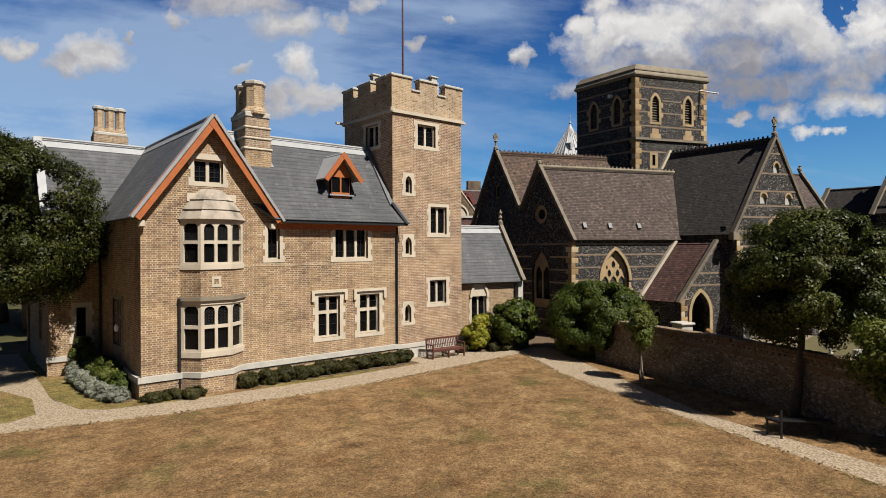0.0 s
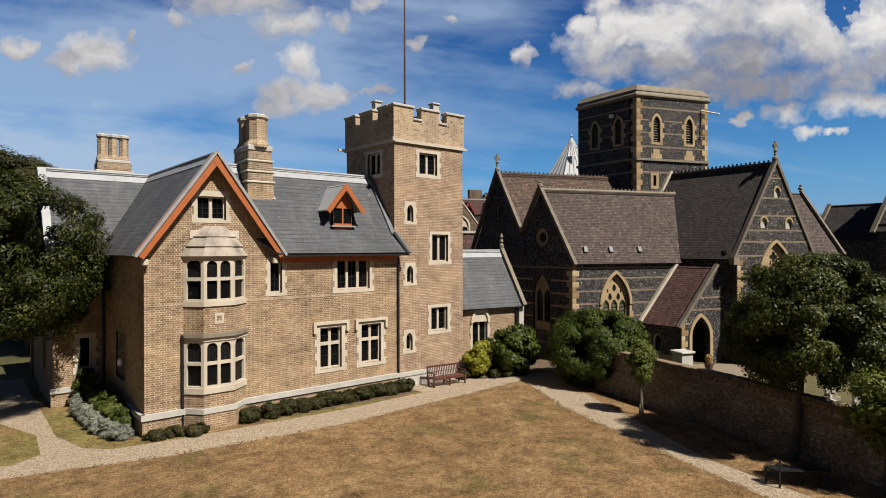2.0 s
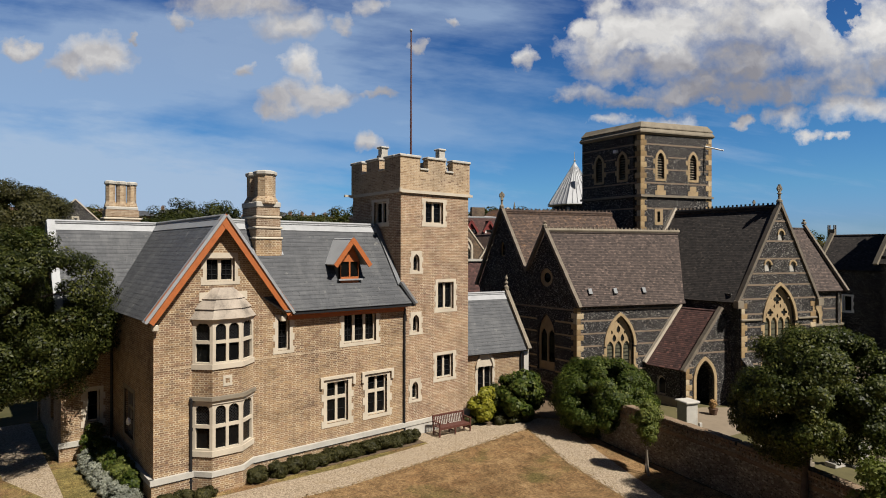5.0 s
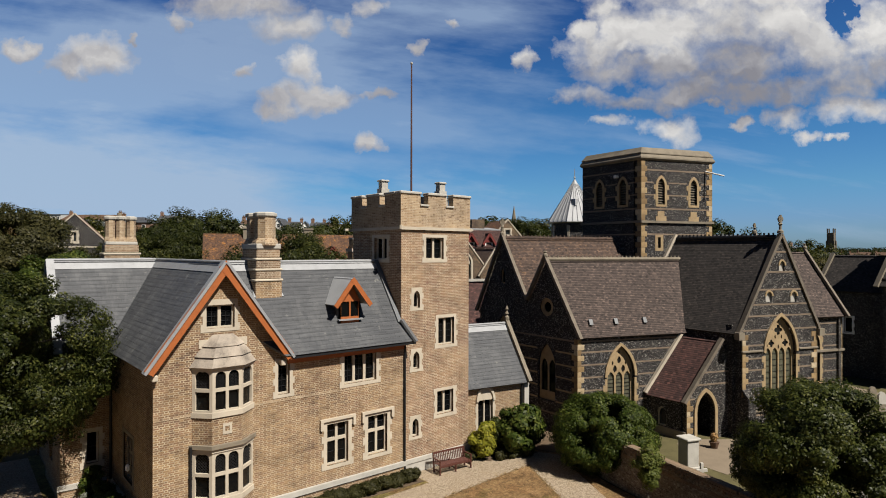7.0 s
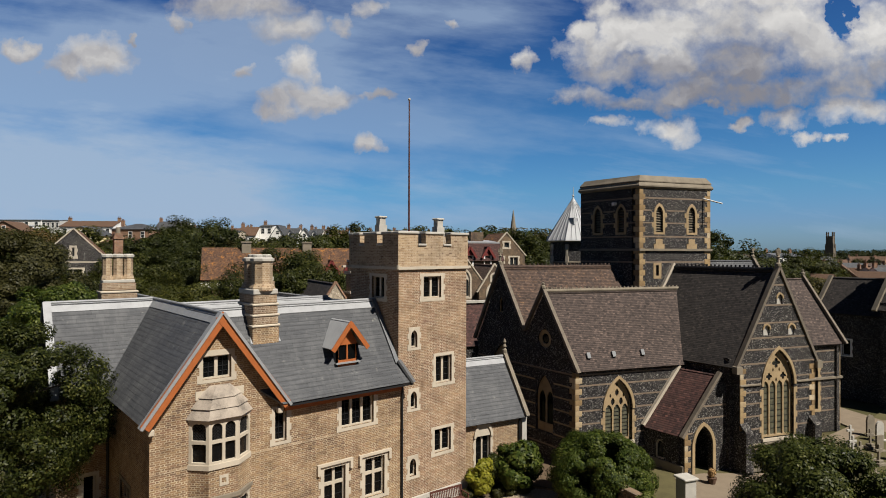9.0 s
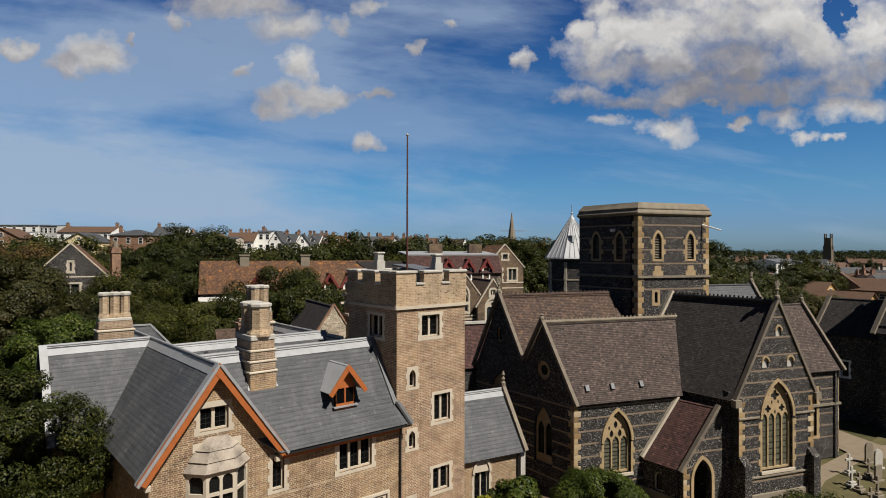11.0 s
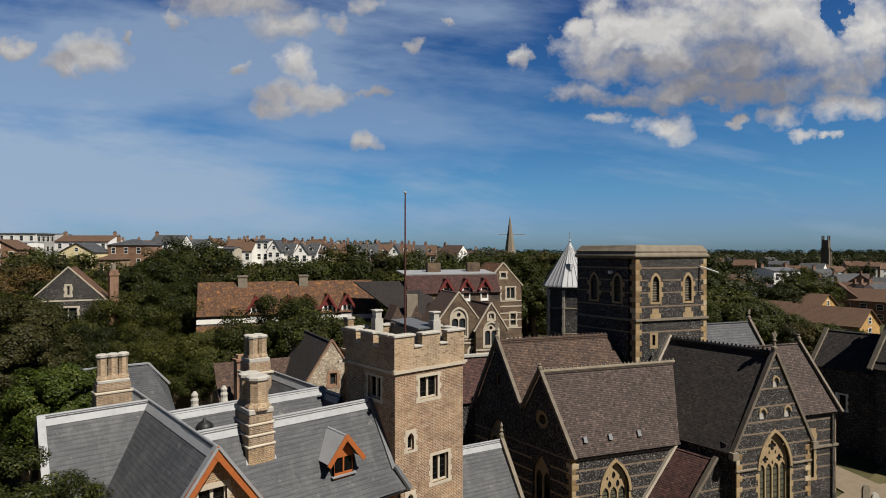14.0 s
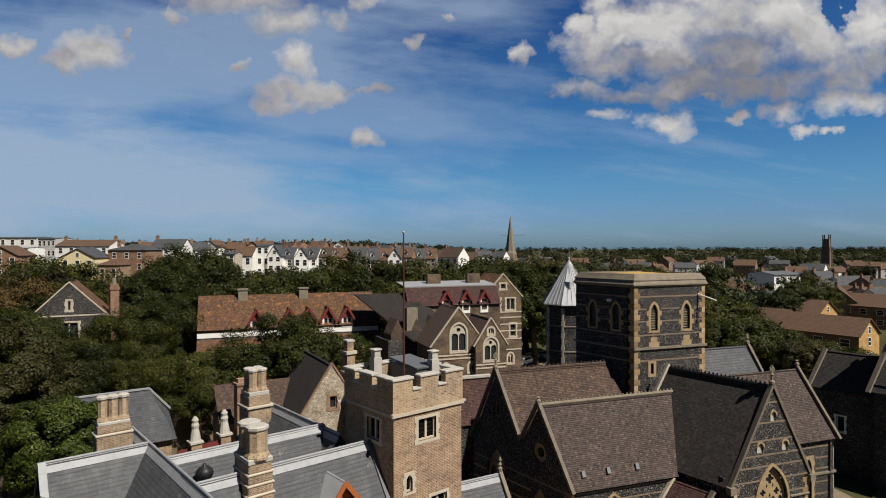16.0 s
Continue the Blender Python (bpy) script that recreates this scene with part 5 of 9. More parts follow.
slab(bm, [(9.22, 22.95, 8.36), (10.5, 22.95, 8.36), (10.44, 23.14, 8.63), (9.28, 23.14, 8.63)], 0.05)
bmesh.ops.translate(bm, verts=bm.verts, vec=(0, 0, 0.03))
part("chimney_flashing", bm, LEAD_PALE, house, "pale lead flashing at the chimney foot")


# ---- the church of banded flint; a runs along it, b across it ----
CE1 = Vector((0.9341, -0.3571, 0))
CE2 = Vector((0.0948, 0.9955, 0))


def ch(a, b, z=0.0):
    return CE1 * a + CE2 * b + Vector((0, 0, z))


def south(b):
    return face_at(ch(0, b), CE1)


def westward(a):
    return face_at(ch(a, 0), -CE2)


church = thing("church", "gothic church of knapped flint banded with golden stone, brown tiled roofs", "church", tuple(ch(32, 33)))


def church_part(name, bm, mat, label="", parent=None):
    return part(name, bm, mat, parent or church, label)


def coping_run(pts, w=0.25, h=0.15, mat=None, parent=None, name="coping"):
    """A raised stone coping up a gable."""
    bm = bmesh.new()
    for p, q in zip(pts, pts[1:]):
        d = (Vector(q) - Vector(p)).normalized()
        side = d.cross(UP).normalized()
        beam(bm, p, q, w, h, side.cross(d))
    return part(name, bm, mat or COPING, parent or church)


def quoins(parent, m, x, y0, y1, side=1, long_=0.42, short=0.24, h=0.3, d=0.02, mat=None):
    """Corner stones, long and short by turns, each a block of its own."""
    k = int((y1 - y0) / h)
    shared = {}
    for i in range(k):
        wdt = long_ if i % 2 else short
        if wdt not in shared:
            bm = bmesh.new()
            soft_box(bm, 0, wdt * side, 0.006, h - 0.006, -0.05, d, 0.008) if side > 0 else soft_box(bm, wdt * side, 0, 0.006, h - 0.006, -0.05, d, 0.008)
            bmesh.ops.recalc_face_normals(bm, faces=bm.faces)
            skin(bm)
            me = bpy.data.meshes.new("quoin")
            bm.to_mesh(me)
            bm.free()
            me.materials.append(mat or QUOIN)
            shared[wdt] = me
        ob = new("quoin", shared[wdt])
        ob.parent = parent
        ob.matrix_parent_inverse = parent.matrix_basis.inverted()
        ob.matrix_basis = m @ Matrix.Translation((x, y0 + i * h, 0))


def stone_by_block():
    m, n, b = material("quoin_stone", 0.88)
    rnd = n.add("ShaderNodeObjectInfo", out=5)
    at = n.add("ShaderNodeTexCoord", out=3)
    stain = n.noise(at, 3.0, 5.0, 0.7)
    col = n.ramp(rnd, [(0.0, (0.20, 0.135, 0.07)), (0.4, (0.30, 0.205, 0.10)), (0.8, (0.38, 0.28, 0.155)), (1.0, (0.47, 0.39, 0.27))])
    col = n.mix(1.0, col, n.ramp(stain, [(0.3, (0.6, 0.58, 0.55)), (0.65, (1.1, 1.08, 1.05))]), "MULTIPLY")
    n.put(b, "Base Color", col)
    bump(n, b, stain, 0.4, 0.01)
    return m


QUOIN = stone_by_block()


def bands(m, runs, mat=None, h=0.09):
    """Level stone bands in a flint face: (x0, x1, y) each."""
    for a, b_, y in runs:
        stone_band(church, m, a, b_, y, h, 0.012, mat or STONE_BAND, "stone_band")


def vesica(cx, cy, wdt, hgt):
    """The outline of a pointed oval, for a tracery's net."""
    right = [(cx + wdt / 2 * math.sin(math.pi * t) ** 0.8, cy - hgt / 2 + hgt * t) for t in (0.0, 0.2, 0.4, 0.6, 0.8)]
    left = [(cx - wdt / 2 * math.sin(math.pi * t) ** 0.8, cy - hgt / 2 + hgt * t) for t in (0.8, 0.6, 0.4, 0.2)]
    return right + [(cx, cy + hgt / 2)] + left


def foil(cx, cy, r):
    """The outline of a four-lobed opening."""
    return [(cx + r * (0.55 + 0.45 * abs(math.cos(2 * t))) * math.cos(t), cy + r * (0.55 + 0.45 * abs(math.cos(2 * t))) * math.sin(t)) for t in (2 * math.pi * i / 24 for i in range(24))]


def tracery(m, x0, x1, y0, spring, rise_, k, name="window"):
    """A pointed traceried window: lancet lights below, circles and daggers in the head."""
    out = pointed(x0, x1, y0, spring, rise_, 8)
    e, mul = 0.14, 0.09
    wdt = (x1 - x0 - 2 * e - (k - 1) * mul) / k
    pitch = wdt + mul
    mid = (x0 + x1) / 2
    half = (x1 - x0) / 2
    lts = []
    for i in range(k):
        a = x0 + e + i * pitch
        lts.append(pointed(a, a + wdt, y0 + 0.12, spring - 0.14, wdt * 0.85, 4))
    if k == 4:
        for sg in (-1, 1):
            lts.append(foil(mid + sg * pitch, spring + 0.46, half * 0.20))
            lts.append(vesica(mid + sg * pitch * 0.45, spring + 0.82, 0.11, 0.26))
            lts.append(vesica(mid + sg * pitch * 1.62, spring + 0.36, 0.09, 0.24))
        lts.append(foil(mid, spring + rise_ * 0.60, half * 0.27))
        lts.append(vesica(mid, spring + 0.26, 0.12, 0.28))
        lts.append(vesica(mid, spring + rise_ * 0.86, 0.09, 0.20))
    else:
        for row in range(k - 1):
            for i in range(k - 1 - row):
                lts.append(vesica(mid + (i - (k - 2 - row) / 2) * pitch, spring + 0.40 + row * 0.50, pitch * 0.46, 0.46))
        for sg in (-1, 1):
            lts.append(vesica(mid + sg * pitch * 1.42, spring + 0.27, 0.09, 0.26))
            lts.append(vesica(mid + sg * pitch * 0.80, spring + 0.74, pitch * 0.22, 0.26))
        lts.append(vesica(mid, spring + rise_ * 0.78, pitch * 0.22, 0.20))
    fr = window(church, m, out, lts, None, 0.16, STONE_GOLD, (0, 8), 0.1, name, glazing=CHURCH_GLASS)
    # moulded hood round the arch, and jamb stones
    bm = bmesh.new()
    arch_band(bm, m, x0, x1, spring, rise_, 0.16, -0.08, 0.07)
    part("hood_mould", bm, STONE_GOLD, fr)
    bm = bmesh.new()
    box(bm, x0 - 0.12, x1 + 0.12, y0 - 0.16, y0, -0.2, 0.1, m)
    part("sill", bm, STONE, fr)
    for sg, x in ((-1, x0), (1, x1)):
        for i in range(int((spring - y0) / 0.34)):
            bm = bmesh.new()
            wd = 0.26 if i % 2 else 0.14
            xa, xb = (x - wd, x) if sg < 0 else (x, x + wd)
            box(bm, xa, xb, y0 + i * 0.34 + 0.005, y0 + (i + 1) * 0.34 - 0.005, -0.15, 0.022, m)
            part("jamb_stone", bm, STONE_GOLD, fr)
    return out


# west gables, in shade
wg = westward(25.4)
bm = bmesh.new()
plate(bm, wg, [(-38.2, 0), (-29.6, 0), (-29.6, 5.6), (-32.05, 9.65), (-33.6, 7.1), (-35.9, 11.0), (-38.2, 6.5)], [pointed(-32.7, -31.3, 1.6, 3.6, 1.3), pointed(-36.8, -35.0, 2.0, 4.6, 1.6), round_hole(-32.0, 7.0, 0.55), pointed(-36.1, -35.7, 8.2, 8.8, 0.4)], -0.5, 0)
church_part("west_wall", bm, FLINT)
for out in (pointed(-32.7, -31.3, 1.6, 3.6, 1.3), pointed(-36.8, -35.0, 2.0, 4.6, 1.6)):
    xs = [p[0] for p in out]
    a, b_ = min(xs), max(xs)
    k = (a + b_) / 2
    window(church, wg, out, [pointed(a + 0.12, k - 0.05, 2.1, out[2][1] - 0.1, 0.5, 4), pointed(k + 0.05, b_ - 0.12, 2.1, out[2][1] - 0.1, 0.5, 4)], None, 0.16, STONE_GOLD)
window(church, wg, round_hole(-32.0, 7.0, 0.55), [round_hole(-32.0, 7.0, 0.3)], None, 0.1, STONE_GOLD)
window(church, wg, pointed(-36.1, -35.7, 8.2, 8.8, 0.4), [pointed(-36.04, -35.76, 8.28, 8.8, 0.3)], None, 0.1, STONE_GOLD)
for i in range(7):
    y = 0.9 + i * 0.72
    bands(wg, [(-38.2, -36.85, y), (-34.95, -32.75, y), (-31.25, -29.6, y)], STONE_GOLD) if 1.4 < y < 5.2 else bands(wg, [(-38.2, -29.6, y)])
quoins(church, wg, -29.6, 0.3, 5.4, -1)
coping_run([ch(25.35, 29.3, 5.45), ch(25.35, 32.05, 9.95), ch(25.35, 33.6, 7.35), ch(25.35, 35.9, 11.3), ch(25.35, 38.5, 6.3)])

# south wall of the aisle
sa = south(29.6)
bm = bmesh.new()
aw = (27.42, 29.0, 1.45, 3.2, 1.6)
plate(bm, sa, rect(25.4, 33.4, 0, 5.65), [pointed(27.3, 29.12, 1.4, 3.2, 1.72, 8)], -0.5, 0)
church_part("south_wall", bm, FLINT)
tracery(sa, 27.3, 29.12, 1.4, 3.2, 1.72, 3)
bands(sa, [(25.4, 32.8, 5.22), (25.4, 27.9, 4.62), (28.5, 32.8, 4.62), (25.4, 27.3, 3.92), (29.15, 32.5, 3.92), (25.4, 27.0, 3.22), (29.42, 32.5, 3.22), (25.4, 27.0, 2.5), (29.42, 32, 2.5), (25.4, 27.0, 1.8), (29.42, 32, 1.8), (25.4, 30, 0.9)])
quoins(church, sa, 25.4, 0.3, 5.4, 1)
bm = bmesh.new()
box(bm, 25.3, 33.0, 5.5, 5.66, -0.1, 0.14, sa)
church_part("eaves_cornice", bm, IRON)

# aisle and nave roofs
def church_roof(pts, mat, thick=0.14, label=""):
    bm = bmesh.new()
    slab(bm, [ch(*p) for p in pts], thick)
    return church_part("roof_slope", bm, mat, label)


church_roof([(25.5, 29.35, 5.5), (33.3, 29.35, 5.5), (35.6, 32.05, 9.72), (25.5, 32.05, 9.72)], TILE_BROWN, label="brown plain tiles")
church_roof([(25.5, 33.7, 7.0), (35.6, 33.7, 7.0), (35.6, 32.05, 9.72), (25.5, 32.05, 9.72)], TILE_BROWN)
church_roof([(25.5, 33.5, 6.95), (34.4, 33.5, 6.95), (33.6, 35.9, 11.05), (25.5, 35.9, 11.05)], TILE_RUST, label="rusty brown tiles")
church_roof([(25.5, 38.5, 6.2), (34.4, 38.5, 6.2), (33.6, 35.9, 11.05), (25.5, 35.9, 11.05)], TILE_RUST)


def crest(p0, p1, step, h, mat, name="ridge_crest"):
    """Ridge tiles with a small upstand at each joint."""
    bm = bmesh.new()
    p0, p1 = Vector(p0), Vector(p1)
    tube(bm, p0, p1, 0.11, sides=8)
    L = (p1 - p0).length
    d = (p1 - p0) / L
    for i in range(int(L / step)):
        c = p0 + d * (i + 0.5) * step
        beam(bm, c + Vector((0, 0, 0.05)), c + Vector((0, 0, h)), 0.05, 0.09, d)
    return church_part(name, bm, mat)


crest(ch(25.5, 32.05, 9.78), ch(35.4, 32.05, 9.78), 0.28, 0.2, STONE_GREY)
crest(ch(25.5, 35.9, 11.1), ch(33.6, 35.9, 11.1), 0.3, 0.2, TILE_RUST)
for i, a in enumerate((26.25, 27.9, 29.85)):      # three small lead vents low on the aisle's roof
    bm = bmesh.new()
    p = ch(a, 29.72, 6.12)
    up = (ch(0, 2.7, 4.22) - ch(0, 0, 0)).normalized()
    nrm = CE1.cross(up).normalized()
    for s0, s1, lift in ((0, 0.26, 0.04), (0.02, 0.24, 0.1)):
        q = [p + nrm * lift, p + CE1 * 0.22 + nrm * lift, p + CE1 * 0.30 + up * 0.34 + nrm * lift, p + CE1 * 0.08 + up * 0.34 + nrm * lift]
        slab(bm, q, 0.05)
    church_part("roof_vent", bm, LEAD, "small lead roof vent")
coping_run([ch(35.62, 29.9, 6.6), ch(35.62, 32.05, 9.9)], 0.12, 0.1, STONE_WHITE, name="flashing")


def finial(at, h, mat=None, cross=True):
    bm = bmesh.new()
    x, y, z = at
    turned(bm, at, [(0.16, 0), (0.16, 0.12), (0.07, 0.2), (0.07, h * 0.45), (0.13, h * 0.5), (0.06, h * 0.58)], 8)
    if cross:
        c = Vector((x, y, z + h * 0.78))
        beam(bm, c - Vector((0, 0, h * 0.24)), c + Vector((0, 0, h * 0.24)), 0.1, 0.1, CE1)
        beam(bm, c - CE1 * h * 0.17, c + CE1 * h * 0.17, 0.1, 0.1)
        k = 14
        for i in range(k):
            a0, a1 = 2 * math.pi * i / k, 2 * math.pi * (i + 1) / k
            r = h * 0.15
            beam(bm, c + CE1 * r * math.cos(a0) + UP * r * math.sin(a0), c + CE1 * r * math.cos(a1) + UP * r * math.sin(a1), 0.07, 0.06, CE2)
    return church_part("finial", bm, mat or STONE_GREY, "carved stone finial")


finial(ch(25.35, 32.05, 9.95), 0.55, cross=False)
finial(ch(25.35, 35.9, 11.3), 1.0)

# transept
st = south(26.3)
TA0, TAM, TA1, TAP = 32.85, 35.66, 38.35, 11.0
bm = bmesh.new()
niches = [pointed(35.5, 35.88, 9.15, 9.45, 0.25), pointed(34.52, 34.95, 7.45, 7.8, 0.25), pointed(36.35, 36.78, 7.42, 7.78, 0.25)]
plate(bm, st, [(TA0, 0), (TA1, 0), (TA1, 6.15), (TAM, TAP), (TA0, 6.15)], [pointed(34.5, 36.74, 1.75, 4.65, 2.0, 8)] + niches, -0.5, 0)
church_part("south_wall", bm, FLINT)
for nc in niches:
    xs, ys = [p[0] for p in nc], [p[1] for p in nc]
    bm = bmesh.new()
    plate(bm, st, [(x, y) for x, y in nc], (), -0.14, -0.07)
    church_part("niche", bm, STONE_WHITE, "shallow stone niche")
    bm = bmesh.new()
    arch_band(bm, st, min(xs), max(xs), min(ys) + 0.33, 0.25, 0.09, -0.05, 0.06, 5)
    church_part("niche_arch", bm, STONE_GOLD)
tracery(st, 34.5, 36.74, 1.75, 4.65, 2.0, 4)
for y in (10.2, 9.08, 8.1, 7.28, 6.65, 5.88, 5.05, 4.33, 3.7, 3.0, 2.3, 1.2):
    half = 2.75 * min(1.0, (TAP - y) / (TAP - 6.15))
    if 1.75 < y < 6.6:
        ins = 1.28 if y < 4.7 else max(0.15, 1.28 * (6.85 - y) / 2.2)
        bands(st, [(TAM - half, TAM - ins - 0.06, y), (TAM + ins, TAM + half - 0.04, y)])
    else:
        bands(st, [(TAM - half + 0.04, TAM + half - 0.06, y)])
for xa, xb, y in ((TA0 - 0.05, 34.3, 4.72), (36.94, TA1 + 0.05, 4.72), (TA0 - 0.05, TA1 + 0.05, 1.42)):
    bm = bmesh.new()
    soft_box(bm, xa, xb, y, y + 0.11, -0.05, 0.09, 0.02, st)
    church_part("string_course", bm, STONE_GREY)
for m_, xa, xb in ((st, TA0 + 0.52, TA1 - 0.52), (sa, 25.3, 29.9)):
    bm = bmesh.new()
    soft_box(bm, xa, xb, 0, 0.55, -0.05, 0.10, 0.03, m_)
    church_part("plinth", bm, STONE_GREY)
quoins(church, st, TA0, 0.3, 5.9, 1)
quoins(church, st, TA1, 0.3, 5.9, -1)
wt = westward(TA0)
bm = bmesh.new()
plate(bm, wt, rect(-34.0, -26.8, 0, 6.2), (), -0.5, 0)
church_part("west_wall", bm, FLINT)
bands(wt, [(-29.6, -26.8, y) for y in (5.05, 4.33, 3.7, 3.0, 2.3)])
bm = bmesh.new()
box(bm, TA1 - 0.5, TA1, 0, 6.2, -0.5, 0, st)
plate(bm, face_at(ch(TA1, 0), CE2), rect(26.8, 34.0, 0, 6.2), (), -0.5, 0)
church_part("east_wall", bm, FLINT)
church_roof([(TA0 - 0.28, 26.5, 5.75), (TA0 - 0.28, 32.9, 5.75), (TAM, 32.9, 11.05), (TAM, 26.5, 11.05)], TILE_DARK, label="dark brown tiles")
church_roof([(TA1 + 0.28, 26.5, 5.75), (TA1 + 0.28, 32.9, 5.75), (TAM, 32.9, 11.05), (TAM, 26.5, 11.05)], TILE_DARK)
crest(ch(TAM, 26.6, 11.1), ch(TAM, 32.9, 11.1), 0.26, 0.22, IRON)
coping_run([ch(TA0 - 0.22, 26.35, 5.8), ch(TAM, 26.35, 11.25)], 0.28)
coping_run([ch(TA1 + 0.22, 26.35, 5.8), ch(TAM, 26.35, 11.25)], 0.28)
coping_run([ch(TA0 - 0.2, 32.95, 6.2), ch(TAM, 32.95, 11.35)], 0.2, mat=STONE)
for a in (TA0 - 0.2, TA1 + 0.2):
    bm = bmesh.new()
    box(bm, a - 0.2, a + 0.2, 5.45, 5.85, -0.15, 0.2, st)
    church_part("kneeler", bm, STONE_GREY)
finial(ch(TAM, 26.35, 11.3), 1.0, STONE_GREY)
for a in (TA0 - 0.02, TA1 - 0.5):
    bm = bmesh.new()      # weathered offsets of the corner buttresses
    box(bm, a, a + 0.5, 0, 2.3, -0.05, 0.45, st)
    slab(bm, [st @ Vector((a, 2.3, 0.47)), st @ Vector((a + 0.5, 2.3, 0.47)), st @ Vector((a + 0.5, 2.75, 0.0)), st @ Vector((a, 2.75, 0.0))], 0.1)
    church_part("buttress", bm, FLINT)

# crossing tower
TWF, TWR, TWL, TWB = (34.1, 34.08), (39.97, 34.08), (34.05, 39.1), (39.92, 39.1)
tw_s = south(34.08)
tw_w = face_at(ch(*TWF), ch(*TWF) - ch(*TWL))
LOUV = [(35.42, 35.98), (38.1, 38.66)]
louv_pts = [pointed(a, b_, 13.4, 14.65, 0.5) for a, b_ in LOUV]
slit = rect(35.42, 35.66, 10.5, 11.2)
bm = bmesh.new()
plate(bm, tw_s, rect(34.1, 39.97, 0, 16.35), louv_pts + [slit], -0.6, 0)
ctower = church_part("tower_wall", bm, FLINT, "flint tower face banded with stone")
bm = bmesh.new()
LW = (ch(*TWF) - ch(*TWL)).length
w_l = [pointed(-3.75, -3.2, 13.4, 14.65, 0.5), pointed(-1.75, -1.2, 13.4, 14.65, 0.5)]
plate(bm, tw_w, rect(-LW, -0.6, 0, 16.35), w_l, -0.6, 0)
church_part("tower_wall", bm, FLINT)
bm = bmesh.new()
plate(bm, face_at(ch(*TWR), CE2), rect(0.6, 5.02, 0, 16.35), (), -0.6, 0)
plate(bm, face_at(ch(*TWB), -CE1), rect(0.6, 5.27, 0, 16.35), (), -0.6, 0)
church_part("tower_wall", bm, FLINT)
for m, group_ in ((tw_s, louv_pts), (tw_w, w_l)):
    for out in group_:
        xs = [p[0] for p in out]
        a, b_ = min(xs), max(xs)
        bm = bmesh.new()
        plate(bm, m, pointed(a - 0.16, b_ + 0.16, 13.25, 14.65, 0.7), [pointed(a, b_, 13.4, 14.65, 0.5)], -0.1, 0.03)
        lv = church_part("belfry_opening", bm, STONE_GOLD)
        for i in range(9):
            y = 13.5 + i * 0.17
            bm = bmesh.new()
            slab(bm, [m @ Vector((a, y + 0.12, -0.3)), m @ Vector((b_, y + 0.12, -0.3)), m @ Vector((b_, y, -0.1)), m @ Vector((a, y, -0.1))], 0.03)
            part("louvre", bm, STONE_GREY, lv)
        for i in range(4):
            for sg, x in ((-1, a), (1, b_)):
                wd = 0.32 if i % 2 else 0.18
                bm = bmesh.new()
                xa, xb = (x - wd, x - 0.0) if sg < 0 else (x, x + wd)
                box(bm, xa, xb, 13.4 + i * 0.33, 13.4 + (i + 1) * 0.33 - 0.01, -0.05, 0.024, m)
                part("jamb_stone", bm, STONE_GOLD, lv)
for y, wdt in ((15.62, 0.1), (14.8, 0.09), (13.97, 0.09), (13.05, 0.1), (11.35, 0.1)):
    if 13.3 < y < 15.1:
        bands(tw_s, [(34.1, 35.1, y), (36.3, 37.78, y), (38.98, 39.97, y)], h=wdt)
    else:
        bands(tw_s, [(34.1, 39.97, y)], h=wdt)
    bands(tw_w, [(-LW, 0, y)] if not 13.3 < y < 15.1 else [(-LW, -4.0, y), (-3.0, -2.0, y), (-1.0, 0, y)], h=wdt)
for m, xa, xb in ((tw_s, 34.0, 40.05), (tw_w, -LW - 0.1, 0.12)):
    bm = bmesh.new()
    box(bm, xa, xb, 12.15, 12.3, -0.1, 0.12, m)
    church_part("string_course", bm, STONE_GREY)
for a, b_ in ((35.25, 36.1), (37.95, 38.8)):      # stepped stones under the openings
    bm = bmesh.new()
    box(bm, a, b_, 12.3, 12.62, -0.05, 0.03, tw_s)
    box(bm, a + 0.16, b_ - 0.16, 12.62, 12.95, -0.05, 0.03, tw_s)
    church_part("stepped_stone", bm, STONE_GOLD)
bm = bmesh.new()
plate(bm, tw_s, rect(35.22, 35.86, 10.3, 11.35), [slit], -0.06, 0.02)
church_part("slit_surround", bm, STONE_GOLD)
# The slit's inner shade is painted on this sheet.
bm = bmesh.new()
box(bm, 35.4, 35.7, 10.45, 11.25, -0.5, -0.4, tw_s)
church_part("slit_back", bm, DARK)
quoins(church, tw_s, 34.1, 8.0, 16.3, 1, 0.46, 0.30, 0.36)
quoins(church, tw_s, 39.97, 8.0, 16.3, -1, 0.5, 0.28, 0.36)
quoins(church, tw_w, 0.0, 8.0, 16.3, -1, 0.46, 0.30, 0.36)


def ring4(inset, z):
    c = [TWF, TWR, TWB, TWL]
    mid = ch(37.0, 36.6)
    out = []
    for a, b_ in c:
        p = ch(a, b_)
        q = p + (mid - p).normalized() * inset
        out.append((q.x, q.y, z))
    return out


bm = bmesh.new()
prev = None
for ins, z in ((-0.05, 16.3), (-0.2, 16.42), (-0.2, 16.5), (-0.02, 16.72), (-0.08, 16.74), (-0.08, 16.8), (0.28, 17.18), (0.75, 17.2), (0.75, 16.9)):
    ring = [bm.verts.new(p) for p in ring4(ins, z)]
    if prev:
        for i in range(4):
            j = (i + 1) % 4
            bm.faces.new((prev[i], prev[j], ring[j], ring[i]))
    prev = ring
church_part("tower_coping", bm, STONE_GREY, "weathered stone coping of several tiers")
bm = bmesh.new()
low_ring = [Vector(p) for p in ring4(0.7, 17.05)]
top_pt = ch(37.0, 36.6, 17.24)
vs = [bm.verts.new(p) for p in low_ring]
tp = bm.verts.new(top_pt)
for i in range(4):
    bm.faces.new((vs[i], vs[(i + 1) % 4], tp))
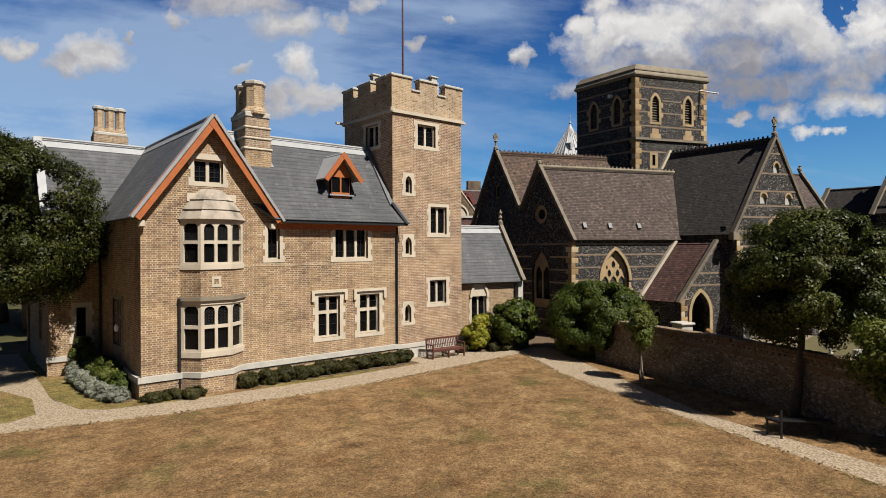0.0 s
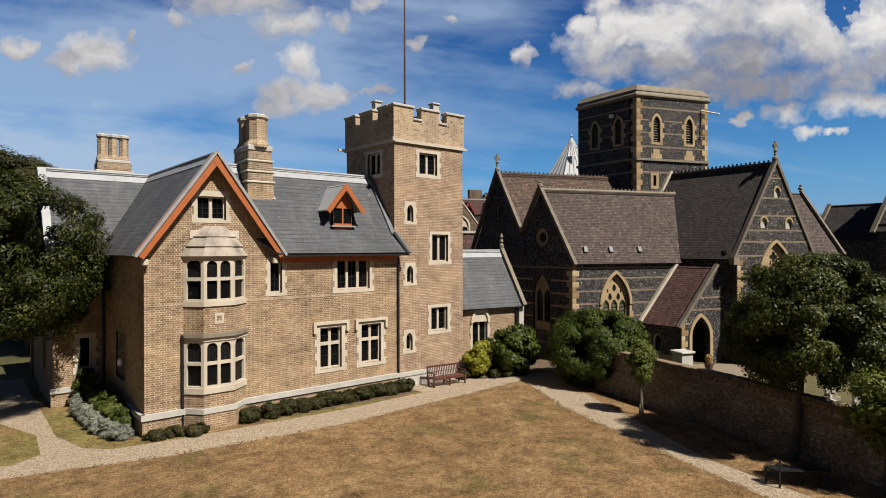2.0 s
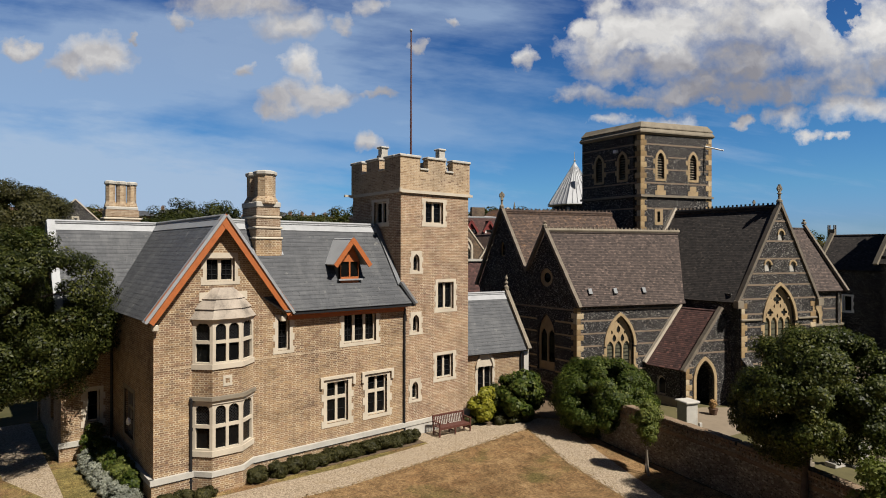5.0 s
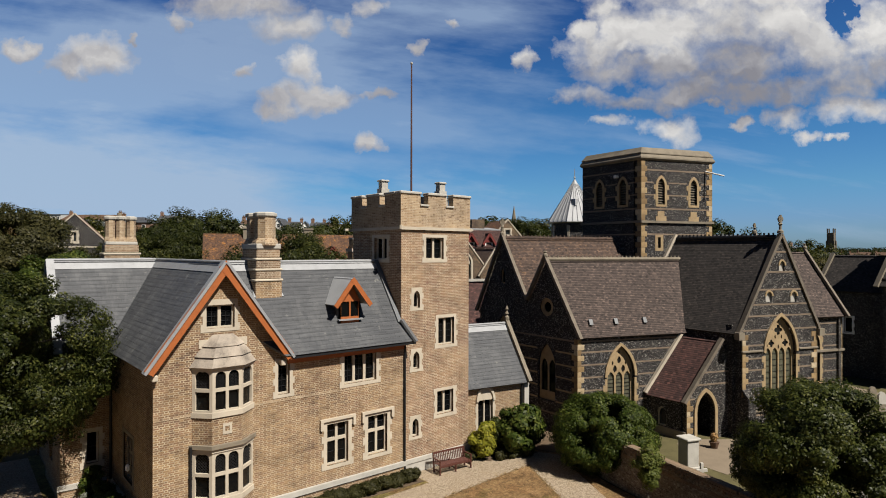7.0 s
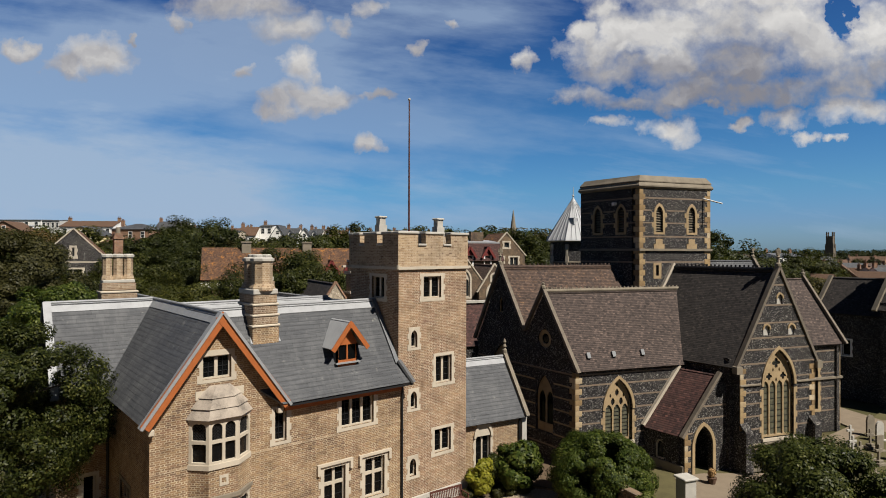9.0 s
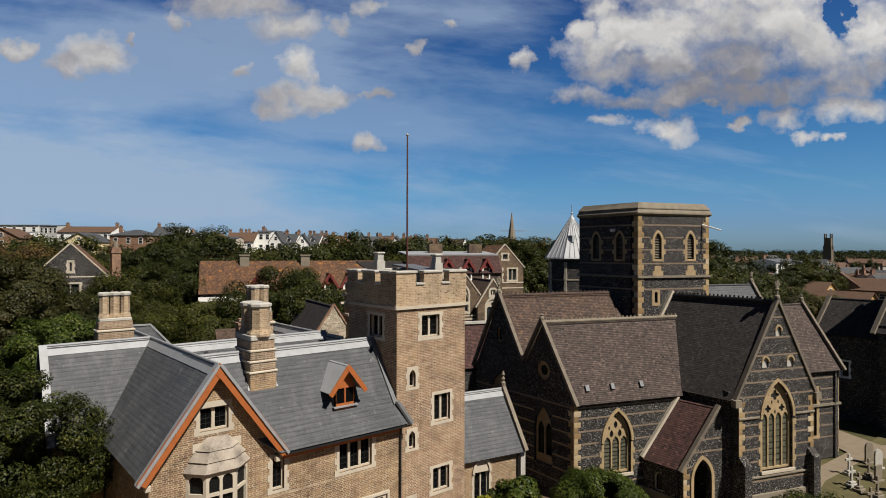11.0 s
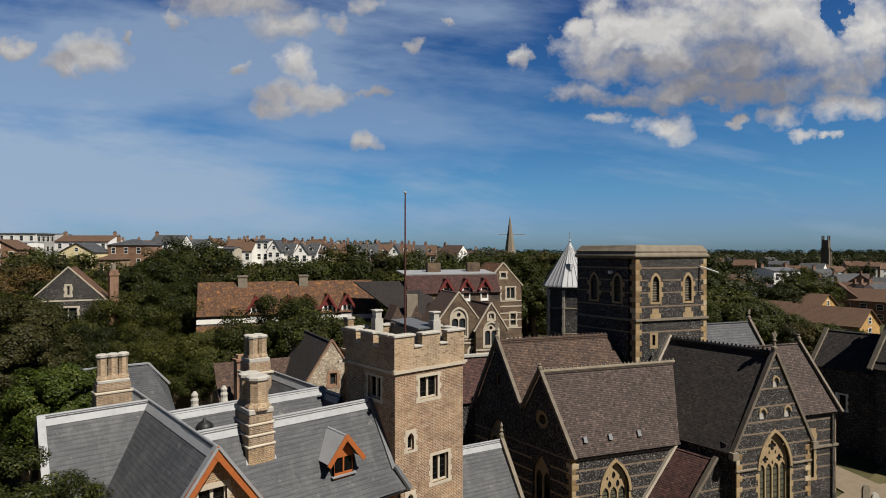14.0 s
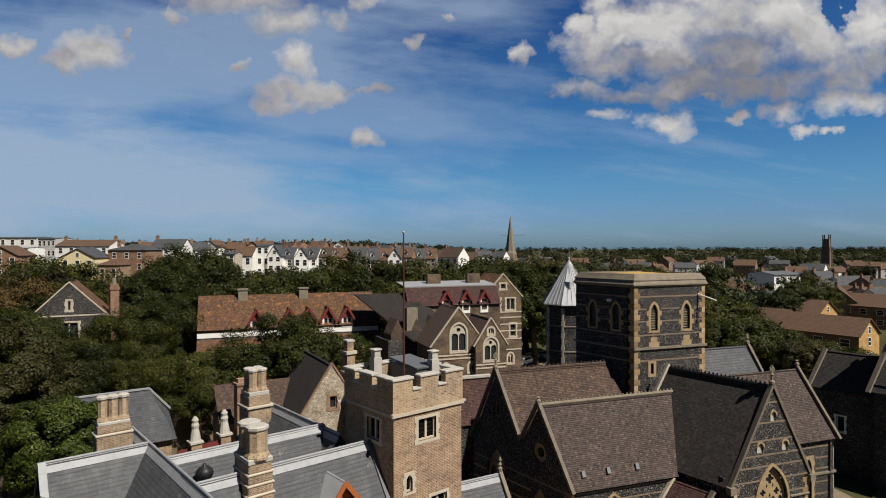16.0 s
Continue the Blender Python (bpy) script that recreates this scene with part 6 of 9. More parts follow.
bm.faces.new(vs[::-1])
church_part("tower_roof", bm, GOLD_ROOF, "low yellowish tower roof")
bm = bmesh.new()
tube(bm, tw_s @ Vector((39.35, 15.75, 0.05)), tw_s @ Vector((39.95, 15.35, 1.1)), 0.05, sides=6)
church_part("bracket", bm, WHITE)
bm = bmesh.new()
tube(bm, tw_s @ Vector((39.3, 15.7, 0.05)), tw_s @ Vector((39.3, 14.7, 0.05)), 0.02, sides=6)
church_part("cable", bm, IRON)

bm = bmesh.new()
soft_box(bm, -2.05, -1.8, 15.25, 15.45, 0.0, 0.3, 0.03, tw_w)
church_part("floodlight", bm, WHITE, "small pale floodlight")

# turret with a lead cone
turret = thing("bell_turret", "octagonal flint stair turret with a tall ribbed lead cone", "turret", (49.53, 38.2, 0))
cx, cy = 49.53, 38.2
AHEAD_T = Vector((0.79, 0.61, 0))
bm = bmesh.new()
turned(bm, (cx, cy, 0), [(2.35, 0), (2.35, 13.2)], 8)
part("wall", bm, FLINT, turret)
bm = bmesh.new()
turned(bm, (cx, cy, 13.1), [(2.5, 0), (2.85, 0.1), (2.8, 0.2), (0.16, 4.3), (0.05, 4.45)], 8)
part("cone", bm, COPPER, turret, "pale ribbed lead cone")
for i in range(32):
    bm = bmesh.new()
    t = 2 * math.pi * i / 32 + math.pi / 8
    rr = 2.82 * math.cos(math.pi / 8) / math.cos(((t - math.pi / 8) % (math.pi / 4)) - math.pi / 8)
    beam(bm, (cx + rr * math.cos(t), cy + rr * math.sin(t), 13.32), (cx + 0.15 * math.cos(t), cy + 0.15 * math.sin(t), 17.42), 0.05, 0.07)
    part("rib", bm, COPPER, turret)
bm = bmesh.new()          # a small lucarne on the cone
lm = Vector((cx, cy, 15.1)) - AHEAD_T * 1.45
box(bm, lm.x - 0.28, lm.x + 0.28, lm.y - 0.28, lm.y + 0.28, 14.85, 15.5)
part("lucarne", bm, COPPER, turret)
bm = bmesh.new()
turned(bm, (cx, cy, 17.4), [(0.2, 0), (0.12, 0.15), (0.05, 0.3), (0.14, 0.42), (0.04, 0.55), (0.03, 1.3)], 8)
part("finial", bm, COPPER, turret)
for y in (11.0, 8.5):
    bm = bmesh.new()
    turned(bm, (cx, cy, y), [(2.36, 0), (2.42, 0.02), (2.42, 0.12), (2.36, 0.14)], 8)
    part("string_course", bm, STONE_GREY, turret)
for i in range(8):
    t = math.pi / 8 + i * math.pi / 4
    for j in range(14):
        bm = bmesh.new()
        wd = 0.3 if j % 2 else 0.2
        c = Vector((cx + 2.33 * math.cos(t), cy + 2.33 * math.sin(t), 4.5 + j * 0.6))
        beam(bm, c, c + Vector((0, 0, 0.56)), wd, 0.16, Vector((math.cos(t), math.sin(t), 0)))
        part("quoin", bm, STONE, turret)

# porch
po = south(27.05)
bm = bmesh.new()
plate(bm, po, [(29.95, 0), (33.0, 0), (33.0, 4.5), (32.25, 5.2), (29.95, 2.35)], [pointed(30.62, 31.85, 0.02, 1.5, 1.1)], -0.35, 0)
church_part("porch_wall", bm, FLINT)
bm = bmesh.new()
plate(bm, po, pointed(30.44, 32.03, 0.0, 1.5, 1.3), [pointed(30.62, 31.85, 0.01, 1.5, 1.1)], -0.1, 0.06)
church_part("porch_arch", bm, STONE_GOLD, "moulded golden stone arch")
bands(po, [(30.0, 30.42, 1.7), (30.05, 30.5, 2.2), (30.5, 32.9, 2.95), (31.0, 32.9, 3.6)])
quoins(church, po, 29.95, 0.1, 2.2, 1)
pw = westward(29.95)
bm = bmesh.new()
plate(bm, pw, rect(-29.6, -27.4, 0, 2.35), [pointed(-28.9, -28.3, 0.5, 1.2, 0.4)], -0.35, 0)
church_part("porch_wall", bm, FLINT)
bm = bmesh.new()
soft_box(bm, -29.6, -27.1, 0, 0.5, -0.05, 0.08, 0.03, pw)
church_part("plinth", bm, STONE_GREY)
window(church, pw, pointed(-28.9, -28.3, 0.5, 1.2, 0.4), [pointed(-28.82, -28.38, 0.58, 1.2, 0.3)], None, 0.1, STONE)
church_roof([(29.75, 27.1, 2.1), (29.75, 29.6, 2.1), (32.3, 29.6, 5.3), (32.3, 27.1, 5.3)], TILE_RED, 0.1, "reddish purple tiles")
church_roof([(32.3, 27.1, 5.3), (32.3, 29.6, 5.3), (33.0, 29.6, 4.4), (33.0, 27.1, 4.4)], TILE_RED, 0.1)
coping_run([ch(29.7, 27.0, 2.1), ch(32.3, 27.0, 5.45)], 0.26, 0.16)
coping_run([ch(29.75, 29.5, 2.2), ch(32.3, 29.5, 5.45)], 0.2, 0.16, STONE)
bm = bmesh.new()
box(bm, 32.85, 33.35, 0, 6.2, -0.05, 0.5, south(27.3))
church_part("buttress", bm, FLINT)

# eastern arm
se = south(30.6)
bm = bmesh.new()
lanc_e = pointed(44.4, 44.95, 1.6, 4.0, 0.7)
plate(bm, se, rect(38.35, 47.0, 0, 6.1), [lanc_e], -0.5, 0)
church_part("south_wall", bm, FLINT)
window(church, se, lanc_e, [pointed(44.47, 44.88, 1.7, 4.0, 0.55)], toothed(44.4, 44.95, 1.4, 4.9, 0.2, 0.36, 0.14), 0.16, STONE_GOLD)
bands(se, [(38.4, 47.0, 5.4), (38.4, 44.0, 4.65), (45.3, 47.0, 4.65), (38.4, 44.0, 3.9), (45.3, 47, 3.9), (38.4, 44.0, 3.0), (45.3, 47, 3.0), (45.3, 47, 2.2), (45.3, 47, 1.4)])
quoins(church, se, 47.0, 0.3, 5.9, -1)
bm = bmesh.new()
box(bm, 38.4, 47.1, 3.55, 3.7, -0.1, 0.12, se)
church_part("string_course", bm, STONE_GREY)
bm = bmesh.new()
plate(bm, face_at(ch(47.0, 0), CE2), [(30.6, 0), (38.2, 0), (38.2, 6.5), (36.2, 11.4), (34.4, 7.4), (33.2, 10.2), (30.6, 6.0)], (), -0.5, 0)
church_part("east_wall", bm, FLINT)
church_roof([(36.5, 30.35, 5.9), (47.0, 30.35, 5.9), (47.0, 33.0, 10.25), (36.5, 33.0, 10.25)], TILE_BROWN)
church_roof([(36.5, 35.0, 7.2), (47.0, 35.0, 7.2), (47.0, 33.0, 10.25), (36.5, 33.0, 10.25)], TILE_BROWN)
church_roof([(39.9, 34.2, 8.0), (46.4, 34.2, 8.0), (46.4, 36.2, 11.5), (39.9, 36.2, 11.5)], SLATE)
church_roof([(39.9, 38.6, 7.2), (46.4, 38.6, 7.2), (46.4, 36.2, 11.5), (39.9, 36.2, 11.5)], SLATE)
coping_run([ch(47.0, 30.2, 5.9), ch(47.0, 33.0, 10.45)], 0.3)
coping_run([ch(46.5, 34.0, 7.8), ch(46.5, 36.2, 11.7)], 0.3)
finial(ch(47.0, 33.0, 10.5), 0.6, cross=False)
finial(ch(46.5, 36.2, 11.7), 0.7)

# ---- small chapel range beside the house tower ----
sac = thing("sacristy", "small stock brick range with a slate roof and coped gable", "building", (22, 23, 0))
SD = Vector((math.cos(radians(-11)), math.sin(radians(-11)), 0))
SN = Vector((-SD.y, SD.x, 0))
S0 = Vector((19.75, 22.45, 0))
sm = face_at(S0, SD)
bm = bmesh.new()
swin = pointed(1.05, 1.95, 0.9, 2.55, 0.75)
plate(bm, sm, rect(0, 4.05, 0, 3.5), [swin], -0.35, 0)
part("wall", bm, BRICK, sac)
window(sac, sm, swin, [pointed(1.13, 1.46, 1.0, 2.45, 0.3, 4), pointed(1.54, 1.87, 1.0, 2.45, 0.3, 4), round_hole(1.5, 2.95, 0.12, 10)], toothed(1.05, 1.95, 0.8, 2.6, 0.12, 0.3, 0.08), bars=(0, 4))
bm = bmesh.new()
arch_band(bm, sm, 1.05, 1.95, 2.55, 0.75, 0.13, -0.05, 0.08)
part("hood_mould", bm, STONE, sac)
ge = face_at(S0 + SD * 4.05, SN)
bm = bmesh.new()
plate(bm, ge, [(0.35, 0), (3.6, 0), (3.6, 3.5), (1.8, 6.1), (0.35, 3.9)], (), -0.3, 0)
part("gable_wall", bm, BRICK, sac)
for pts in ([(0, -0.28, 3.3), (4.0, -0.28, 3.3), (4.0, 1.8, 6.2), (0, 1.8, 6.2)], [(0, 3.9, 3.3), (4.0, 3.9, 3.3), (4.0, 1.8, 6.2), (0, 1.8, 6.2)]):
    bm = bmesh.new()
    slab(bm, [S0 + SD * x + SN * y + UP * z for x, y, z in pts], 0.12)
    part("roof_slope", bm, SLATE, sac)
ridge_cap(sac, S0 + SN * 1.8 + UP * 6.2, S0 + SD * 4.0 + SN * 1.8 + UP * 6.2, SN, 1.4)
coping_run([S0 + SD * 4.1 + SN * -0.35 + UP * 3.35, S0 + SD * 4.1 + SN * 1.8 + UP * 6.4], 0.22, 0.14, STONE_GREY, sac)
bm = bmesh.new()
a0 = S0 + SD * 4.1 + SN * 1.8 + UP * 6.4
turned(bm, a0, [(0.14, 0), (0.14, 0.15), (0.05, 0.25), (0.12, 0.35), (0.04, 0.5), (0.1, 0.6), (0.02, 0.8)], 8)
part("finial", bm, STONE_GREY, sac)
bm = bmesh.new()
tube(bm, sm @ Vector((3.75, 0, 0.08)), sm @ Vector((3.75, 3.3, 0.08)), 0.05, sides=8)
part("fall_pipe", bm, IRON, sac)
bm = bmesh.new()
box(bm, 3.9, 4.2, 2.0, 3.3, -0.02, 0.12, sm)
part("corbel", bm, STONE_WHITE, sac)


# ---- plants ----
def leaf_mesh(name, centres, radii, per, size, mat, seed, squash=0.8, outward=None, stretch=1.9):
    """Thousands of small pointed leaves about clump centres, as one mesh."""
    rng = np.random.default_rng(seed)
    k = len(centres)
    c = np.repeat(np.asarray(centres, float), per, axis=0)
    r = np.repeat(np.asarray(radii, float), per)
    d = rng.normal(size=(k * per, 3))
    d /= np.linalg.norm(d, axis=1)[:, None]
    rad = r * rng.uniform(0.3, 1.0, k * per) ** 0.45
    p = c + d * rad[:, None] * np.array([1, 1, squash])
    mid = np.asarray(centres, float).mean(axis=0) if outward is None else np.asarray(outward, float)
    nrm = d * 1.0 + 0.7 * (p - mid) / (np.linalg.norm(p - mid, axis=1)[:, None] + 1e-6) + rng.normal(size=p.shape) * 0.42 + np.array([0, 0, 0.3])
    nrm /= np.linalg.norm(nrm, axis=1)[:, None]
    a = np.cross(nrm, rng.normal(size=p.shape))
    a /= np.linalg.norm(a, axis=1)[:, None]
    b = np.cross(nrm, a)
    s = size * rng.uniform(0.6, 1.3, len(p))[:, None]
    fold = nrm * s * 0.12
    q = np.stack([p - a * s * stretch / 2, p + b * s / 2 + fold, p + a * s * stretch / 2, p - b * s / 2 + fold], axis=1).reshape(-1, 3)
    me = bpy.data.meshes.new(name)
    m = len(p)
    me.vertices.add(4 * m)
    me.vertices.foreach_set("co", q.ravel().astype(np.float32))
    me.loops.add(4 * m)
    me.loops.foreach_set("vertex_index", np.arange(4 * m, dtype=np.int32))
    me.polygons.add(m)
    me.polygons.foreach_set("loop_start", np.arange(0, 4 * m, 4, dtype=np.int32))
    me.update(calc_edges=True)
    me.materials.append(mat)
    return me


def clumps(rx, ry, rz, k, seed, low=-0.75, core=0.25, bough=9):
    """Clump centres over a crown of billows: boughs about the crown, and clumps over the outer side of each bough."""
    rng = np.random.default_rng(seed)
    boughs = max(7, int(k / bough))
    i = np.arange(boughs) + 0.5
    zz = 1 - (1 - low) * i / boughs
    turn = i * 2.39996 + rng.uniform(0, 6.28)
    flat_r = np.sqrt(np.maximum(0.0, 1 - zz * zz))
    d = np.stack([flat_r * np.cos(turn), flat_r * np.sin(turn), zz], axis=1) + rng.normal(size=(boughs, 3)) * 0.16
    d /= np.linalg.norm(d, axis=1)[:, None]
    size = np.array([rx, ry, rz])
    big = rng.uniform(0.85, 1.15, boughs) * 1.25 / math.sqrt(boughs) + 0.08
    mid = d * (0.98 - big * rng.uniform(0.8, 1.3, boughs))[:, None] * size
    at = rng.integers(0, boughs, k)
    out = rng.normal(size=(k, 3)) * 0.75 + d[at] * 0.9
    out /= np.linalg.norm(out, axis=1)[:, None]
    p = mid[at] + out * big[at][:, None] * rng.uniform(0.7, 1.0, k)[:, None] * size
    inner = rng.uniform(size=k) < core
    return np.where(inner[:, None], p * rng.uniform(0.3, 0.75, k)[:, None], p)


def make_tree(label, at, rx, ry, rz, crown_z, trunk_r, mat, k=150, per=110, size=0.16, clump=0.55, seed=1, category="tree", name="tree", limbs=6, lean=(0, 0), low=-0.75, core=0.25, stretch=1.9, bough=9):
    ob = thing(name, label, category, at)
    base, top = Vector(at), Vector(at) + Vector((lean[0], lean[1], crown_z))
    bm = bmesh.new()
    rng = random.Random(seed)
    steps = 5
    pts = [base.lerp(top, i / steps) + Vector((rng.uniform(-1, 1), rng.uniform(-1, 1), 0)) * trunk_r * 0.5 * (0 < i < steps) for i in range(steps + 1)]
    for i in range(steps):
        tube(bm, pts[i] - Vector((0, 0, 0.02)), pts[i + 1], trunk_r * (1.25 - 0.13 * i) if i else trunk_r * 1.6, trunk_r * (1.12 - 0.13 * i), sides=9, caps=(i == 0))
    for i in range(limbs):
        t = 2 * math.pi * i / max(limbs, 1) + rng.uniform(-0.4, 0.4)
        s0 = pts[3].lerp(top, rng.uniform(0, 0.9))
        e = top + Vector((math.cos(t) * rx * 0.62, math.sin(t) * ry * 0.62, rng.uniform(-0.2, 0.5) * rz))
        mid = s0.lerp(e, 0.5) + Vector((0, 0, 0.15 * rz))
        tube(bm, s0, mid, trunk_r * 0.45, trunk_r * 0.3, sides=6, caps=False)
        tube(bm, mid, e, trunk_r * 0.3, trunk_r * 0.1, sides=6, caps=False)
    part("trunk", bm, BARK, ob, smooth=True)
    cs = clumps(rx, ry, rz, k, seed, low, core, bough) + np.array(top)
    rng2 = np.random.default_rng(seed + 5)
    me = leaf_mesh("crown", cs, clump * rng2.uniform(0.6, 1.25, len(cs)), per, size, mat, seed, stretch=stretch)
    cr = new("crown", me)
    cr.parent = ob
    cr.matrix_parent_inverse = ob.matrix_basis.inverted()
    return ob


make_tree("large dark green broadleaf tree beside the gravel path", (1.05, 27.3, 0), 4.1, 3.4, 3.65, 5.95, 0.22, LEAF_SHADE, 340, 560, 0.062, 0.66, 11, low=-0.85, core=0.3, bough=4)
make_tree("round-headed dark green tree against the churchyard wall", (19.45, 6.85, 0), 2.55, 2.35, 2.2, 3.95, 0.11, LEAF_DARK, 300, 520, 0.052, 0.46, 12, lean=(1.15, -0.1), low=-0.75, core=0.3, bough=2.5)
make_tree("dense glossy bay-like tree with low branches beside the path", (23.8, 16.8, 0), 2.4, 2.25, 1.75, 1.65, 0.16, LEAF_BROAD, 320, 460, 0.055, 0.44, 13, low=-0.98, bough=2.5, stretch=2.3)
# Two unseen trees, added to keep sky light off the west wall.
make_tree("tall dark tree out of view, added to block the western sky", (-8.0, 23.5, 0), 3.6, 3.4, 4.0, 7.0, 0.3, LEAF_DARK, 160, 160, 0.16, 0.9, 19)
make_tree("second tall dark tree out of view, added to block the western sky", (-7.5, 33.0, 0), 4.0, 3.8, 4.4, 7.4, 0.3, LEAF_DARK, 160, 160, 0.16, 0.95, 20)
make_tree("dark green tree shading the path by the wall", (20.6, 0.2, 0), 2.2, 2.4, 1.9, 3.9, 0.16, LEAF_DARK, 120, 200, 0.13, 0.6, 17, lean=(-0.5, 0.1))
make_tree("pale feathery young tree by the churchyard wall", (18.55, 4.3, 0), 0.95, 0.95, 1.4, 2.3, 0.05, LEAF_PALE, 80, 170, 0.045, 0.34, 14, limbs=4, stretch=2.6)
make_tree("broad green tree behind the house wing", (5.4, 41.9, 0), 3.1, 3.0, 3.3, 6.9, 0.22, LEAF_BROAD, 280, 360, 0.085, 0.6, 15, bough=5)
make_tree("tall olive-green tree beyond the rear lodge", (3.6, 52.6, 0), 4.8, 4.6, 5.2, 8.6, 0.3, LEAF_OLIVE, 340, 420, 0.10, 0.85, 18, bough=6)


def shrub(label, at, rx, ry, rz, mat, k=40, per=90, size=0.08, clump=0.22, seed=3, name="shrub", group="", stretch=1.9):
    ob = thing(name, label, "shrub", (at[0], at[1], 0), group)
    cs = clumps(rx, ry, rz, k, seed, low=-0.9, core=0.35) + np.array((at[0], at[1], rz * 0.85))
    cs[:, 2] = np.maximum(cs[:, 2], 0.08)
    me = leaf_mesh("foliage", cs, clump * np.ones(len(cs)), per, size, mat, seed, stretch=stretch)
    cr = new("foliage", me)
    cr.parent = ob
    cr.matrix_parent_inverse = ob.matrix_basis.inverted()
    bm = bmesh.new()
    rng = random.Random(seed)
    for i in range(6):
        t = i * math.pi / 3 + rng.uniform(-0.3, 0.3)
        tube(bm, (at[0], at[1], -0.02), (at[0] + rx * 0.6 * math.cos(t), at[1] + ry * 0.6 * math.sin(t), rz * 1.2), 0.025, 0.008, sides=5)
    part("stems", bm, BARK, ob)
    return ob


shrub("rounded golden-yellow evergreen bush by the bench", (20.35, 21.45), 0.68, 0.68, 0.98, LEAF_GOLD, 90, 110, 0.085, 0.24, 21)
shrub("dark evergreen bush before the sacristy wall", (22.3, 20.75), 1.3, 1.2, 1.4, LEAF_BROAD, 120, 120, 0.12, 0.34, 22)
shrub("narrow dark shrub against the sacristy wall", (21.35, 21.45), 0.55, 0.5, 1.0, LEAF_DARK, 60, 110, 0.07, 0.24, 23)
for i, (x, y, r, h) in enumerate(((4.62, 22.2, 0.36, 0.26), (4.42, 22.75, 0.34, 0.30), (4.28, 23.4, 0.36, 0.30), (4.2, 24.05, 0.34, 0.33), (4.15, 24.75, 0.36, 0.33), (4.12, 25.5, 0.34, 0.34), (4.1, 26.3, 0.36, 0.36), (4.12, 27.1, 0.34, 0.36))):
    shrub("silver-leaved low shrub at the border's edge", (x, y), r, r, h, LEAF_SILVER, 40, 120, 0.036, 0.14, 30 + i, group="silver border shrubs")
for i, (x, y, r, h) in enumerate(((4.95, 23.2, 0.34, 0.42), (4.82, 24.0, 0.42, 0.55), (4.72, 24.9, 0.46, 0.62), (4.66, 25.8, 0.46, 0.55), (4.62, 26.7, 0.46, 0.66), (4.5, 27.6, 0.5, 0.85))):
    shrub("leafy green shrub under the house wall", (x, y), r, r, h, LEAF_PALE if i in (1, 3) else LEAF_BROAD, 60, 130, 0.055, 0.2, 40 + i, group="green border shrubs")
HEDGE = [(8.75, 0.42), (9.5, 0.36), (10.15, 0.42), (10.8, 0.42), (11.5, 0.48), (12.2, 0.48), (12.9, 0.46), (13.6, 0.48), (14.3, 0.48), (15.0, 0.5), (15.75, 0.46)]
for i, (x, r) in enumerate(HEDGE):
    shrub("clipped lavender bush under the house wall", (x, 21.33), r, 0.32, 0.27 + 0.03 * (i % 3), LEAF_OLIVE, 60, 150, 0.038, 0.16, 60 + i, name="lavender_bush", group="lavender row along the wall", stretch=3.2)
for i, (x, y, r) in enumerate(((5.55, 21.38, 0.4), (6.15, 21.3, 0.34), (6.75, 20.98, 0.36))):
    shrub("small lavender bush under the bay window", (x, y), r, 0.26, 0.16 + 0.02 * i, LEAF_OLIVE, 36, 130, 0.042, 0.13, 80 + i, name="lavender_bush", group="lavender row along the wall", stretch=3.2)
for i, (x, y) in enumerate(((20.9, 20.75), (21.5, 20.6), (22.2, 20.3), (19.55, 21.6))):
    shrub("low straggling border plant beside the gravel", (x, y), 0.45, 0.3, 0.22, LEAF_OLIVE, 28, 110, 0.06, 0.16, 90 + i, group="low border plants")
bm = bmesh.new()
for pts in ([(4.35, 22.1), (4.9, 21.85), (5.2, 22.2), (5.2, 27.9), (3.95, 27.9), (3.95, 24.5)], [(8.3, 21.75), (8.4, 21.1), (16.2, 20.9), (16.3, 21.75)], [(20.0, 21.9), (20.2, 20.9), (23.0, 20.2), (23.4, 21.2)], [(23.05, 20.9), (24.4, 18.4), (27.5, 21.5), (25.0, 26.0), (23.5, 22.5)]):
    slab(bm, [(x, y, 0.035) for x, y in pts], 0.03)
tagged(part("border_soil", bm, EARTH), "bare brown soil of the planted borders", "soil", kind="structure")

# tufts of dry grass along the lawn's edges
rng = np.random.default_rng(5)
pts = []
edge = [(1.3, 20.4), (5.45, 19.35), (10.95, 18.75), (16.7, 19.05), (21.3, 19.3), (19.0, 15.0), (17.5, 10.75), (15.0, 3.0)]
for (xa, ya), (xb, yb) in zip(edge, edge[1:]):
    k = int(math.hypot(xb - xa, yb - ya) * 26)
    t = rng.uniform(size=k)
    pts.append(np.stack([xa + (xb - xa) * t + rng.normal(size=k) * 0.08, ya + (yb - ya) * t + rng.normal(size=k) * 0.08, np.full(k, 0.03)], axis=1))
allp = np.concatenate(pts)
me = leaf_mesh("grass_tufts", allp, 0.03 * np.ones(len(allp)), 3, 0.035, plain("straw_grass", (0.30, 0.21, 0.105), 0.95, vary=0.4, scale=0.8, relief=0), 6, 0.6, (10, 10, -30), 2.2)
tagged(new("grass_tufts", me), "short tufts of bleached grass", "grass", kind="stuff")

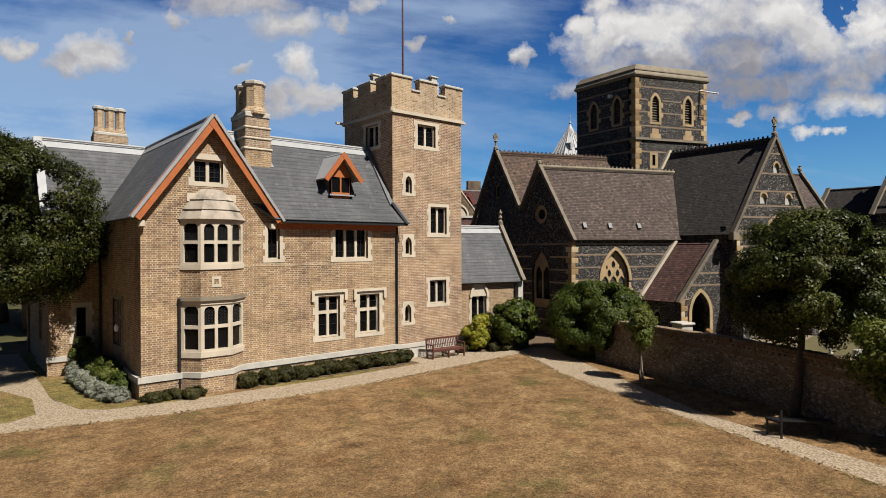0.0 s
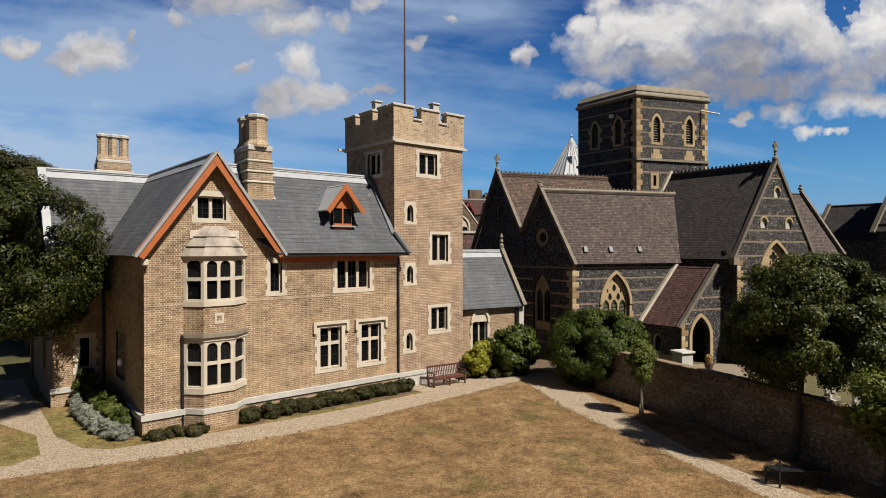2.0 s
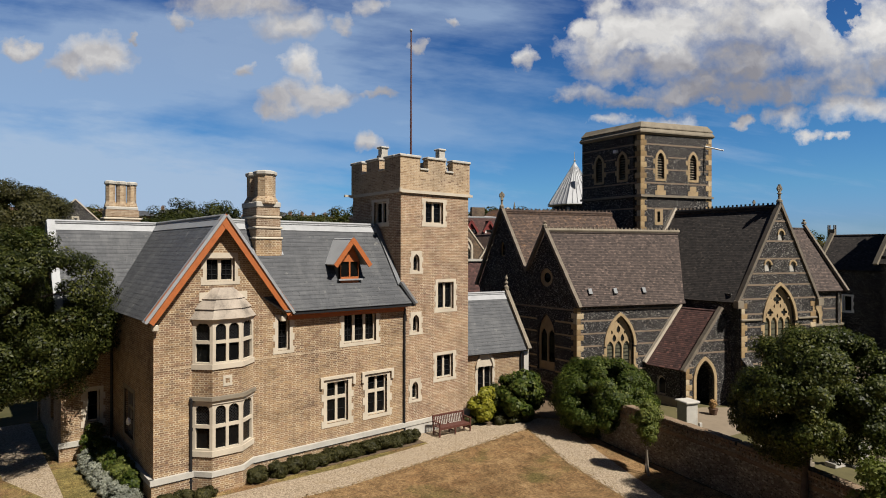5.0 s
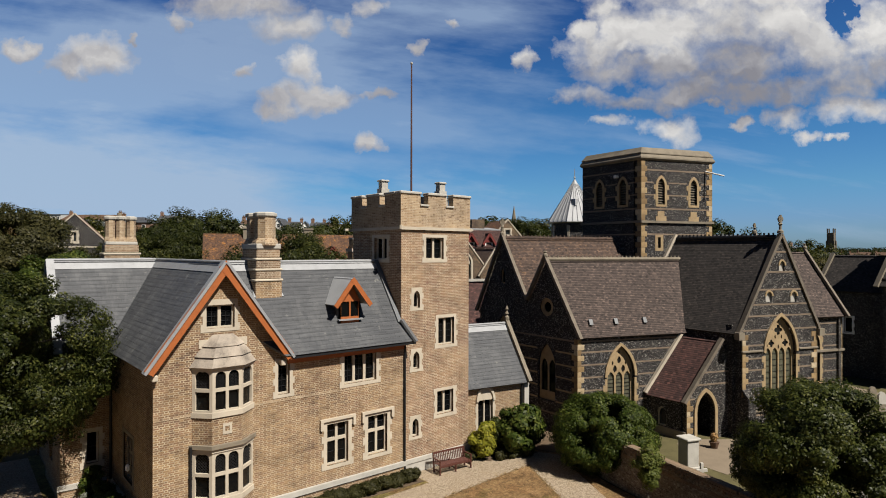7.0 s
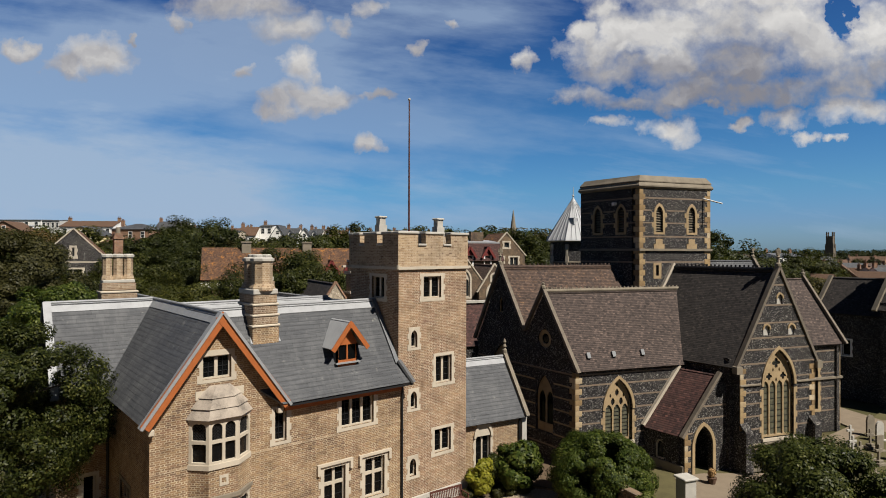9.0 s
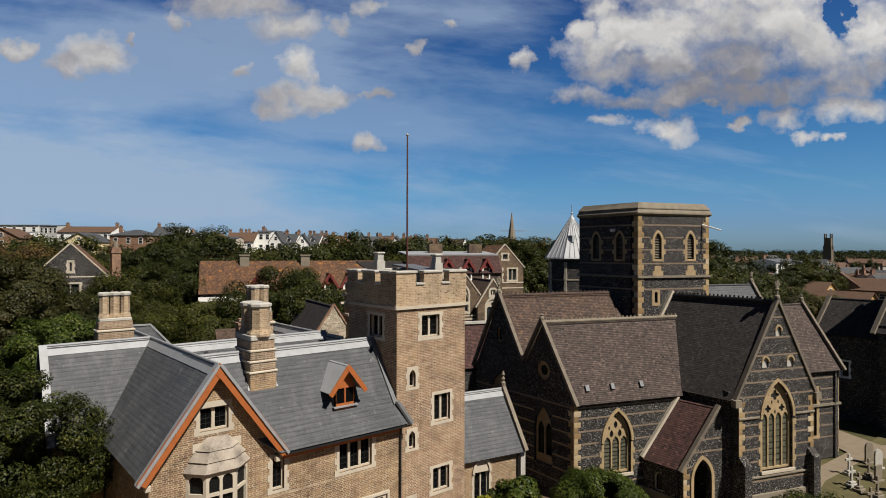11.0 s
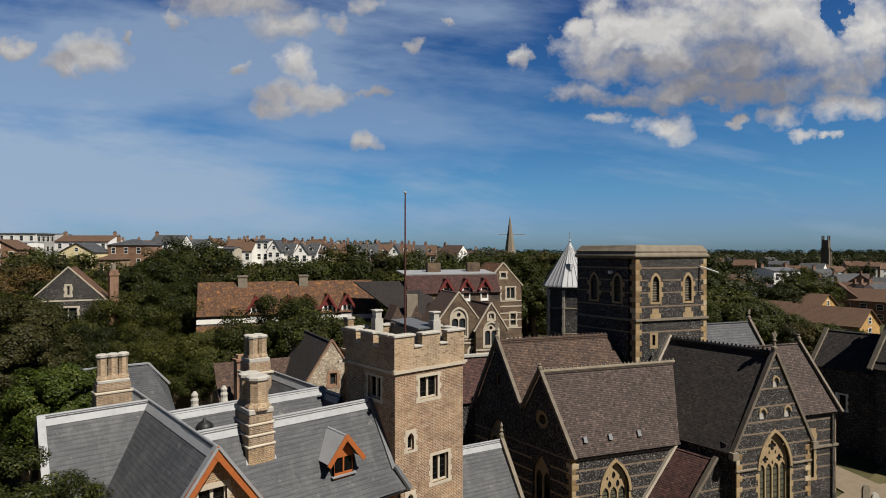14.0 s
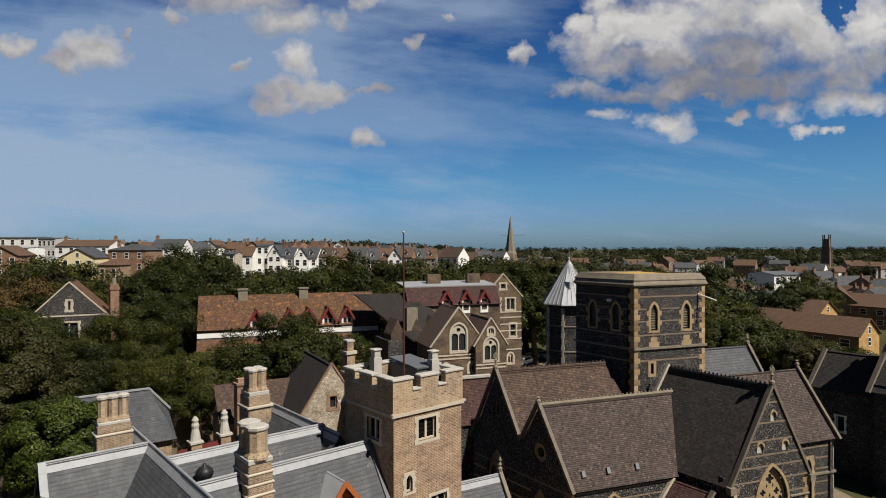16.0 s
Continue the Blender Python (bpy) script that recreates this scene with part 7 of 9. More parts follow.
# ---- churchyard wall ----
def coursed_flint(name="coursed_field_flint", light=1.0):
    m, n, b = material(name, 0.85, 0.0, 0.2)
    uv = n.add("ShaderNodeUVMap")
    sway = n.vec("SUBTRACT", n.add("ShaderNodeTexNoise", out=1, Vector=uv, Scale=3.0, Detail=3.0, Roughness=0.6), (0.5, 0.5, 0.5))
    at = n.vec("MULTIPLY", n.vec("ADD", uv, n.vec("MULTIPLY", sway, (0.08, 0.05, 0.0))), (1.0, 1.8, 1.0))
    vor = m.node_tree.nodes.new("ShaderNodeTexVoronoi")
    n.put(vor, "Vector", at)
    n.put(vor, "Scale", 11.0)
    n.put(vor, "Randomness", 0.75)
    rnd, _, _ = n.xyz(vor.outputs["Color"])
    edge = n.add("ShaderNodeTexVoronoi", settings={"feature": "DISTANCE_TO_EDGE"}, Vector=at, Scale=11.0, Randomness=0.75)
    big = n.noise(uv, 0.8, 5.0, 0.65)
    col = n.ramp(rnd, [(0.0, (0.06, 0.052, 0.042)), (0.4, (0.12, 0.104, 0.083)), (0.8, (0.19, 0.168, 0.135)), (1.0, (0.34, 0.31, 0.26))])
    col = n.mix(n.add("ShaderNodeMapRange", Value=edge, i1=0.03, i2=0.12, i3=0.85, i4=0.0), col, (0.20, 0.165, 0.125))
    col = n.mix(1.0, col, n.ramp(big, [(0.3, (0.55 * light, 0.53 * light, 0.50 * light)), (0.65, (1.2 * light, 1.18 * light, 1.12 * light))]), "MULTIPLY")
    n.put(b, "Base Color", col)
    bump(n, b, edge, 0.6, 0.03)
    return m


WALL_FLINT = coursed_flint()
OLD_BRICK = brick("old_wall_brick", [(0.15, 0.105, 0.07), (0.20, 0.145, 0.095), (0.25, 0.185, 0.12), (0.13, 0.095, 0.065)], (0.22, 0.18, 0.135), dark=0.35, patch=0.2)
cwall = tagged(thing("churchyard_wall", "tall weathered brick and flint wall with a brick-on-edge coping", "wall", (20, 8, 0)), kind="structure")
LINE = [(23.4, 18.2), (22.3, 14.6), (20.95, 9.3), (19.75, 6.3), (18.75, 3.9), (16.6, -2.5), (13.4, -12)]
shared = None
for (xa, ya), (xb, yb) in zip(LINE, LINE[1:]):
    L = math.hypot(xb - xa, yb - ya)
    m = face_at((xa, ya, 0), (xb - xa, yb - ya))
    bm = bmesh.new()
    box(bm, 0, L + 0.02, -0.05, 0.75, -0.34, 0.03, m)
    part("footing", bm, WALL_FLINT, cwall)
    bm = bmesh.new()
    box(bm, 0, L + 0.02, 0.75, 1.36, -0.34, 0.0, m)
    part("wall_face", bm, WALL_FLINT, cwall, "coursed pale flints in mortar")
    bm = bmesh.new()
    box(bm, 0, L + 0.02, 1.36, 1.50, -0.34, 0.012, m)
    part("lacing_course", bm, OLD_BRICK, cwall)
    bm = bmesh.new()
    box(bm, 0, L + 0.02, 1.50, 1.72, -0.34, 0.0, m)
    part("wall_face", bm, WALL_FLINT, cwall)
    bm = bmesh.new()
    box(bm, 0, L, 1.72, 1.79, -0.38, 0.05, m)
    part("corbel_course", bm, OLD_BRICK, cwall)
    if ya < 0:
        continue
    if shared is None:
        bm2 = bmesh.new()
        soft_box(bm2, 0.006, 0.109, 0, 0.125, -0.36, 0.03, 0.012)
        bmesh.ops.recalc_face_normals(bm2, faces=bm2.faces)
        skin(bm2)
        shared = bpy.data.meshes.new("coping_brick")
        bm2.to_mesh(shared)
        bm2.free()
        shared.materials.append(OLD_BRICK)
        bm2 = bmesh.new()
        soft_box(bm2, 0.0, 0.11, 0, 0.085, 0.0, 0.055, 0.008)
        bmesh.ops.recalc_face_normals(bm2, faces=bm2.faces)
        skin(bm2)
        tooth = bpy.data.meshes.new("dentil_brick")
        bm2.to_mesh(tooth)
        bm2.free()
        tooth.materials.append(OLD_BRICK)
    rr = random.Random(int(xa * 10))
    for i in range(int(L / 0.23)):
        ob = new("dentil_brick", tooth)
        ob.parent = cwall
        ob.matrix_parent_inverse = cwall.matrix_basis.inverted()
        ob.matrix_basis = m @ Matrix.Translation((i * 0.23, 1.632, -0.002))
    for i in range(int(L / 0.115)):
        ob = new("coping_brick", shared)
        ob.parent = cwall
        ob.matrix_parent_inverse = cwall.matrix_basis.inverted()
        ob.matrix_basis = m @ Matrix.Translation((i * 0.115, 1.79 + rr.uniform(-0.008, 0.008), rr.uniform(-0.012, 0.012)))

# ---- benches ----
def garden_bench(label, at, turn, length=1.75):
    ob = new("garden_bench")
    tagged(ob, label, "bench")
    hl = length / 2
    for i in range(4):
        bm = bmesh.new()
        soft_box(bm, -hl + 0.05, hl - 0.05, -0.24 + i * 0.12, -0.15 + i * 0.12, 0.40, 0.43, 0.006)
        part("seat_slat", bm, BENCH_WOOD, ob)
    for i in range(17):
        bm = bmesh.new()
        x = -hl + 0.12 + i * (length - 0.24) / 16
        beam(bm, (x, 0.24, 0.44), (x, 0.33, 0.82), 0.045, 0.02, Vector((0, -1, 0.2)))
        part("back_slat", bm, BENCH_WOOD, ob)
    bm = bmesh.new()
    beam(bm, (-hl, 0.335, 0.85), (hl, 0.335, 0.85), 0.04, 0.085)
    part("top_rail", bm, BENCH_WOOD, ob)
    bm = bmesh.new()
    beam(bm, (-hl, -0.25, 0.36), (hl, -0.25, 0.36), 0.035, 0.08)
    part("front_rail", bm, BENCH_WOOD, ob)
    for x in (-hl + 0.03, 0.0, hl - 0.03):
        bm = bmesh.new()
        beam(bm, (x, -0.25, 0), (x, -0.25, 0.62 if x else 0.38), 0.06, 0.06, Vector((0, 1, 0)))
        part("leg", bm, BENCH_WOOD, ob)
        bm = bmesh.new()
        beam(bm, (x, 0.24, 0), (x, 0.335, 0.88 if x else 0.44), 0.06, 0.06, Vector((0, 1, 0)))
        part("leg", bm, BENCH_WOOD, ob)
        if x:
            bm = bmesh.new()
            beam(bm, (x, -0.30, 0.635), (x, 0.3, 0.645), 0.07, 0.035)
            part("armrest", bm, BENCH_WOOD, ob)
        bm = bmesh.new()
        beam(bm, (x, -0.24, 0.16), (x, 0.26, 0.16), 0.035, 0.045)
        part("stretcher", bm, BENCH_WOOD, ob)
    ob.matrix_basis = pose(*at, 0, 0, turn)
    return ob


garden_bench("dark reddish slatted hardwood garden bench on the gravel", (18.1, 21.15, 0.01), -6, 1.8)
seat2 = thing("iron_bench", "low black metal bench in the shade by the path", "bench", (17.4, 6.0, 0))
for dx in (0.0, 1.3):
    bm = bmesh.new()
    for p, q in (((0, 0), (0, 0.75)), ((0.45, 0), (0.45, 0.45)), ((0, 0.42), (0.5, 0.42))):
        beam(bm, (16.95 + dx * 0.75 + p[0] * 0.3, 6.25 - dx * 0.75 + p[0] * 0.9, p[1]), (16.95 + dx * 0.75 + q[0] * 0.3, 6.25 - dx * 0.75 + q[0] * 0.9, q[1]), 0.05, 0.05, Vector((0.3, 0.2, 0.9)))
    part("side_frame", bm, IRON, seat2)
bm = bmesh.new()
for k in range(3):
    beam(bm, (17.02 + k * 0.05, 6.37 + k * 0.14, 0.44), (17.99 + k * 0.05, 5.4 + k * 0.14, 0.44), 0.11, 0.03)
part("seat", bm, IRON, seat2)
stake = thing("tree_stake", "weathered wooden stake in the shaded grass", "post", (20.35, 12.35, 0))
bm = bmesh.new()
tube(bm, (20.35, 12.35, -0.02), (20.3, 12.4, 1.0), 0.05, 0.04, sides=8)
part("stake", bm, WOOD_GREY, stake)
make_tree("young staked tree with bright yellow-green leaves", (20.5, 12.55, 0), 0.62, 0.6, 0.95, 1.95, 0.03, LEAF_PALE, 60, 120, 0.05, 0.22, 16, limbs=4)

# wall lamp on the shaded west wall
lamp = thing("wall_lamp", "small white wall lantern on the shaded brick wall", "lamp", (5.1, 24.55, 2.1))
bm = bmesh.new()
turned(bm, (5.08, 24.55, 2.05), [(0.03, 0), (0.08, 0.05), (0.08, 0.2), (0.02, 0.28)], 8)
part("lantern", bm, WHITE, lamp)
bm = bmesh.new()
beam(bm, (5.25, 24.55, 2.2), (5.08, 24.55, 2.34), 0.02, 0.02)
part("bracket", bm, IRON, lamp)

# ---- graves and tomb in the churchyard ----
def headstone(x, y, turn, kind, h, mat):
    name = {"cross": "grave_cross", "slab": "headstone", "round": "headstone"}[kind]
    lab = {"cross": "pale stone grave cross on a stepped base", "slab": "plain upright gravestone in the grass", "round": "round-topped weathered gravestone in the grass"}[kind]
    ob = new(name)
    tagged(ob, lab, "gravestone", "churchyard graves")
    if kind == "cross":
        bm = bmesh.new()
        soft_box(bm, -0.3, 0.3, -0.22, 0.22, 0, 0.18, 0.02)
        soft_box(bm, -0.2, 0.2, -0.15, 0.15, 0.18, 0.32, 0.02)
        part("base", bm, mat, ob)
        bm = bmesh.new()
        soft_box(bm, -0.07, 0.07, -0.05, 0.05, 0.32, h, 0.012)
        soft_box(bm, -0.27, 0.27, -0.049, 0.049, h - 0.4, h - 0.26, 0.012)
        part("cross", bm, mat, ob)
    else:
        bm = bmesh.new()
        m0 = Matrix.Rotation(math.pi / 2, 4, "X")
        out = pointed(-0.3, 0.3, 0.12, h - 0.35, 0.35) if kind == "round" else rect(-0.28, 0.28, 0.12, h)
        plate(bm, m0, out, (), -0.06, 0.06)
        part("stone", bm, mat, ob)
        bm = bmesh.new()
        soft_box(bm, -0.4, 0.4, -0.15, 0.15, 0, 0.12, 0.015)
        part("base", bm, mat, ob)
    ob.matrix_basis = pose(x, y, 0.03, 0, 0, turn)


gr = random.Random(8)
PORCH_GRAVES = [(43.25, 12.1, "cross", 1.3), (41.2, 11.4, "cross", 1.2), (43.6, 11.15, "cross", 1.2), (40.7, 10.9, "cross", 1.1), (40.5, 9.95, "cross", 1.2), (43.3, 10.6, "slab", 1.0), (45.8, 11.2, "round", 1.3), (46.6, 11.9, "round", 1.4), (42.2, 9.6, "round", 1.0), (44.6, 9.5, "cross", 1.2), (38.6, 9.8, "cross", 1.1), (46.9, 9.9, "cross", 1.2), (24.9, 12.6, "cross", 1.1)]
LOWER_GRAVES = [(33.8, 6.6, "round", 1.1), (36.4, 5.6, "cross", 1.2), (38.2, 6.4, "cross", 1.1), (40.0, 6.6, "cross", 1.3), (41.3, 7.4, "round", 1.2), (42.6, 6.8, "slab", 1.1), (35.0, 4.2, "cross", 1.0), (37.4, 3.9, "slab", 0.9), (39.5, 4.4, "cross", 1.2), (43.6, 8.3, "round", 1.2), (44.9, 7.6, "cross", 1.1), (31.5, 4.6, "slab", 0.9), (29.4, 4.9, "cross", 1.0), (28.2, 4.2, "cross", 1.1), (33.0, 2.6, "cross", 1.2), (41.5, 3.6, "cross", 1.1), (44.0, 4.6, "round", 1.1), (46.0, 5.2, "cross", 1.2), (47.5, 6.8, "slab", 1.1), (26.6, 3.6, "slab", 0.8), (30.5, 1.8, "round", 1.0), (36.0, 1.2, "slab", 1.0), (26.0, 10.6, "cross", 0.9)]
WALL_GRAVES = [(26.0, 8.9, "cross", 1.15), (26.9, 8.1, "cross", 1.0), (27.5, 7.3, "slab", 1.0), (28.3, 8.5, "cross", 1.2), (25.3, 9.8, "round", 0.9), (27.1, 9.6, "cross", 1.05), (28.9, 7.0, "round", 1.0), (24.6, 8.4, "slab", 0.8)]
for x, y, kd, h in PORCH_GRAVES + LOWER_GRAVES + WALL_GRAVES:
    headstone(x, y, -20 + gr.uniform(-8, 8), kd, h, STONE_GREY if gr.random() < 0.55 else STONE_WHITE)
tomb = thing("tomb_chest", "tall pale stone pedestal tomb with a moulded cap", "tomb", (26.4, 13.7, 0))
tm = face_at((25.95, 13.98, 0), CE1)
bm = bmesh.new()
soft_box(bm, 0.25, 0.9, 0.25, 1.45, -0.65, 0, 0.02, tm)
part("die", bm, STONE_WHITE, tomb)
bm = bmesh.new()
soft_box(bm, 0.17, 0.98, 1.45, 1.56, -0.73, 0.08, 0.03, tm)
part("cap", bm, STONE_WHITE, tomb)
bm = bmesh.new()
soft_box(bm, 0.15, 1.0, 0, 0.25, -0.75, 0.1, 0.02, tm)
part("base", bm, STONE_WHITE, tomb)
pot = thing("flower_pot", "terracotta pot with orange-green flowers by the porch", "plant pot", tuple(ch(30.1, 25.6)))
bm = bmesh.new()
turned(bm, ch(30.1, 25.6, 0.03), [(0.16, 0), (0.24, 0.3), (0.26, 0.34), (0.2, 0.34)], 12)
part("pot", bm, TILE_HOUSE, pot)
me = leaf_mesh("flower_head", [tuple(ch(30.1, 25.6, 0.5 + 0.1 * i)) for i in range(3)], [0.2] * 3, 90, 0.07, plain("dry_orange_flowers", (0.34, 0.20, 0.08), 0.9, vary=0.4, scale=8.0, relief=0), 9)
fl = new("flower_head", me)
fl.parent = pot
fl.matrix_parent_inverse = pot.matrix_basis.inverted()


# ---- the town beyond ----
AHEAD, ASIDE = Vector((0.6492, 0.7606, 0)), Vector((0.7606, -0.6492, 0))


def plan(ahead, side):
    p = AHEAD * ahead + ASIDE * side
    return Vector((p.x, p.y, rise(p.x, p.y)))


def dwelling(label, at, turn, w, d, h, rh, wall, roof, storeys=2, bays=3, chimneys=1, gable_front=False, dormers=0, name="house", group="", trim=None, hip=False, sink=1.0, flank=None):
    """A house with its roof, chimneys, and windows with frames and sills; its front looks along -y before it is turned."""
    trim = trim or WHITE
    ob = new(name)
    tagged(ob, label, "house", group)
    bm = bmesh.new()
    if gable_front:
        plate(bm, face_at((0, -d / 2, 0), (1, 0)), [(-w / 2, -sink), (w / 2, -sink), (w / 2, h), (0, h + rh), (-w / 2, h)], (), -d, 0)
    else:
        plate(bm, face_at((w / 2, 0, 0), (0, 1)), [(-d / 2, -sink), (d / 2, -sink), (d / 2, h), (0, h + rh), (-d / 2, h)] if not hip else rect(-d / 2, d / 2, -sink, h), (), -w, 0)
    part("wall", bm, wall, ob)
    o = 0.3
    if gable_front:
        k = rh / (w / 2)
        quads = [[(-w / 2 - o, -d / 2 - o, h - o * k), (0, -d / 2 - o, h + rh), (0, d / 2 + o, h + rh), (-w / 2 - o, d / 2 + o, h - o * k)], [(w / 2 + o, -d / 2 - o, h - o * k), (0, -d / 2 - o, h + rh), (0, d / 2 + o, h + rh), (w / 2 + o, d / 2 + o, h - o * k)]]
    elif hip:
        k = min(w, d) / 2
        quads = [[(-w / 2 - o, -d / 2 - o, h), (w / 2 + o, -d / 2 - o, h), (w / 2 - k, 0, h + rh), (-w / 2 + k, 0, h + rh)], [(-w / 2 - o, d / 2 + o, h), (w / 2 + o, d / 2 + o, h), (w / 2 - k, 0, h + rh), (-w / 2 + k, 0, h + rh)],
                 [(-w / 2 - o, -d / 2 - o, h), (-w / 2 - o, d / 2 + o, h), (-w / 2 + k, 0, h + rh)], [(w / 2 + o, -d / 2 - o, h), (w / 2 + o, d / 2 + o, h), (w / 2 - k, 0, h + rh)]]
    else:
        k = rh / (d / 2)
        quads = [[(-w / 2 - 0.1, -d / 2 - o, h - o * k), (w / 2 + 0.1, -d / 2 - o, h - o * k), (w / 2 + 0.1, 0, h + rh), (-w / 2 - 0.1, 0, h + rh)], [(-w / 2 - 0.1, d / 2 + o, h - o * k), (w / 2 + 0.1, d / 2 + o, h - o * k), (w / 2 + 0.1, 0, h + rh), (-w / 2 - 0.1, 0, h + rh)]]
    for q in quads:
        bm = bmesh.new()
        slab(bm, [Vector(p) + Vector((0, 0, 0.12)) for p in q], 0.12)
        part("roof", bm, roof, ob)
    for i in range(chimneys):
        cx = (-w / 2 + 0.5) if i == 0 else (w / 2 - 0.5)
        cy = 0.0 if not gable_front else (d / 4)
        bm = bmesh.new()
        box(bm, cx - 0.45, cx + 0.45, cy - 0.3, cy + 0.3, h + rh * (0.3 if gable_front else 0.6), h + rh + 1.1)
        box(bm, cx - 0.52, cx + 0.52, cy - 0.36, cy + 0.36, h + rh + 0.95, h + rh + 1.1)
        cst = part("chimney", bm, BRICK_RED, ob)
        for j in (-0.2, 0.2):
            bm = bmesh.new()
            tube(bm, (cx + j, cy, h + rh + 1.1), (cx + j, cy, h + rh + 1.5), 0.12, 0.1, sides=8)
            part("pot", bm, TILE_HOUSE, cst)
    fm = face_at((0, -d / 2, 0), (1, 0))
    sh = h / storeys

    def pane_at(cx, cz, ww, wh, m):
        bm = bmesh.new()
        plate(bm, m, rect(cx - ww / 2 - 0.09, cx + ww / 2 + 0.09, cz - wh / 2 - 0.09, cz + wh / 2 + 0.09), [rect(cx - ww / 2, cx + ww / 2, cz - wh / 2, cz - 0.03), rect(cx - ww / 2, cx + ww / 2, cz + 0.03, cz + wh / 2)], -0.02, 0.05)
        fr = part("window", bm, trim, ob)
        bm = bmesh.new()
        box(bm, cx - ww / 2, cx + ww / 2, cz - wh / 2, cz + wh / 2, 0.005, 0.02, m)
        part("pane", bm, DARK_PANE, fr)

    # Thin panel of darker brick; the flank's shade is in its colour too.
    if flank:
        lm = face_at((-w / 2, 0, 0), (0, -1))
        bm = bmesh.new()
        box(bm, -d / 2 + 0.05, d / 2 - 0.05, -sink, h - 0.25, 0.0, 0.03, lm)
        part("flank_wall", bm, flank, ob)
        lm = face_at((-w / 2 - 0.03, 0, 0), (0, -1))
        for i in range(3):
            for z in (0.28, 0.74):
                pane_at(-d / 2 + d * (i + 0.5) / 3, h * z, 1.3, 1.1, lm)
    for s in range(storeys):
        for i in range(bays):
            cx = -w / 2 + w * (i + 0.5) / bays
            pane_at(cx, sh * s + sh * 0.55, min(1.0, w / bays * 0.5), sh * 0.5, fm)
    if gable_front and rh > 2:
        pane_at(0, h + rh * 0.3, 0.8, 1.0, fm)
    for i in range(dormers):
        cx = -w / 2 + w * (i + 0.5) / dormers
        k = rh / (d / 2)
        z0, y0 = h + rh * 0.25, -d / 2 + rh * 0.25 / k
        bm = bmesh.new()
        plate(bm, face_at((cx, y0, 0), (1, 0)), [(-0.6, z0 - 0.3), (0.6, z0 - 0.3), (0.6, z0 + 0.9), (0, z0 + 1.7), (-0.6, z0 + 0.9)], (), -1.4, 0)
        dm_ = part("dormer", bm, trim, ob)
        bm = bmesh.new()
        for sg in (1, -1):
            slab(bm, [(cx, y0 - 0.2, z0 + 1.85), (cx, y0 + 1.9, z0 + 1.85), (cx + sg * 0.8, y0 + 1.9, z0 + 0.8), (cx + sg * 0.8, y0 - 0.2, z0 + 0.8)], 0.1)
        part("dormer_roof", bm, roof, dm_)
        bm = bmesh.new()
        box(bm, cx - 0.4, cx + 0.4, y0 - 0.03, y0 + 0.01, z0 - 0.05, z0 + 0.85)
        part("dormer_pane", bm, DARK_PANE, dm_)
    ob.matrix_basis = Matrix.Translation(at) @ Matrix.Rotation(radians(turn), 4, "Z")
    return ob


DARK_PANE, n, b = material("far_window_glass", 0.08, 0.0, 0.5)
b.inputs["Base Color"].default_value = (0.025, 0.028, 0.03, 1)
FRONT = -40.4          # turn that faces a house front towards the viewer's side
CHT = -20.9            # turn of the church's long axis

# the school: a long tiled range with red dormers
school = thing("school_range", "long red-brown tiled school range with red gabled dormers and white band", "school", (38, 73, 0))
q0, q1 = Vector((26.6, 81.2, 0)), Vector((48.5, 72.8, 0))
sd = (q1 - q0).normalized()
sn = Vector((-sd.y, sd.x, 0))
Ls = (q1 - q0).length
fm = face_at(q0 - sn * 3.6, sd)
bm = bmesh.new()
plate(bm, fm, rect(0, Ls, 0, 8.6), (), -7.2, 0)
part("wall", bm, FLINT_PALE, school)
bm = bmesh.new()
slab(bm, [q0 - sn * 3.9 + UP * 8.4, q1 - sn * 3.9 + UP * 8.4, q1 + UP * 12.55, q0 + UP * 12.55], 0.15)
part("roof", bm, TILE_ORANGE, school, "lichen-orange tiles")
bm = bmesh.new()
slab(bm, [q0 + sn * 3.9 + UP * 8.4, q1 + sn * 3.9 + UP * 8.4, q1 + UP * 12.55, q0 + UP * 12.55], 0.15)
part("roof", bm, TILE_ORANGE, school)
bm = bmesh.new()
box(bm, 0, Ls, 7.4, 8.0, -0.1, 0.06, fm)
part("white_band", bm, WHITE, school)
bm = bmesh.new()
slab(bm, [q0 - sn * 7.2 + UP * 5.0, q1 - sn * 7.2 + UP * 5.0, q1 - sn * 3.55 + UP * 7.2, q0 - sn * 3.55 + UP * 7.2], 0.15)
part("lean_to_roof", bm, TILE_ORANGE, school)
bm = bmesh.new()
plate(bm, face_at(q0 - sn * 7.0, sd), rect(0, Ls, 0, 5.0), (), -3, 0)
part("lean_to_wall", bm, BRICK, school)
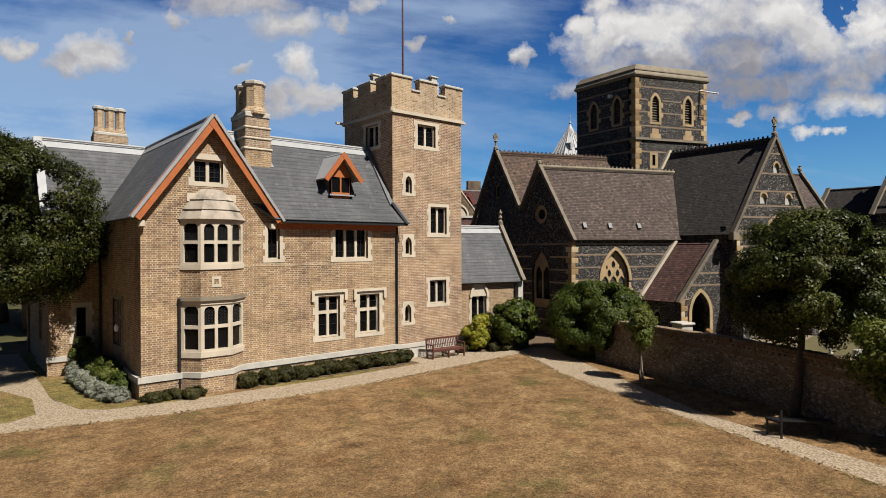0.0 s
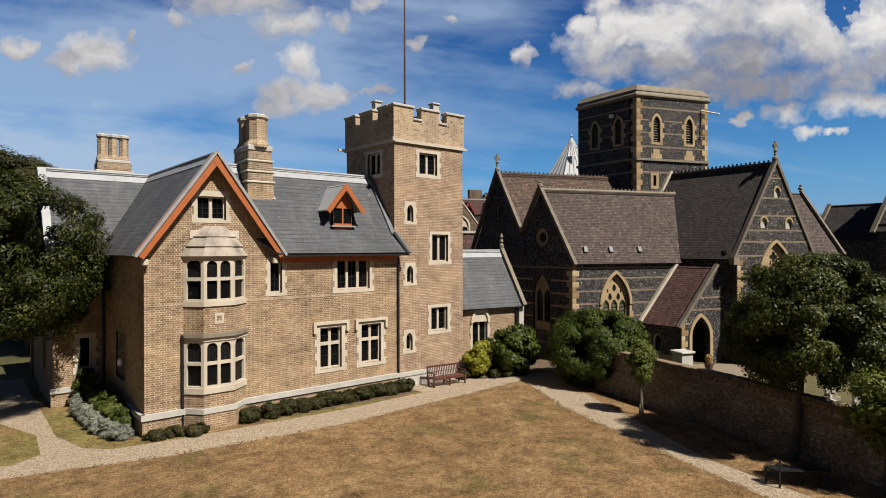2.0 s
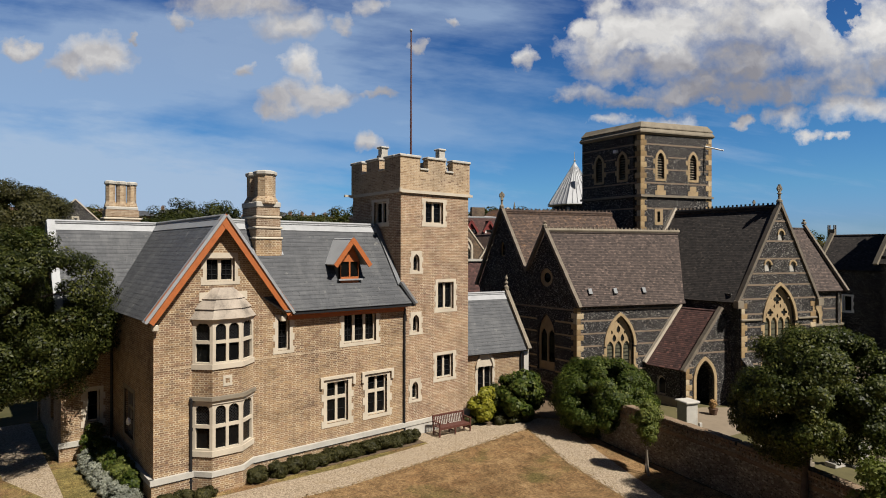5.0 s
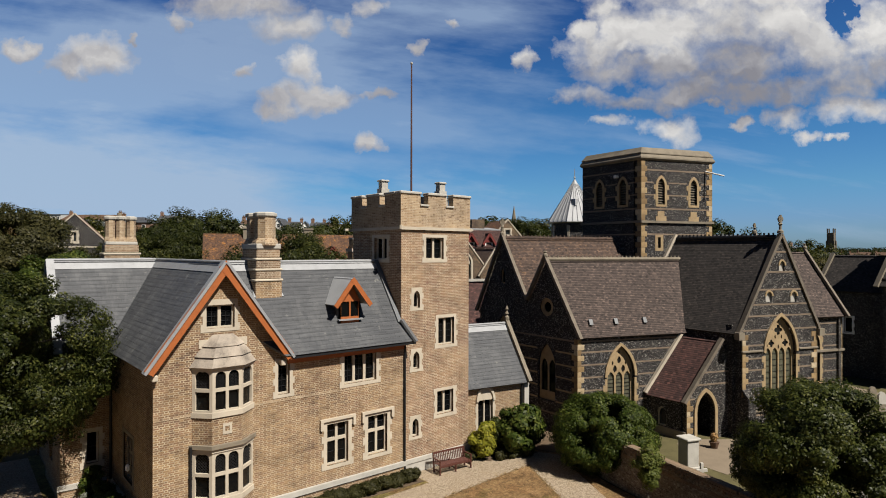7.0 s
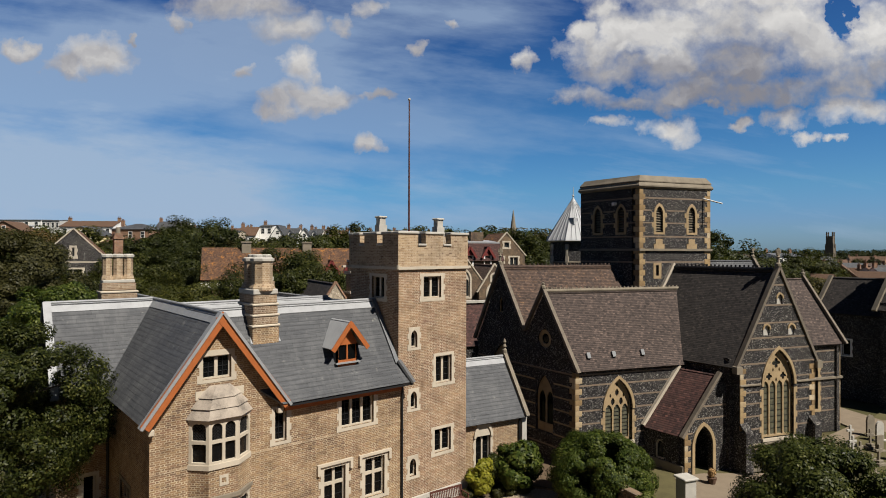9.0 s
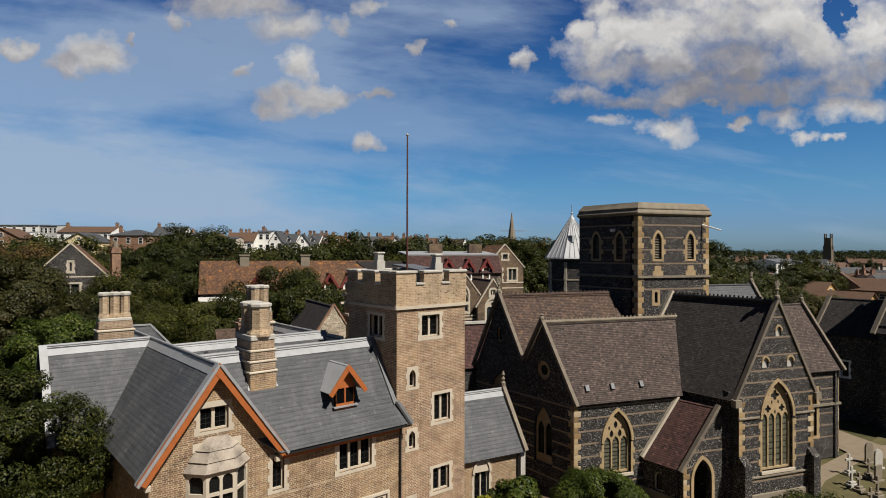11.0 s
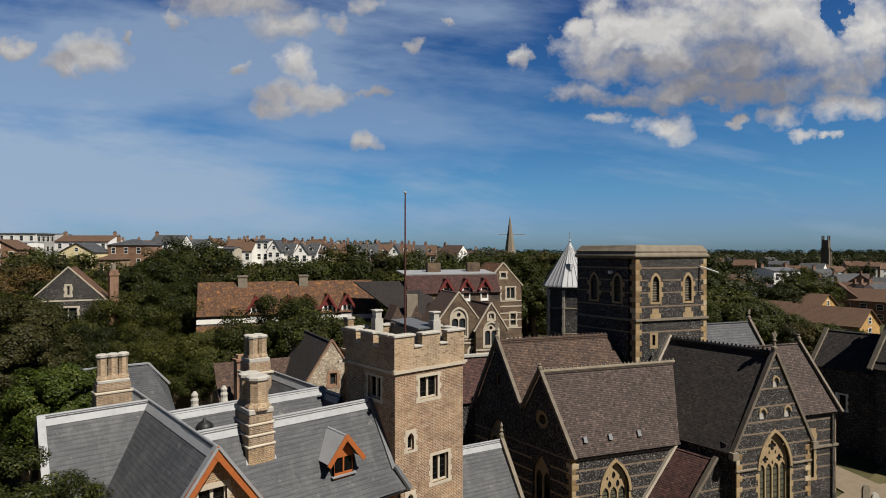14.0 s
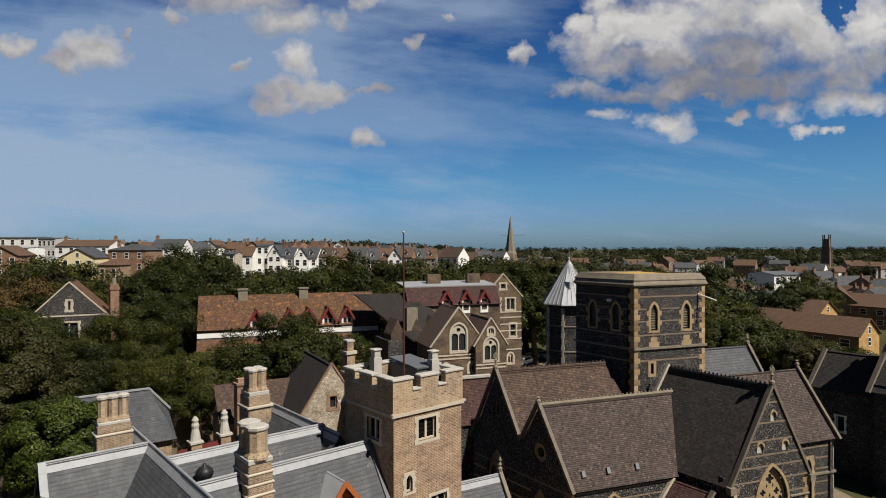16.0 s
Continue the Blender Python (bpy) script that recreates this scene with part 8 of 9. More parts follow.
for i, t in enumerate((7.2, 11.4, 13.9, 16.5, 19.1)):
    c = q0 + sd * t - sn * 3.7
    m = face_at(c, sd)
    bm = bmesh.new()
    plate(bm, m, [(-0.75, 8.0), (0.75, 8.0), (0.75, 9.3), (0, 10.6), (-0.75, 9.3)], [rect(-0.5, -0.04, 8.2, 9.3), rect(0.04, 0.5, 8.2, 9.3)], -0.2, 0.0)
    dmr = part("dormer", bm, WHITE, school, "white dormer under red bargeboards")
    bm = bmesh.new()
    box(bm, -0.6, 0.6, 8.1, 9.35, -0.15, -0.1, m)
    part("pane", bm, DARK_PANE, dmr)
    bm = bmesh.new()
    plate(bm, m, [(-0.72, 9.36), (0.72, 9.36), (0, 10.6)], (), 0.01, 0.05)
    part("gablet_board", bm, RED_PAINT, dmr)
    bm = bmesh.new()
    for sg in (1, -1):
        slab(bm, [m @ Vector((0, 10.95, 0.35)), m @ Vector((0, 10.95, -2.2)), m @ Vector((sg * 1.15, 9.0, -2.2)), m @ Vector((sg * 1.15, 9.0, 0.35))], 0.12)
    part("dormer_roof", bm, TILE_ORANGE, dmr)
    for sg in (1, -1):
        bm = bmesh.new()
        beam(bm, m @ Vector((0, 10.8, 0.38)), m @ Vector((sg * 1.15, 8.88, 0.38)), 0.08, 0.3, m.to_3x3() @ Vector((sg * 0.86, 0.5, 0)))
        part("bargeboard", bm, RED_PAINT, dmr)
for t in (5.6, 13.6):
    c = q0 + sd * t
    bm = bmesh.new()
    box(bm, -0.6, 0.6, 11.8, 13.3, -0.4, 0.4, face_at(c - sn * 0.3, sd))
    box(bm, -0.7, 0.7, 13.2, 13.4, -0.5, 0.5, face_at(c - sn * 0.3, sd))
    part("chimney", bm, STONE_GREY, school)

# dark-tiled cross wing and the gabled school blocks
def gabled(label, at, turn, w, d, h, rh, wall, roof, windows=(), strings=(), coping=True, name="school_block", cat="school", trim=None):
    """A block with its coped gable to the front: windows are (x, z, width, height, arched)."""
    ob = new(name)
    tagged(ob, label, cat)
    fm = face_at((0, -d / 2, 0), (1, 0))
    holes = [pointed(x - ww / 2, x + ww / 2, z, z + wh * 0.65, wh * 0.35, 5) if ar else rect(x - ww / 2, x + ww / 2, z, z + wh) for x, z, ww, wh, ar in windows]
    bm = bmesh.new()
    plate(bm, fm, [(-w / 2, -0.5), (w / 2, -0.5), (w / 2, h), (0, h + rh), (-w / 2, h)], holes, -0.4, 0)
    part("gable_wall", bm, wall, ob)
    bm = bmesh.new()
    box(bm, -w / 2, -w / 2 + 0.4, -d / 2 + 0.4, d / 2, -0.5, h)
    box(bm, w / 2 - 0.4, w / 2, -d / 2 + 0.4, d / 2, -0.5, h)
    box(bm, -w / 2 + 0.4, w / 2 - 0.4, d / 2 - 0.4, d / 2, -0.5, h)
    part("wall", bm, wall, ob)
    k = rh / (w / 2)
    for sg in (1, -1):
        bm = bmesh.new()
        slab(bm, [(0, -d / 2 + 0.1, h + rh + 0.1), (0, d / 2, h + rh + 0.1), (sg * (w / 2 + 0.25), d / 2, h - 0.25 * k + 0.1), (sg * (w / 2 + 0.25), -d / 2 + 0.1, h - 0.25 * k + 0.1)], 0.14)
        part("roof", bm, roof, ob)
        if coping:
            bm = bmesh.new()
            beam(bm, (sg * (w / 2 + 0.25), -d / 2 + 0.05, h - 0.25 * k + 0.15), (0, -d / 2 + 0.05, h + rh + 0.2), 0.24, 0.14, Vector((sg, 0, 0.6)))
            part("coping", bm, trim or STONE, ob)
    for hole, (x, z, ww, wh, ar) in zip(holes, windows):
        if ar:
            lts = [pointed(x - ww / 2 + 0.1, x - 0.06, z + 0.1, z + wh * 0.55, 0.3, 4), pointed(x + 0.06, x + ww / 2 - 0.1, z + 0.1, z + wh * 0.55, 0.3, 4)]
            if ww > 1:
                lts.append(round_hole(x, z + wh * 0.78, ww * 0.13, 10))
        else:
            lts = lights_row(x - ww / 2, x + ww / 2, z, z + wh, 2 if ww > 0.9 else 1, 0.12, 0.08)
        bm = bmesh.new()
        plate(bm, fm, hole, lts, -0.22, -0.1)
        fr = part("window", bm, trim or STONE, ob)
        bm = bmesh.new()
        plate(bm, fm, hole, (), -0.3, -0.24)
        part("pane", bm, DARK_PANE, fr)
        bm = bmesh.new()
        plate(bm, fm, pointed(x - ww / 2 - 0.22, x + ww / 2 + 0.22, z - 0.2, z + wh * 0.65, wh * 0.35 + 0.25, 5) if ar else toothed(x - ww / 2, x + ww / 2, z - 0.2, z + wh + 0.2, 0.2, 0.4, 0.15), [hole], -0.05, 0.03)
        part("surround", bm, trim or STONE, fr)
    for z in strings:
        half = w / 2 if z < h else w / 2 * (h + rh - z) / rh
        bm = bmesh.new()
        box(bm, -half, half, z, z + 0.16, -0.05, 0.06, fm)
        part("string_course", bm, trim or STONE, ob)
    ob.matrix_basis = Matrix.Translation(at) @ Matrix.Rotation(radians(turn), 4, "Z")
    return ob


gabled("tall flint school block with a stepped gable and stone windows", (65.6, 65.0, 0), CHT, 6.0, 7, 11.6, 3.2, RUBBLE, TILE_ORANGE, [(-1.2, 9.6, 1.3, 1.7, False), (1.2, 9.6, 1.3, 1.7, False), (-1.9, 5.6, 0.9, 1.9, False), (1.6, 5.6, 0.9, 1.9, False), (-1.2, 1.6, 0.9, 1.5, True), (1.2, 1.6, 0.9, 1.5, True), (0.0, 12.7, 0.8, 0.8, False)], (9.2, 5.2, 3.6, 8.4, 7.4, 6.4))
gabled("flint chapel gable with traceried window and pale stone bands", (47.6, 54.6, 0), CHT, 6.6, 6, 7.6, 4.2, RUBBLE, TILE_RUST, [(0, 6.8, 1.9, 3.2, True), (-1.6, 4.3, 0.7, 1.1, True), (1.6, 4.3, 0.7, 1.1, True)], (6.3, 5.9))
gabled("small flint gable with a two-light pointed window", (50.9, 52.6, 0), CHT, 3.9, 6, 7.6, 2.9, RUBBLE, TILE_RUST, [(0, 5.6, 1.7, 2.7, True), (0.0, 8.7, 0.7, 0.7, True), (-0.8, 2.4, 0.7, 1.5, True), (0.8, 2.4, 0.7, 1.5, True)], (5.1, 4.7))
mans = thing("school_mansard", "flint school wing with a purple mansard roof and gabled dormers", "school", (57, 65, 0))
r0, r1 = Vector((50.4, 68.2, 0)), Vector((63.4, 63.2, 0))
rd = (r1 - r0).normalized()
rn = Vector((-rd.y, rd.x, 0))
Lr = (r1 - r0).length
mm = face_at(r0 - rn * 3.0, rd)
bm = bmesh.new()
plate(bm, mm, rect(0, Lr, 0, 11.0), (), -6, 0)
part("wall", bm, RUBBLE, mans)
bm = bmesh.new()
slab(bm, [r0 - rn * 3.3 + UP * 10.8, r1 - rn * 3.3 + UP * 10.8, r1 - rn * 1.6 + UP * 13.4, r0 - rn * 1.6 + UP * 13.4], 0.15)
part("roof", bm, TILE_RED, mans)
bm = bmesh.new()
slab(bm, [r0 - rn * 1.7 + UP * 13.45, r1 - rn * 1.7 + UP * 13.45, r1 + rn * 3 + UP * 13.9, r0 + rn * 3 + UP * 13.9], 0.15)
part("flat_roof", bm, LEAD_PALE, mans)
for t in (5.6, 8.6, 11.4):
    m = face_at(r0 + rd * t - rn * 3.1, rd)
    bm = bmesh.new()
    plate(bm, m, [(-0.6, 9.6), (0.6, 9.6), (0.6, 11.6), (0, 12.4), (-0.6, 11.6)], [rect(-0.42, 0.42, 10.0, 11.5)], -0.3, 0.02)
    dm_ = part("dormer", bm, WHITE, mans)
    bm = bmesh.new()
    box(bm, -0.5, 0.5, 9.9, 11.6, -0.2, -0.15, m)
    part("pane", bm, DARK_PANE, dm_)
    bm = bmesh.new()
    for sg in (1, -1):
        slab(bm, [m @ Vector((0, 12.9, 0.3)), m @ Vector((0, 12.9, -2)), m @ Vector((sg * 1.0, 11.3, -2)), m @ Vector((sg * 1.0, 11.3, 0.3))], 0.15)
    part("dormer_roof", bm, TILE_RED, dm_)
    for sg in (1, -1):
        bm = bmesh.new()
        beam(bm, m @ Vector((0, 12.75, 0.33)), m @ Vector((sg * 1.0, 11.2, 0.33)), 0.08, 0.32, m.to_3x3() @ Vector((sg * 0.86, 0.5, 0)))
        part("bargeboard", bm, RED_PAINT, dm_)
    bm = bmesh.new()
    plate(bm, m, [(-0.62, 11.55), (0.62, 11.55), (0, 12.45)], (), 0.02, 0.08)
    part("gablet_board", bm, RED_PAINT, dm_)
for t in (5.0, 11.2):
    bm = bmesh.new()
    box(bm, -1.0, 1.0, 13.4, 15.0, -1.2, -0.4, face_at(r0 + rd * t, rd))
    part("chimney", bm, RUBBLE, mans)
link = thing("school_link", "school link roof with small gables, its shade put into dark tiles", "school", (46, 63, 0))
# The link roof's shade is put into its darker tiles.
bm = bmesh.new()
slab(bm, [(45.2, 58.4, 7.2), (52.6, 60.4, 7.2), (52.6, 66.5, 12.5), (44.0, 70.5, 12.5)], 0.15)
part("roof", bm, TILE_DARK, link)
bm = bmesh.new()
plate(bm, face_at((43.0, 61.0, 0), (9.6, -2.4)), rect(0, 9.6, 0, 7.3), (), -5, 0)
part("wall", bm, FLINT, link)
for t in (1.0, 3.6, 6.4):
    c = Vector((43.4, 61.2, 0)) + Vector((0.97, -0.24, 0)) * t
    m = face_at(c, (0.97, -0.24))
    bm = bmesh.new()
    plate(bm, m, [(-0.9, 6.4), (0.9, 6.4), (0.9, 8.0), (0, 9.9), (-0.9, 8.0)], (), -2.5, 0.1)
    part("gablet", bm, TILE_RUST, link)
bm = bmesh.new()
box(bm, 0, 1.5, 6.5, 11.2, -0.8, 0, face_at((45.6, 60.6, 0), (0.97, -0.24)))
part("chimney", bm, STONE_GREY, link)

# tiled cloister range and sheds between tower and church
clo = thing("cloister_range", "low range with purple-brown tiles and a pale ridge", "building", (31, 40, 0))
c0, c1 = Vector((25.5, 41.5, 0)), Vector((37.0, 37.1, 0))
cd = (c1 - c0).normalized()
cn = Vector((-cd.y, cd.x, 0))
bm = bmesh.new()
slab(bm, [c0 - cn * 2.4 + UP * 4.3, c1 - cn * 2.4 + UP * 4.3, c1 + UP * 7.7, c0 + UP * 7.7], 0.14)
part("roof", bm, TILE_RED, clo)
bm = bmesh.new()
slab(bm, [c0 + cn * 2.4 + UP * 4.3, c1 + cn * 2.4 + UP * 4.3, c1 + UP * 7.7, c0 + UP * 7.7], 0.14)
part("roof", bm, TILE_RED, clo)
bm = bmesh.new()
plate(bm, face_at(c0 - cn * 2.2, cd), rect(0, (c1 - c0).length, 0, 4.4), (), -4.4, 0)
part("wall", bm, FLINT, clo)
bm = bmesh.new()
beam(bm, c0 + UP * 7.75, c1 + UP * 7.75, 0.5, 0.2)
part("ridge_capping", bm, STONE_WHITE, clo)
shed = thing("lean_to", "low flat-roofed outhouse with a pale sheet roof", "outhouse", (27.5, 34, 0))
bm = bmesh.new()
slab(bm, [(25.0, 33.0, 3.6), (28.6, 31.9, 3.6), (29.4, 34.2, 4.1), (25.8, 35.3, 4.1)], 0.1)
part("roof", bm, LEAD_PALE, shed)
bm = bmesh.new()
plate(bm, face_at((25.1, 33.1, 0), (3.5, -1.1)), rect(0, 3.6, 0, 3.5), (), -2.2, 0)
part("wall", bm, BRICK, shed)

post = plan(58.0, 58.0 * -0.3105)
slp = thing("street_lamp", "tall grey lamp standard with a pale lantern arm", "street lamp", tuple(post))
bm = bmesh.new()
tube(bm, post, post + UP * 8.6, 0.07, 0.045, sides=8)
part("pole", bm, STONE_GREY, slp)
bm = bmesh.new()
tube(bm, post + UP * 8.55, post + UP * 8.95 - ASIDE * 0.9, 0.035, sides=6)
part("arm", bm, STONE_GREY, slp)
bm = bmesh.new()
head_at = post + UP * 8.95 - ASIDE * 1.1
soft_box(bm, head_at.x - 0.28, head_at.x + 0.28, head_at.y - 0.2, head_at.y + 0.2, head_at.z - 0.05, head_at.z + 0.1, 0.03)
part("lantern", bm, WHITE, slp, "pale lamp head")

# flint outbuilding with a coped gable behind the house
gabled("flint outbuilding with brick-dressed gable and dark tiles", (25.3, 46.6, 0), -12, 5.0, 8.0, 5.6, 3.8, coursed_flint("warm_field_flint", 2.0), TILE_DARK, [(0.1, 5.9, 0.6, 1.0, False)], (), True, "outbuilding", "outbuilding", BRICK_RED)
outb = thing("tall_flue", "slender brick flue with stepped stone bands behind the tower", "chimney", (26.2, 44.0, 0))
for hw, z0, z1, mat in ((0.45, 0, 8.6, BRICK), (0.55, 8.6, 8.8, STONE), (0.38, 8.8, 10.2, BRICK), (0.5, 10.2, 10.45, STONE), (0.3, 10.45, 11.2, BRICK), (0.36, 11.2, 11.35, STONE_WHITE)):
    bm = bmesh.new()
    box(bm, 26.0 - hw, 26.0 + hw, 42.6 - hw, 42.6 + hw, z0, z1)
    part("stage", bm, mat, outb)
low_rg = thing("tiled_outhouse", "low outhouse with a brown tiled roof", "outbuilding", (21, 49, 0))
bm = bmesh.new()
slab(bm, [(17.5, 48.6, 4.6), (24.0, 47.2, 4.6), (24.6, 50.2, 7.2), (18.1, 51.6, 7.2)], 0.12)
part("roof", bm, TILE_RUST, low_rg)
bm = bmesh.new()
plate(bm, face_at((17.6, 48.8, 0), (6.5, -1.4)), rect(0, 6.6, 0, 4.6), (), -4, 0)
part("wall", bm, BRICK, low_rg)
bm = bmesh.new()
box(bm, 18.2, 19.0, 46.6, 47.3, 3.0, 8.0)
box(bm, 18.1, 19.1, 46.5, 47.4, 8.0, 8.2)
box(bm, 18.3, 18.9, 46.7, 47.2, 8.2, 8.5)
part("chimney", bm, BRICK_RED, low_rg)

# slate-roofed rear lodge behind the left chimney
lodge = thing("rear_lodge", "rear wing with a grey slate roof and pale verge", "building", (9, 50, 0))
bm = bmesh.new()
slab(bm, [(4.0, 46.0, 5.2), (13.2, 45.2, 5.2), (12.3, 49.0, 8.25), (4.4, 49.7, 8.25)], 0.12)
part("roof", bm, SLATE, lodge)
bm = bmesh.new()
slab(bm, [(13.2, 45.2, 5.2), (13.6, 48.6, 6.5), (12.3, 49.0, 8.25)], 0.12)
part("roof", bm, SLATE, lodge)
bm = bmesh.new()
beam(bm, (12.3, 49.0, 8.32), (13.7, 48.5, 6.65), 0.3, 0.1)
beam(bm, (4.4, 49.7, 8.3), (12.3, 49.0, 8.3), 0.3, 0.1)
part("verge_capping", bm, LEAD_PALE, lodge)
bm = bmesh.new()
plate(bm, face_at((4.2, 46.4, 0), (9.0, -0.8)), rect(0, 8.8, 0, 5.2), (), -3.2, 0)
part("wall", bm, BRICK, lodge)
# garden gate piers with carved beasts simplified to plain shapes, and a red fence
for x, y in ((14.9, 46.5), (17.3, 47.0)):
    pier = thing("gate_pier", "brick gate pier topped by a pale carved stone finial", "gate pier", (x, y, 0), "gate piers behind the house")
    bm = bmesh.new()
    soft_box(bm, x - 0.4, x + 0.4, y - 0.4, y + 0.4, 0, 4.2, 0.02)
    part("shaft", bm, BRICK, pier)
    bm = bmesh.new()
    soft_box(bm, x - 0.5, x + 0.5, y - 0.5, y + 0.5, 4.2, 4.4, 0.03)
    part("cap", bm, STONE_WHITE, pier)
    bm = bmesh.new()
    turned(bm, (x, y, 4.4), [(0.42, 0), (0.36, 0.4), (0.26, 0.9), (0.30, 1.15), (0.22, 1.35), (0.26, 1.55), (0.1, 1.8)], 10)
    part("finial", bm, STONE_WHITE, pier)
fence = thing("red_gate", "deep red boarded gate between the piers", "gate", (16, 46.8, 0))
for i in range(14):
    bm = bmesh.new()
    x = 13.6 + i * 0.27
    box(bm, x, x + 0.25, 46.35 + i * 0.05, 46.43 + i * 0.05, 0, 3.9)
    part("board", bm, RED_PAINT, fence)
bwall = tagged(thing("boundary_wall", "old brown brick boundary wall under the trees", "wall", (20, 55, 0)), kind="structure")
bm = bmesh.new()
box(bm, 0, 16, 0, 4.4, -0.4, 0, face_at((12.5, 57.0, 0), (1, -0.15)))
part("wall_face", bm, OLD_BRICK, bwall)
rg = thing("roof_globe", "black globe vent cowl on the rear slate roof", "roof vent", (8.9, 27.2, 9.0))
bm = bmesh.new()
turned(bm, (8.95, 26.9, 8.55), [(0.12, 0), (0.12, 0.16), (0.30, 0.22), (0.39, 0.45), (0.36, 0.6), (0.24, 0.74), (0.09, 0.8), (0.07, 0.88), (0.02, 0.92)], 14)
part("cowl", bm, IRON, rg, smooth=True)

# monastery range at the far side of the churchyard
mon = thing("monastery_range", "tall dark flint range with steep slate roofs", "building", tuple(ch(59, 30)))
bm = bmesh.new()
plate(bm, westward(57.4), rect(-39, -33.9, 0, 7.2), [rect(-37.2, -36.6, 3.6, 4.9)], -0.5, 0)
plate(bm, south(33.9), [(57.9, 0), (61.2, 0), (61.2, 7.2), (59.2, 9.8), (57.9, 7.9)], (), -0.5, 0)
part("wall", bm, FLINT, mon)
window(mon, westward(57.4), rect(-37.2, -36.6, 3.6, 4.9), lights_row(-37.2, -36.6, 3.6, 4.9, 1), toothed(-37.2, -36.6, 3.5, 5.0, 0.12), stone=WHITE)
bm = bmesh.new()
plate(bm, westward(56.4), rect(-33.9, -16, 0, 8.2), [rect(-33.0, -32.3, 3.6, 4.8), rect(-31.0, -30.3, 3.6, 4.8)], -0.5, 0)
part("wall", bm, FLINT, mon)
for a, b_ in ((-33.0, -32.3), (-31.0, -30.3)):
    window(mon, westward(56.4), rect(a, b_, 3.6, 4.8), lights_row(a, b_, 3.6, 4.8, 1), None, stone=STONE_GREY)
# Near-black tiles carry the shade of these slopes.
for pts in ([(57.15, 33.8, 7.0), (57.15, 39.2, 7.0), (59.2, 39.2, 10.0), (59.2, 33.8, 10.0)], [(61.3, 33.8, 7.0), (61.3, 39.2, 7.0), (59.2, 39.2, 10.0), (59.2, 33.8, 10.0)], [(56.1, 15.8, 7.6), (56.1, 34.0, 7.6), (59.6, 34.0, 12.9), (59.6, 15.8, 12.9)], [(63.1, 15.8, 7.6), (63.1, 34.0, 7.6), (59.6, 34.0, 12.9), (59.6, 15.8, 12.9)]):
    bm = bmesh.new()
    slab(bm, [ch(*p) for p in pts], 0.14)
    part("roof", bm, TILE_DARK, mon)
coping_run([ch(57.1, 39.2, 6.95), ch(59.2, 39.2, 10.1)], 0.35, 0.16, STONE_GREY, mon)
coping_run([ch(56.05, 34.1, 7.55), ch(59.6, 34.1, 13.05)], 0.35, 0.2, STONE_GREY, mon)
bm = bmesh.new()
box(bm, 59.1, 60.1, 11.8, 16.8, -1.0, 0, south(30.5))
part("chimney", bm, FLINT, mon)

# left: flint house with a red roof
gabled("flint house with pale window, brick verge and orange tiles", (13.6, 89.5, 0), -14, 8.4, 9.0, 10.4, 4.2, FLINT, TILE_ORANGE, [(0, 7.4, 1.9, 2.4, False), (0, 11.3, 0.4, 1.2, False)], (10.6,), True, "house", "house", STONE)
lch = thing("brick_flue", "tall slender red brick chimney among the trees", "chimney", (17.6, 86, 0))
bm = bmesh.new()
box(bm, 17.1, 18.1, 85.5, 86.5, 4, 14.3)
box(bm, 17.0, 18.2, 85.4, 86.6, 13.6, 13.9)
part("shaft", bm, BRICK_RED, lch)
bm = bmesh.new()
tube(bm, (17.6, 86, 14.3), (17.6, 86, 15.1), 0.3, 0.26, sides=10)
part("pot", bm, STONE_GREY, lch)

# houses of the town: ahead, side, front's turn, width, depth, eaves, roof rise, walls, roof, storeys, bays
def sit(ahead, tan_):
    return plan(ahead, ahead * tan_)


def hill(ahead, tan_, top):
    """A place on the hill for a house of which the ridge stands at a known height."""
    q = sit(ahead, tan_)
    return Vector((q.x, q.y, top))


APARTMENT_HILL = (
    ("long white flat-roofed apartment block", 200, -0.734, 0, 28.7, 10, 9.6, 0.25, 22.4, WHITE, LEAD, 3, 9, 0, False, False),
    ("blue-grey rendered apartment block", 196, -0.648, 0, 5.7, 9, 9.6, 0.3, 22.1, RENDER_GREY, LEAD, 3, 4, 0, False, False),
    ("low white rendered house beside the apartments", 168, -0.697, 0, 5.7, 7, 6.0, 0.3, 19.1, WHITE, LEAD_PALE, 2, 3, 0, False, False),
    ("brown brick gabled house among trees", 152, -0.727, 8, 8.6, 8, 6.2, 2.4, 19.4, BRICK_RED, TILE_HOUSE, 2, 3, 0, True, False),
    ("cream-yellow rendered house with a pediment gable", 165, -0.597, 3, 9.3, 9, 7.4, 2.5, 18.7, CREAM, SLATE, 2, 3, 0, True, False),
    ("white rendered house with a brown tiled roof", 184, -0.589, 0, 16.2, 9, 9.0, 1.8, 21.2, WHITE, TILE_HOUSE, 3, 5, 2, False, False),
    ("brown brick townhouse with slate roof", 172, -0.514, -4, 10.9, 9, 9.4, 1.7, 19.8, BRICK_RED, SLATE, 3, 3, 1, False, True))
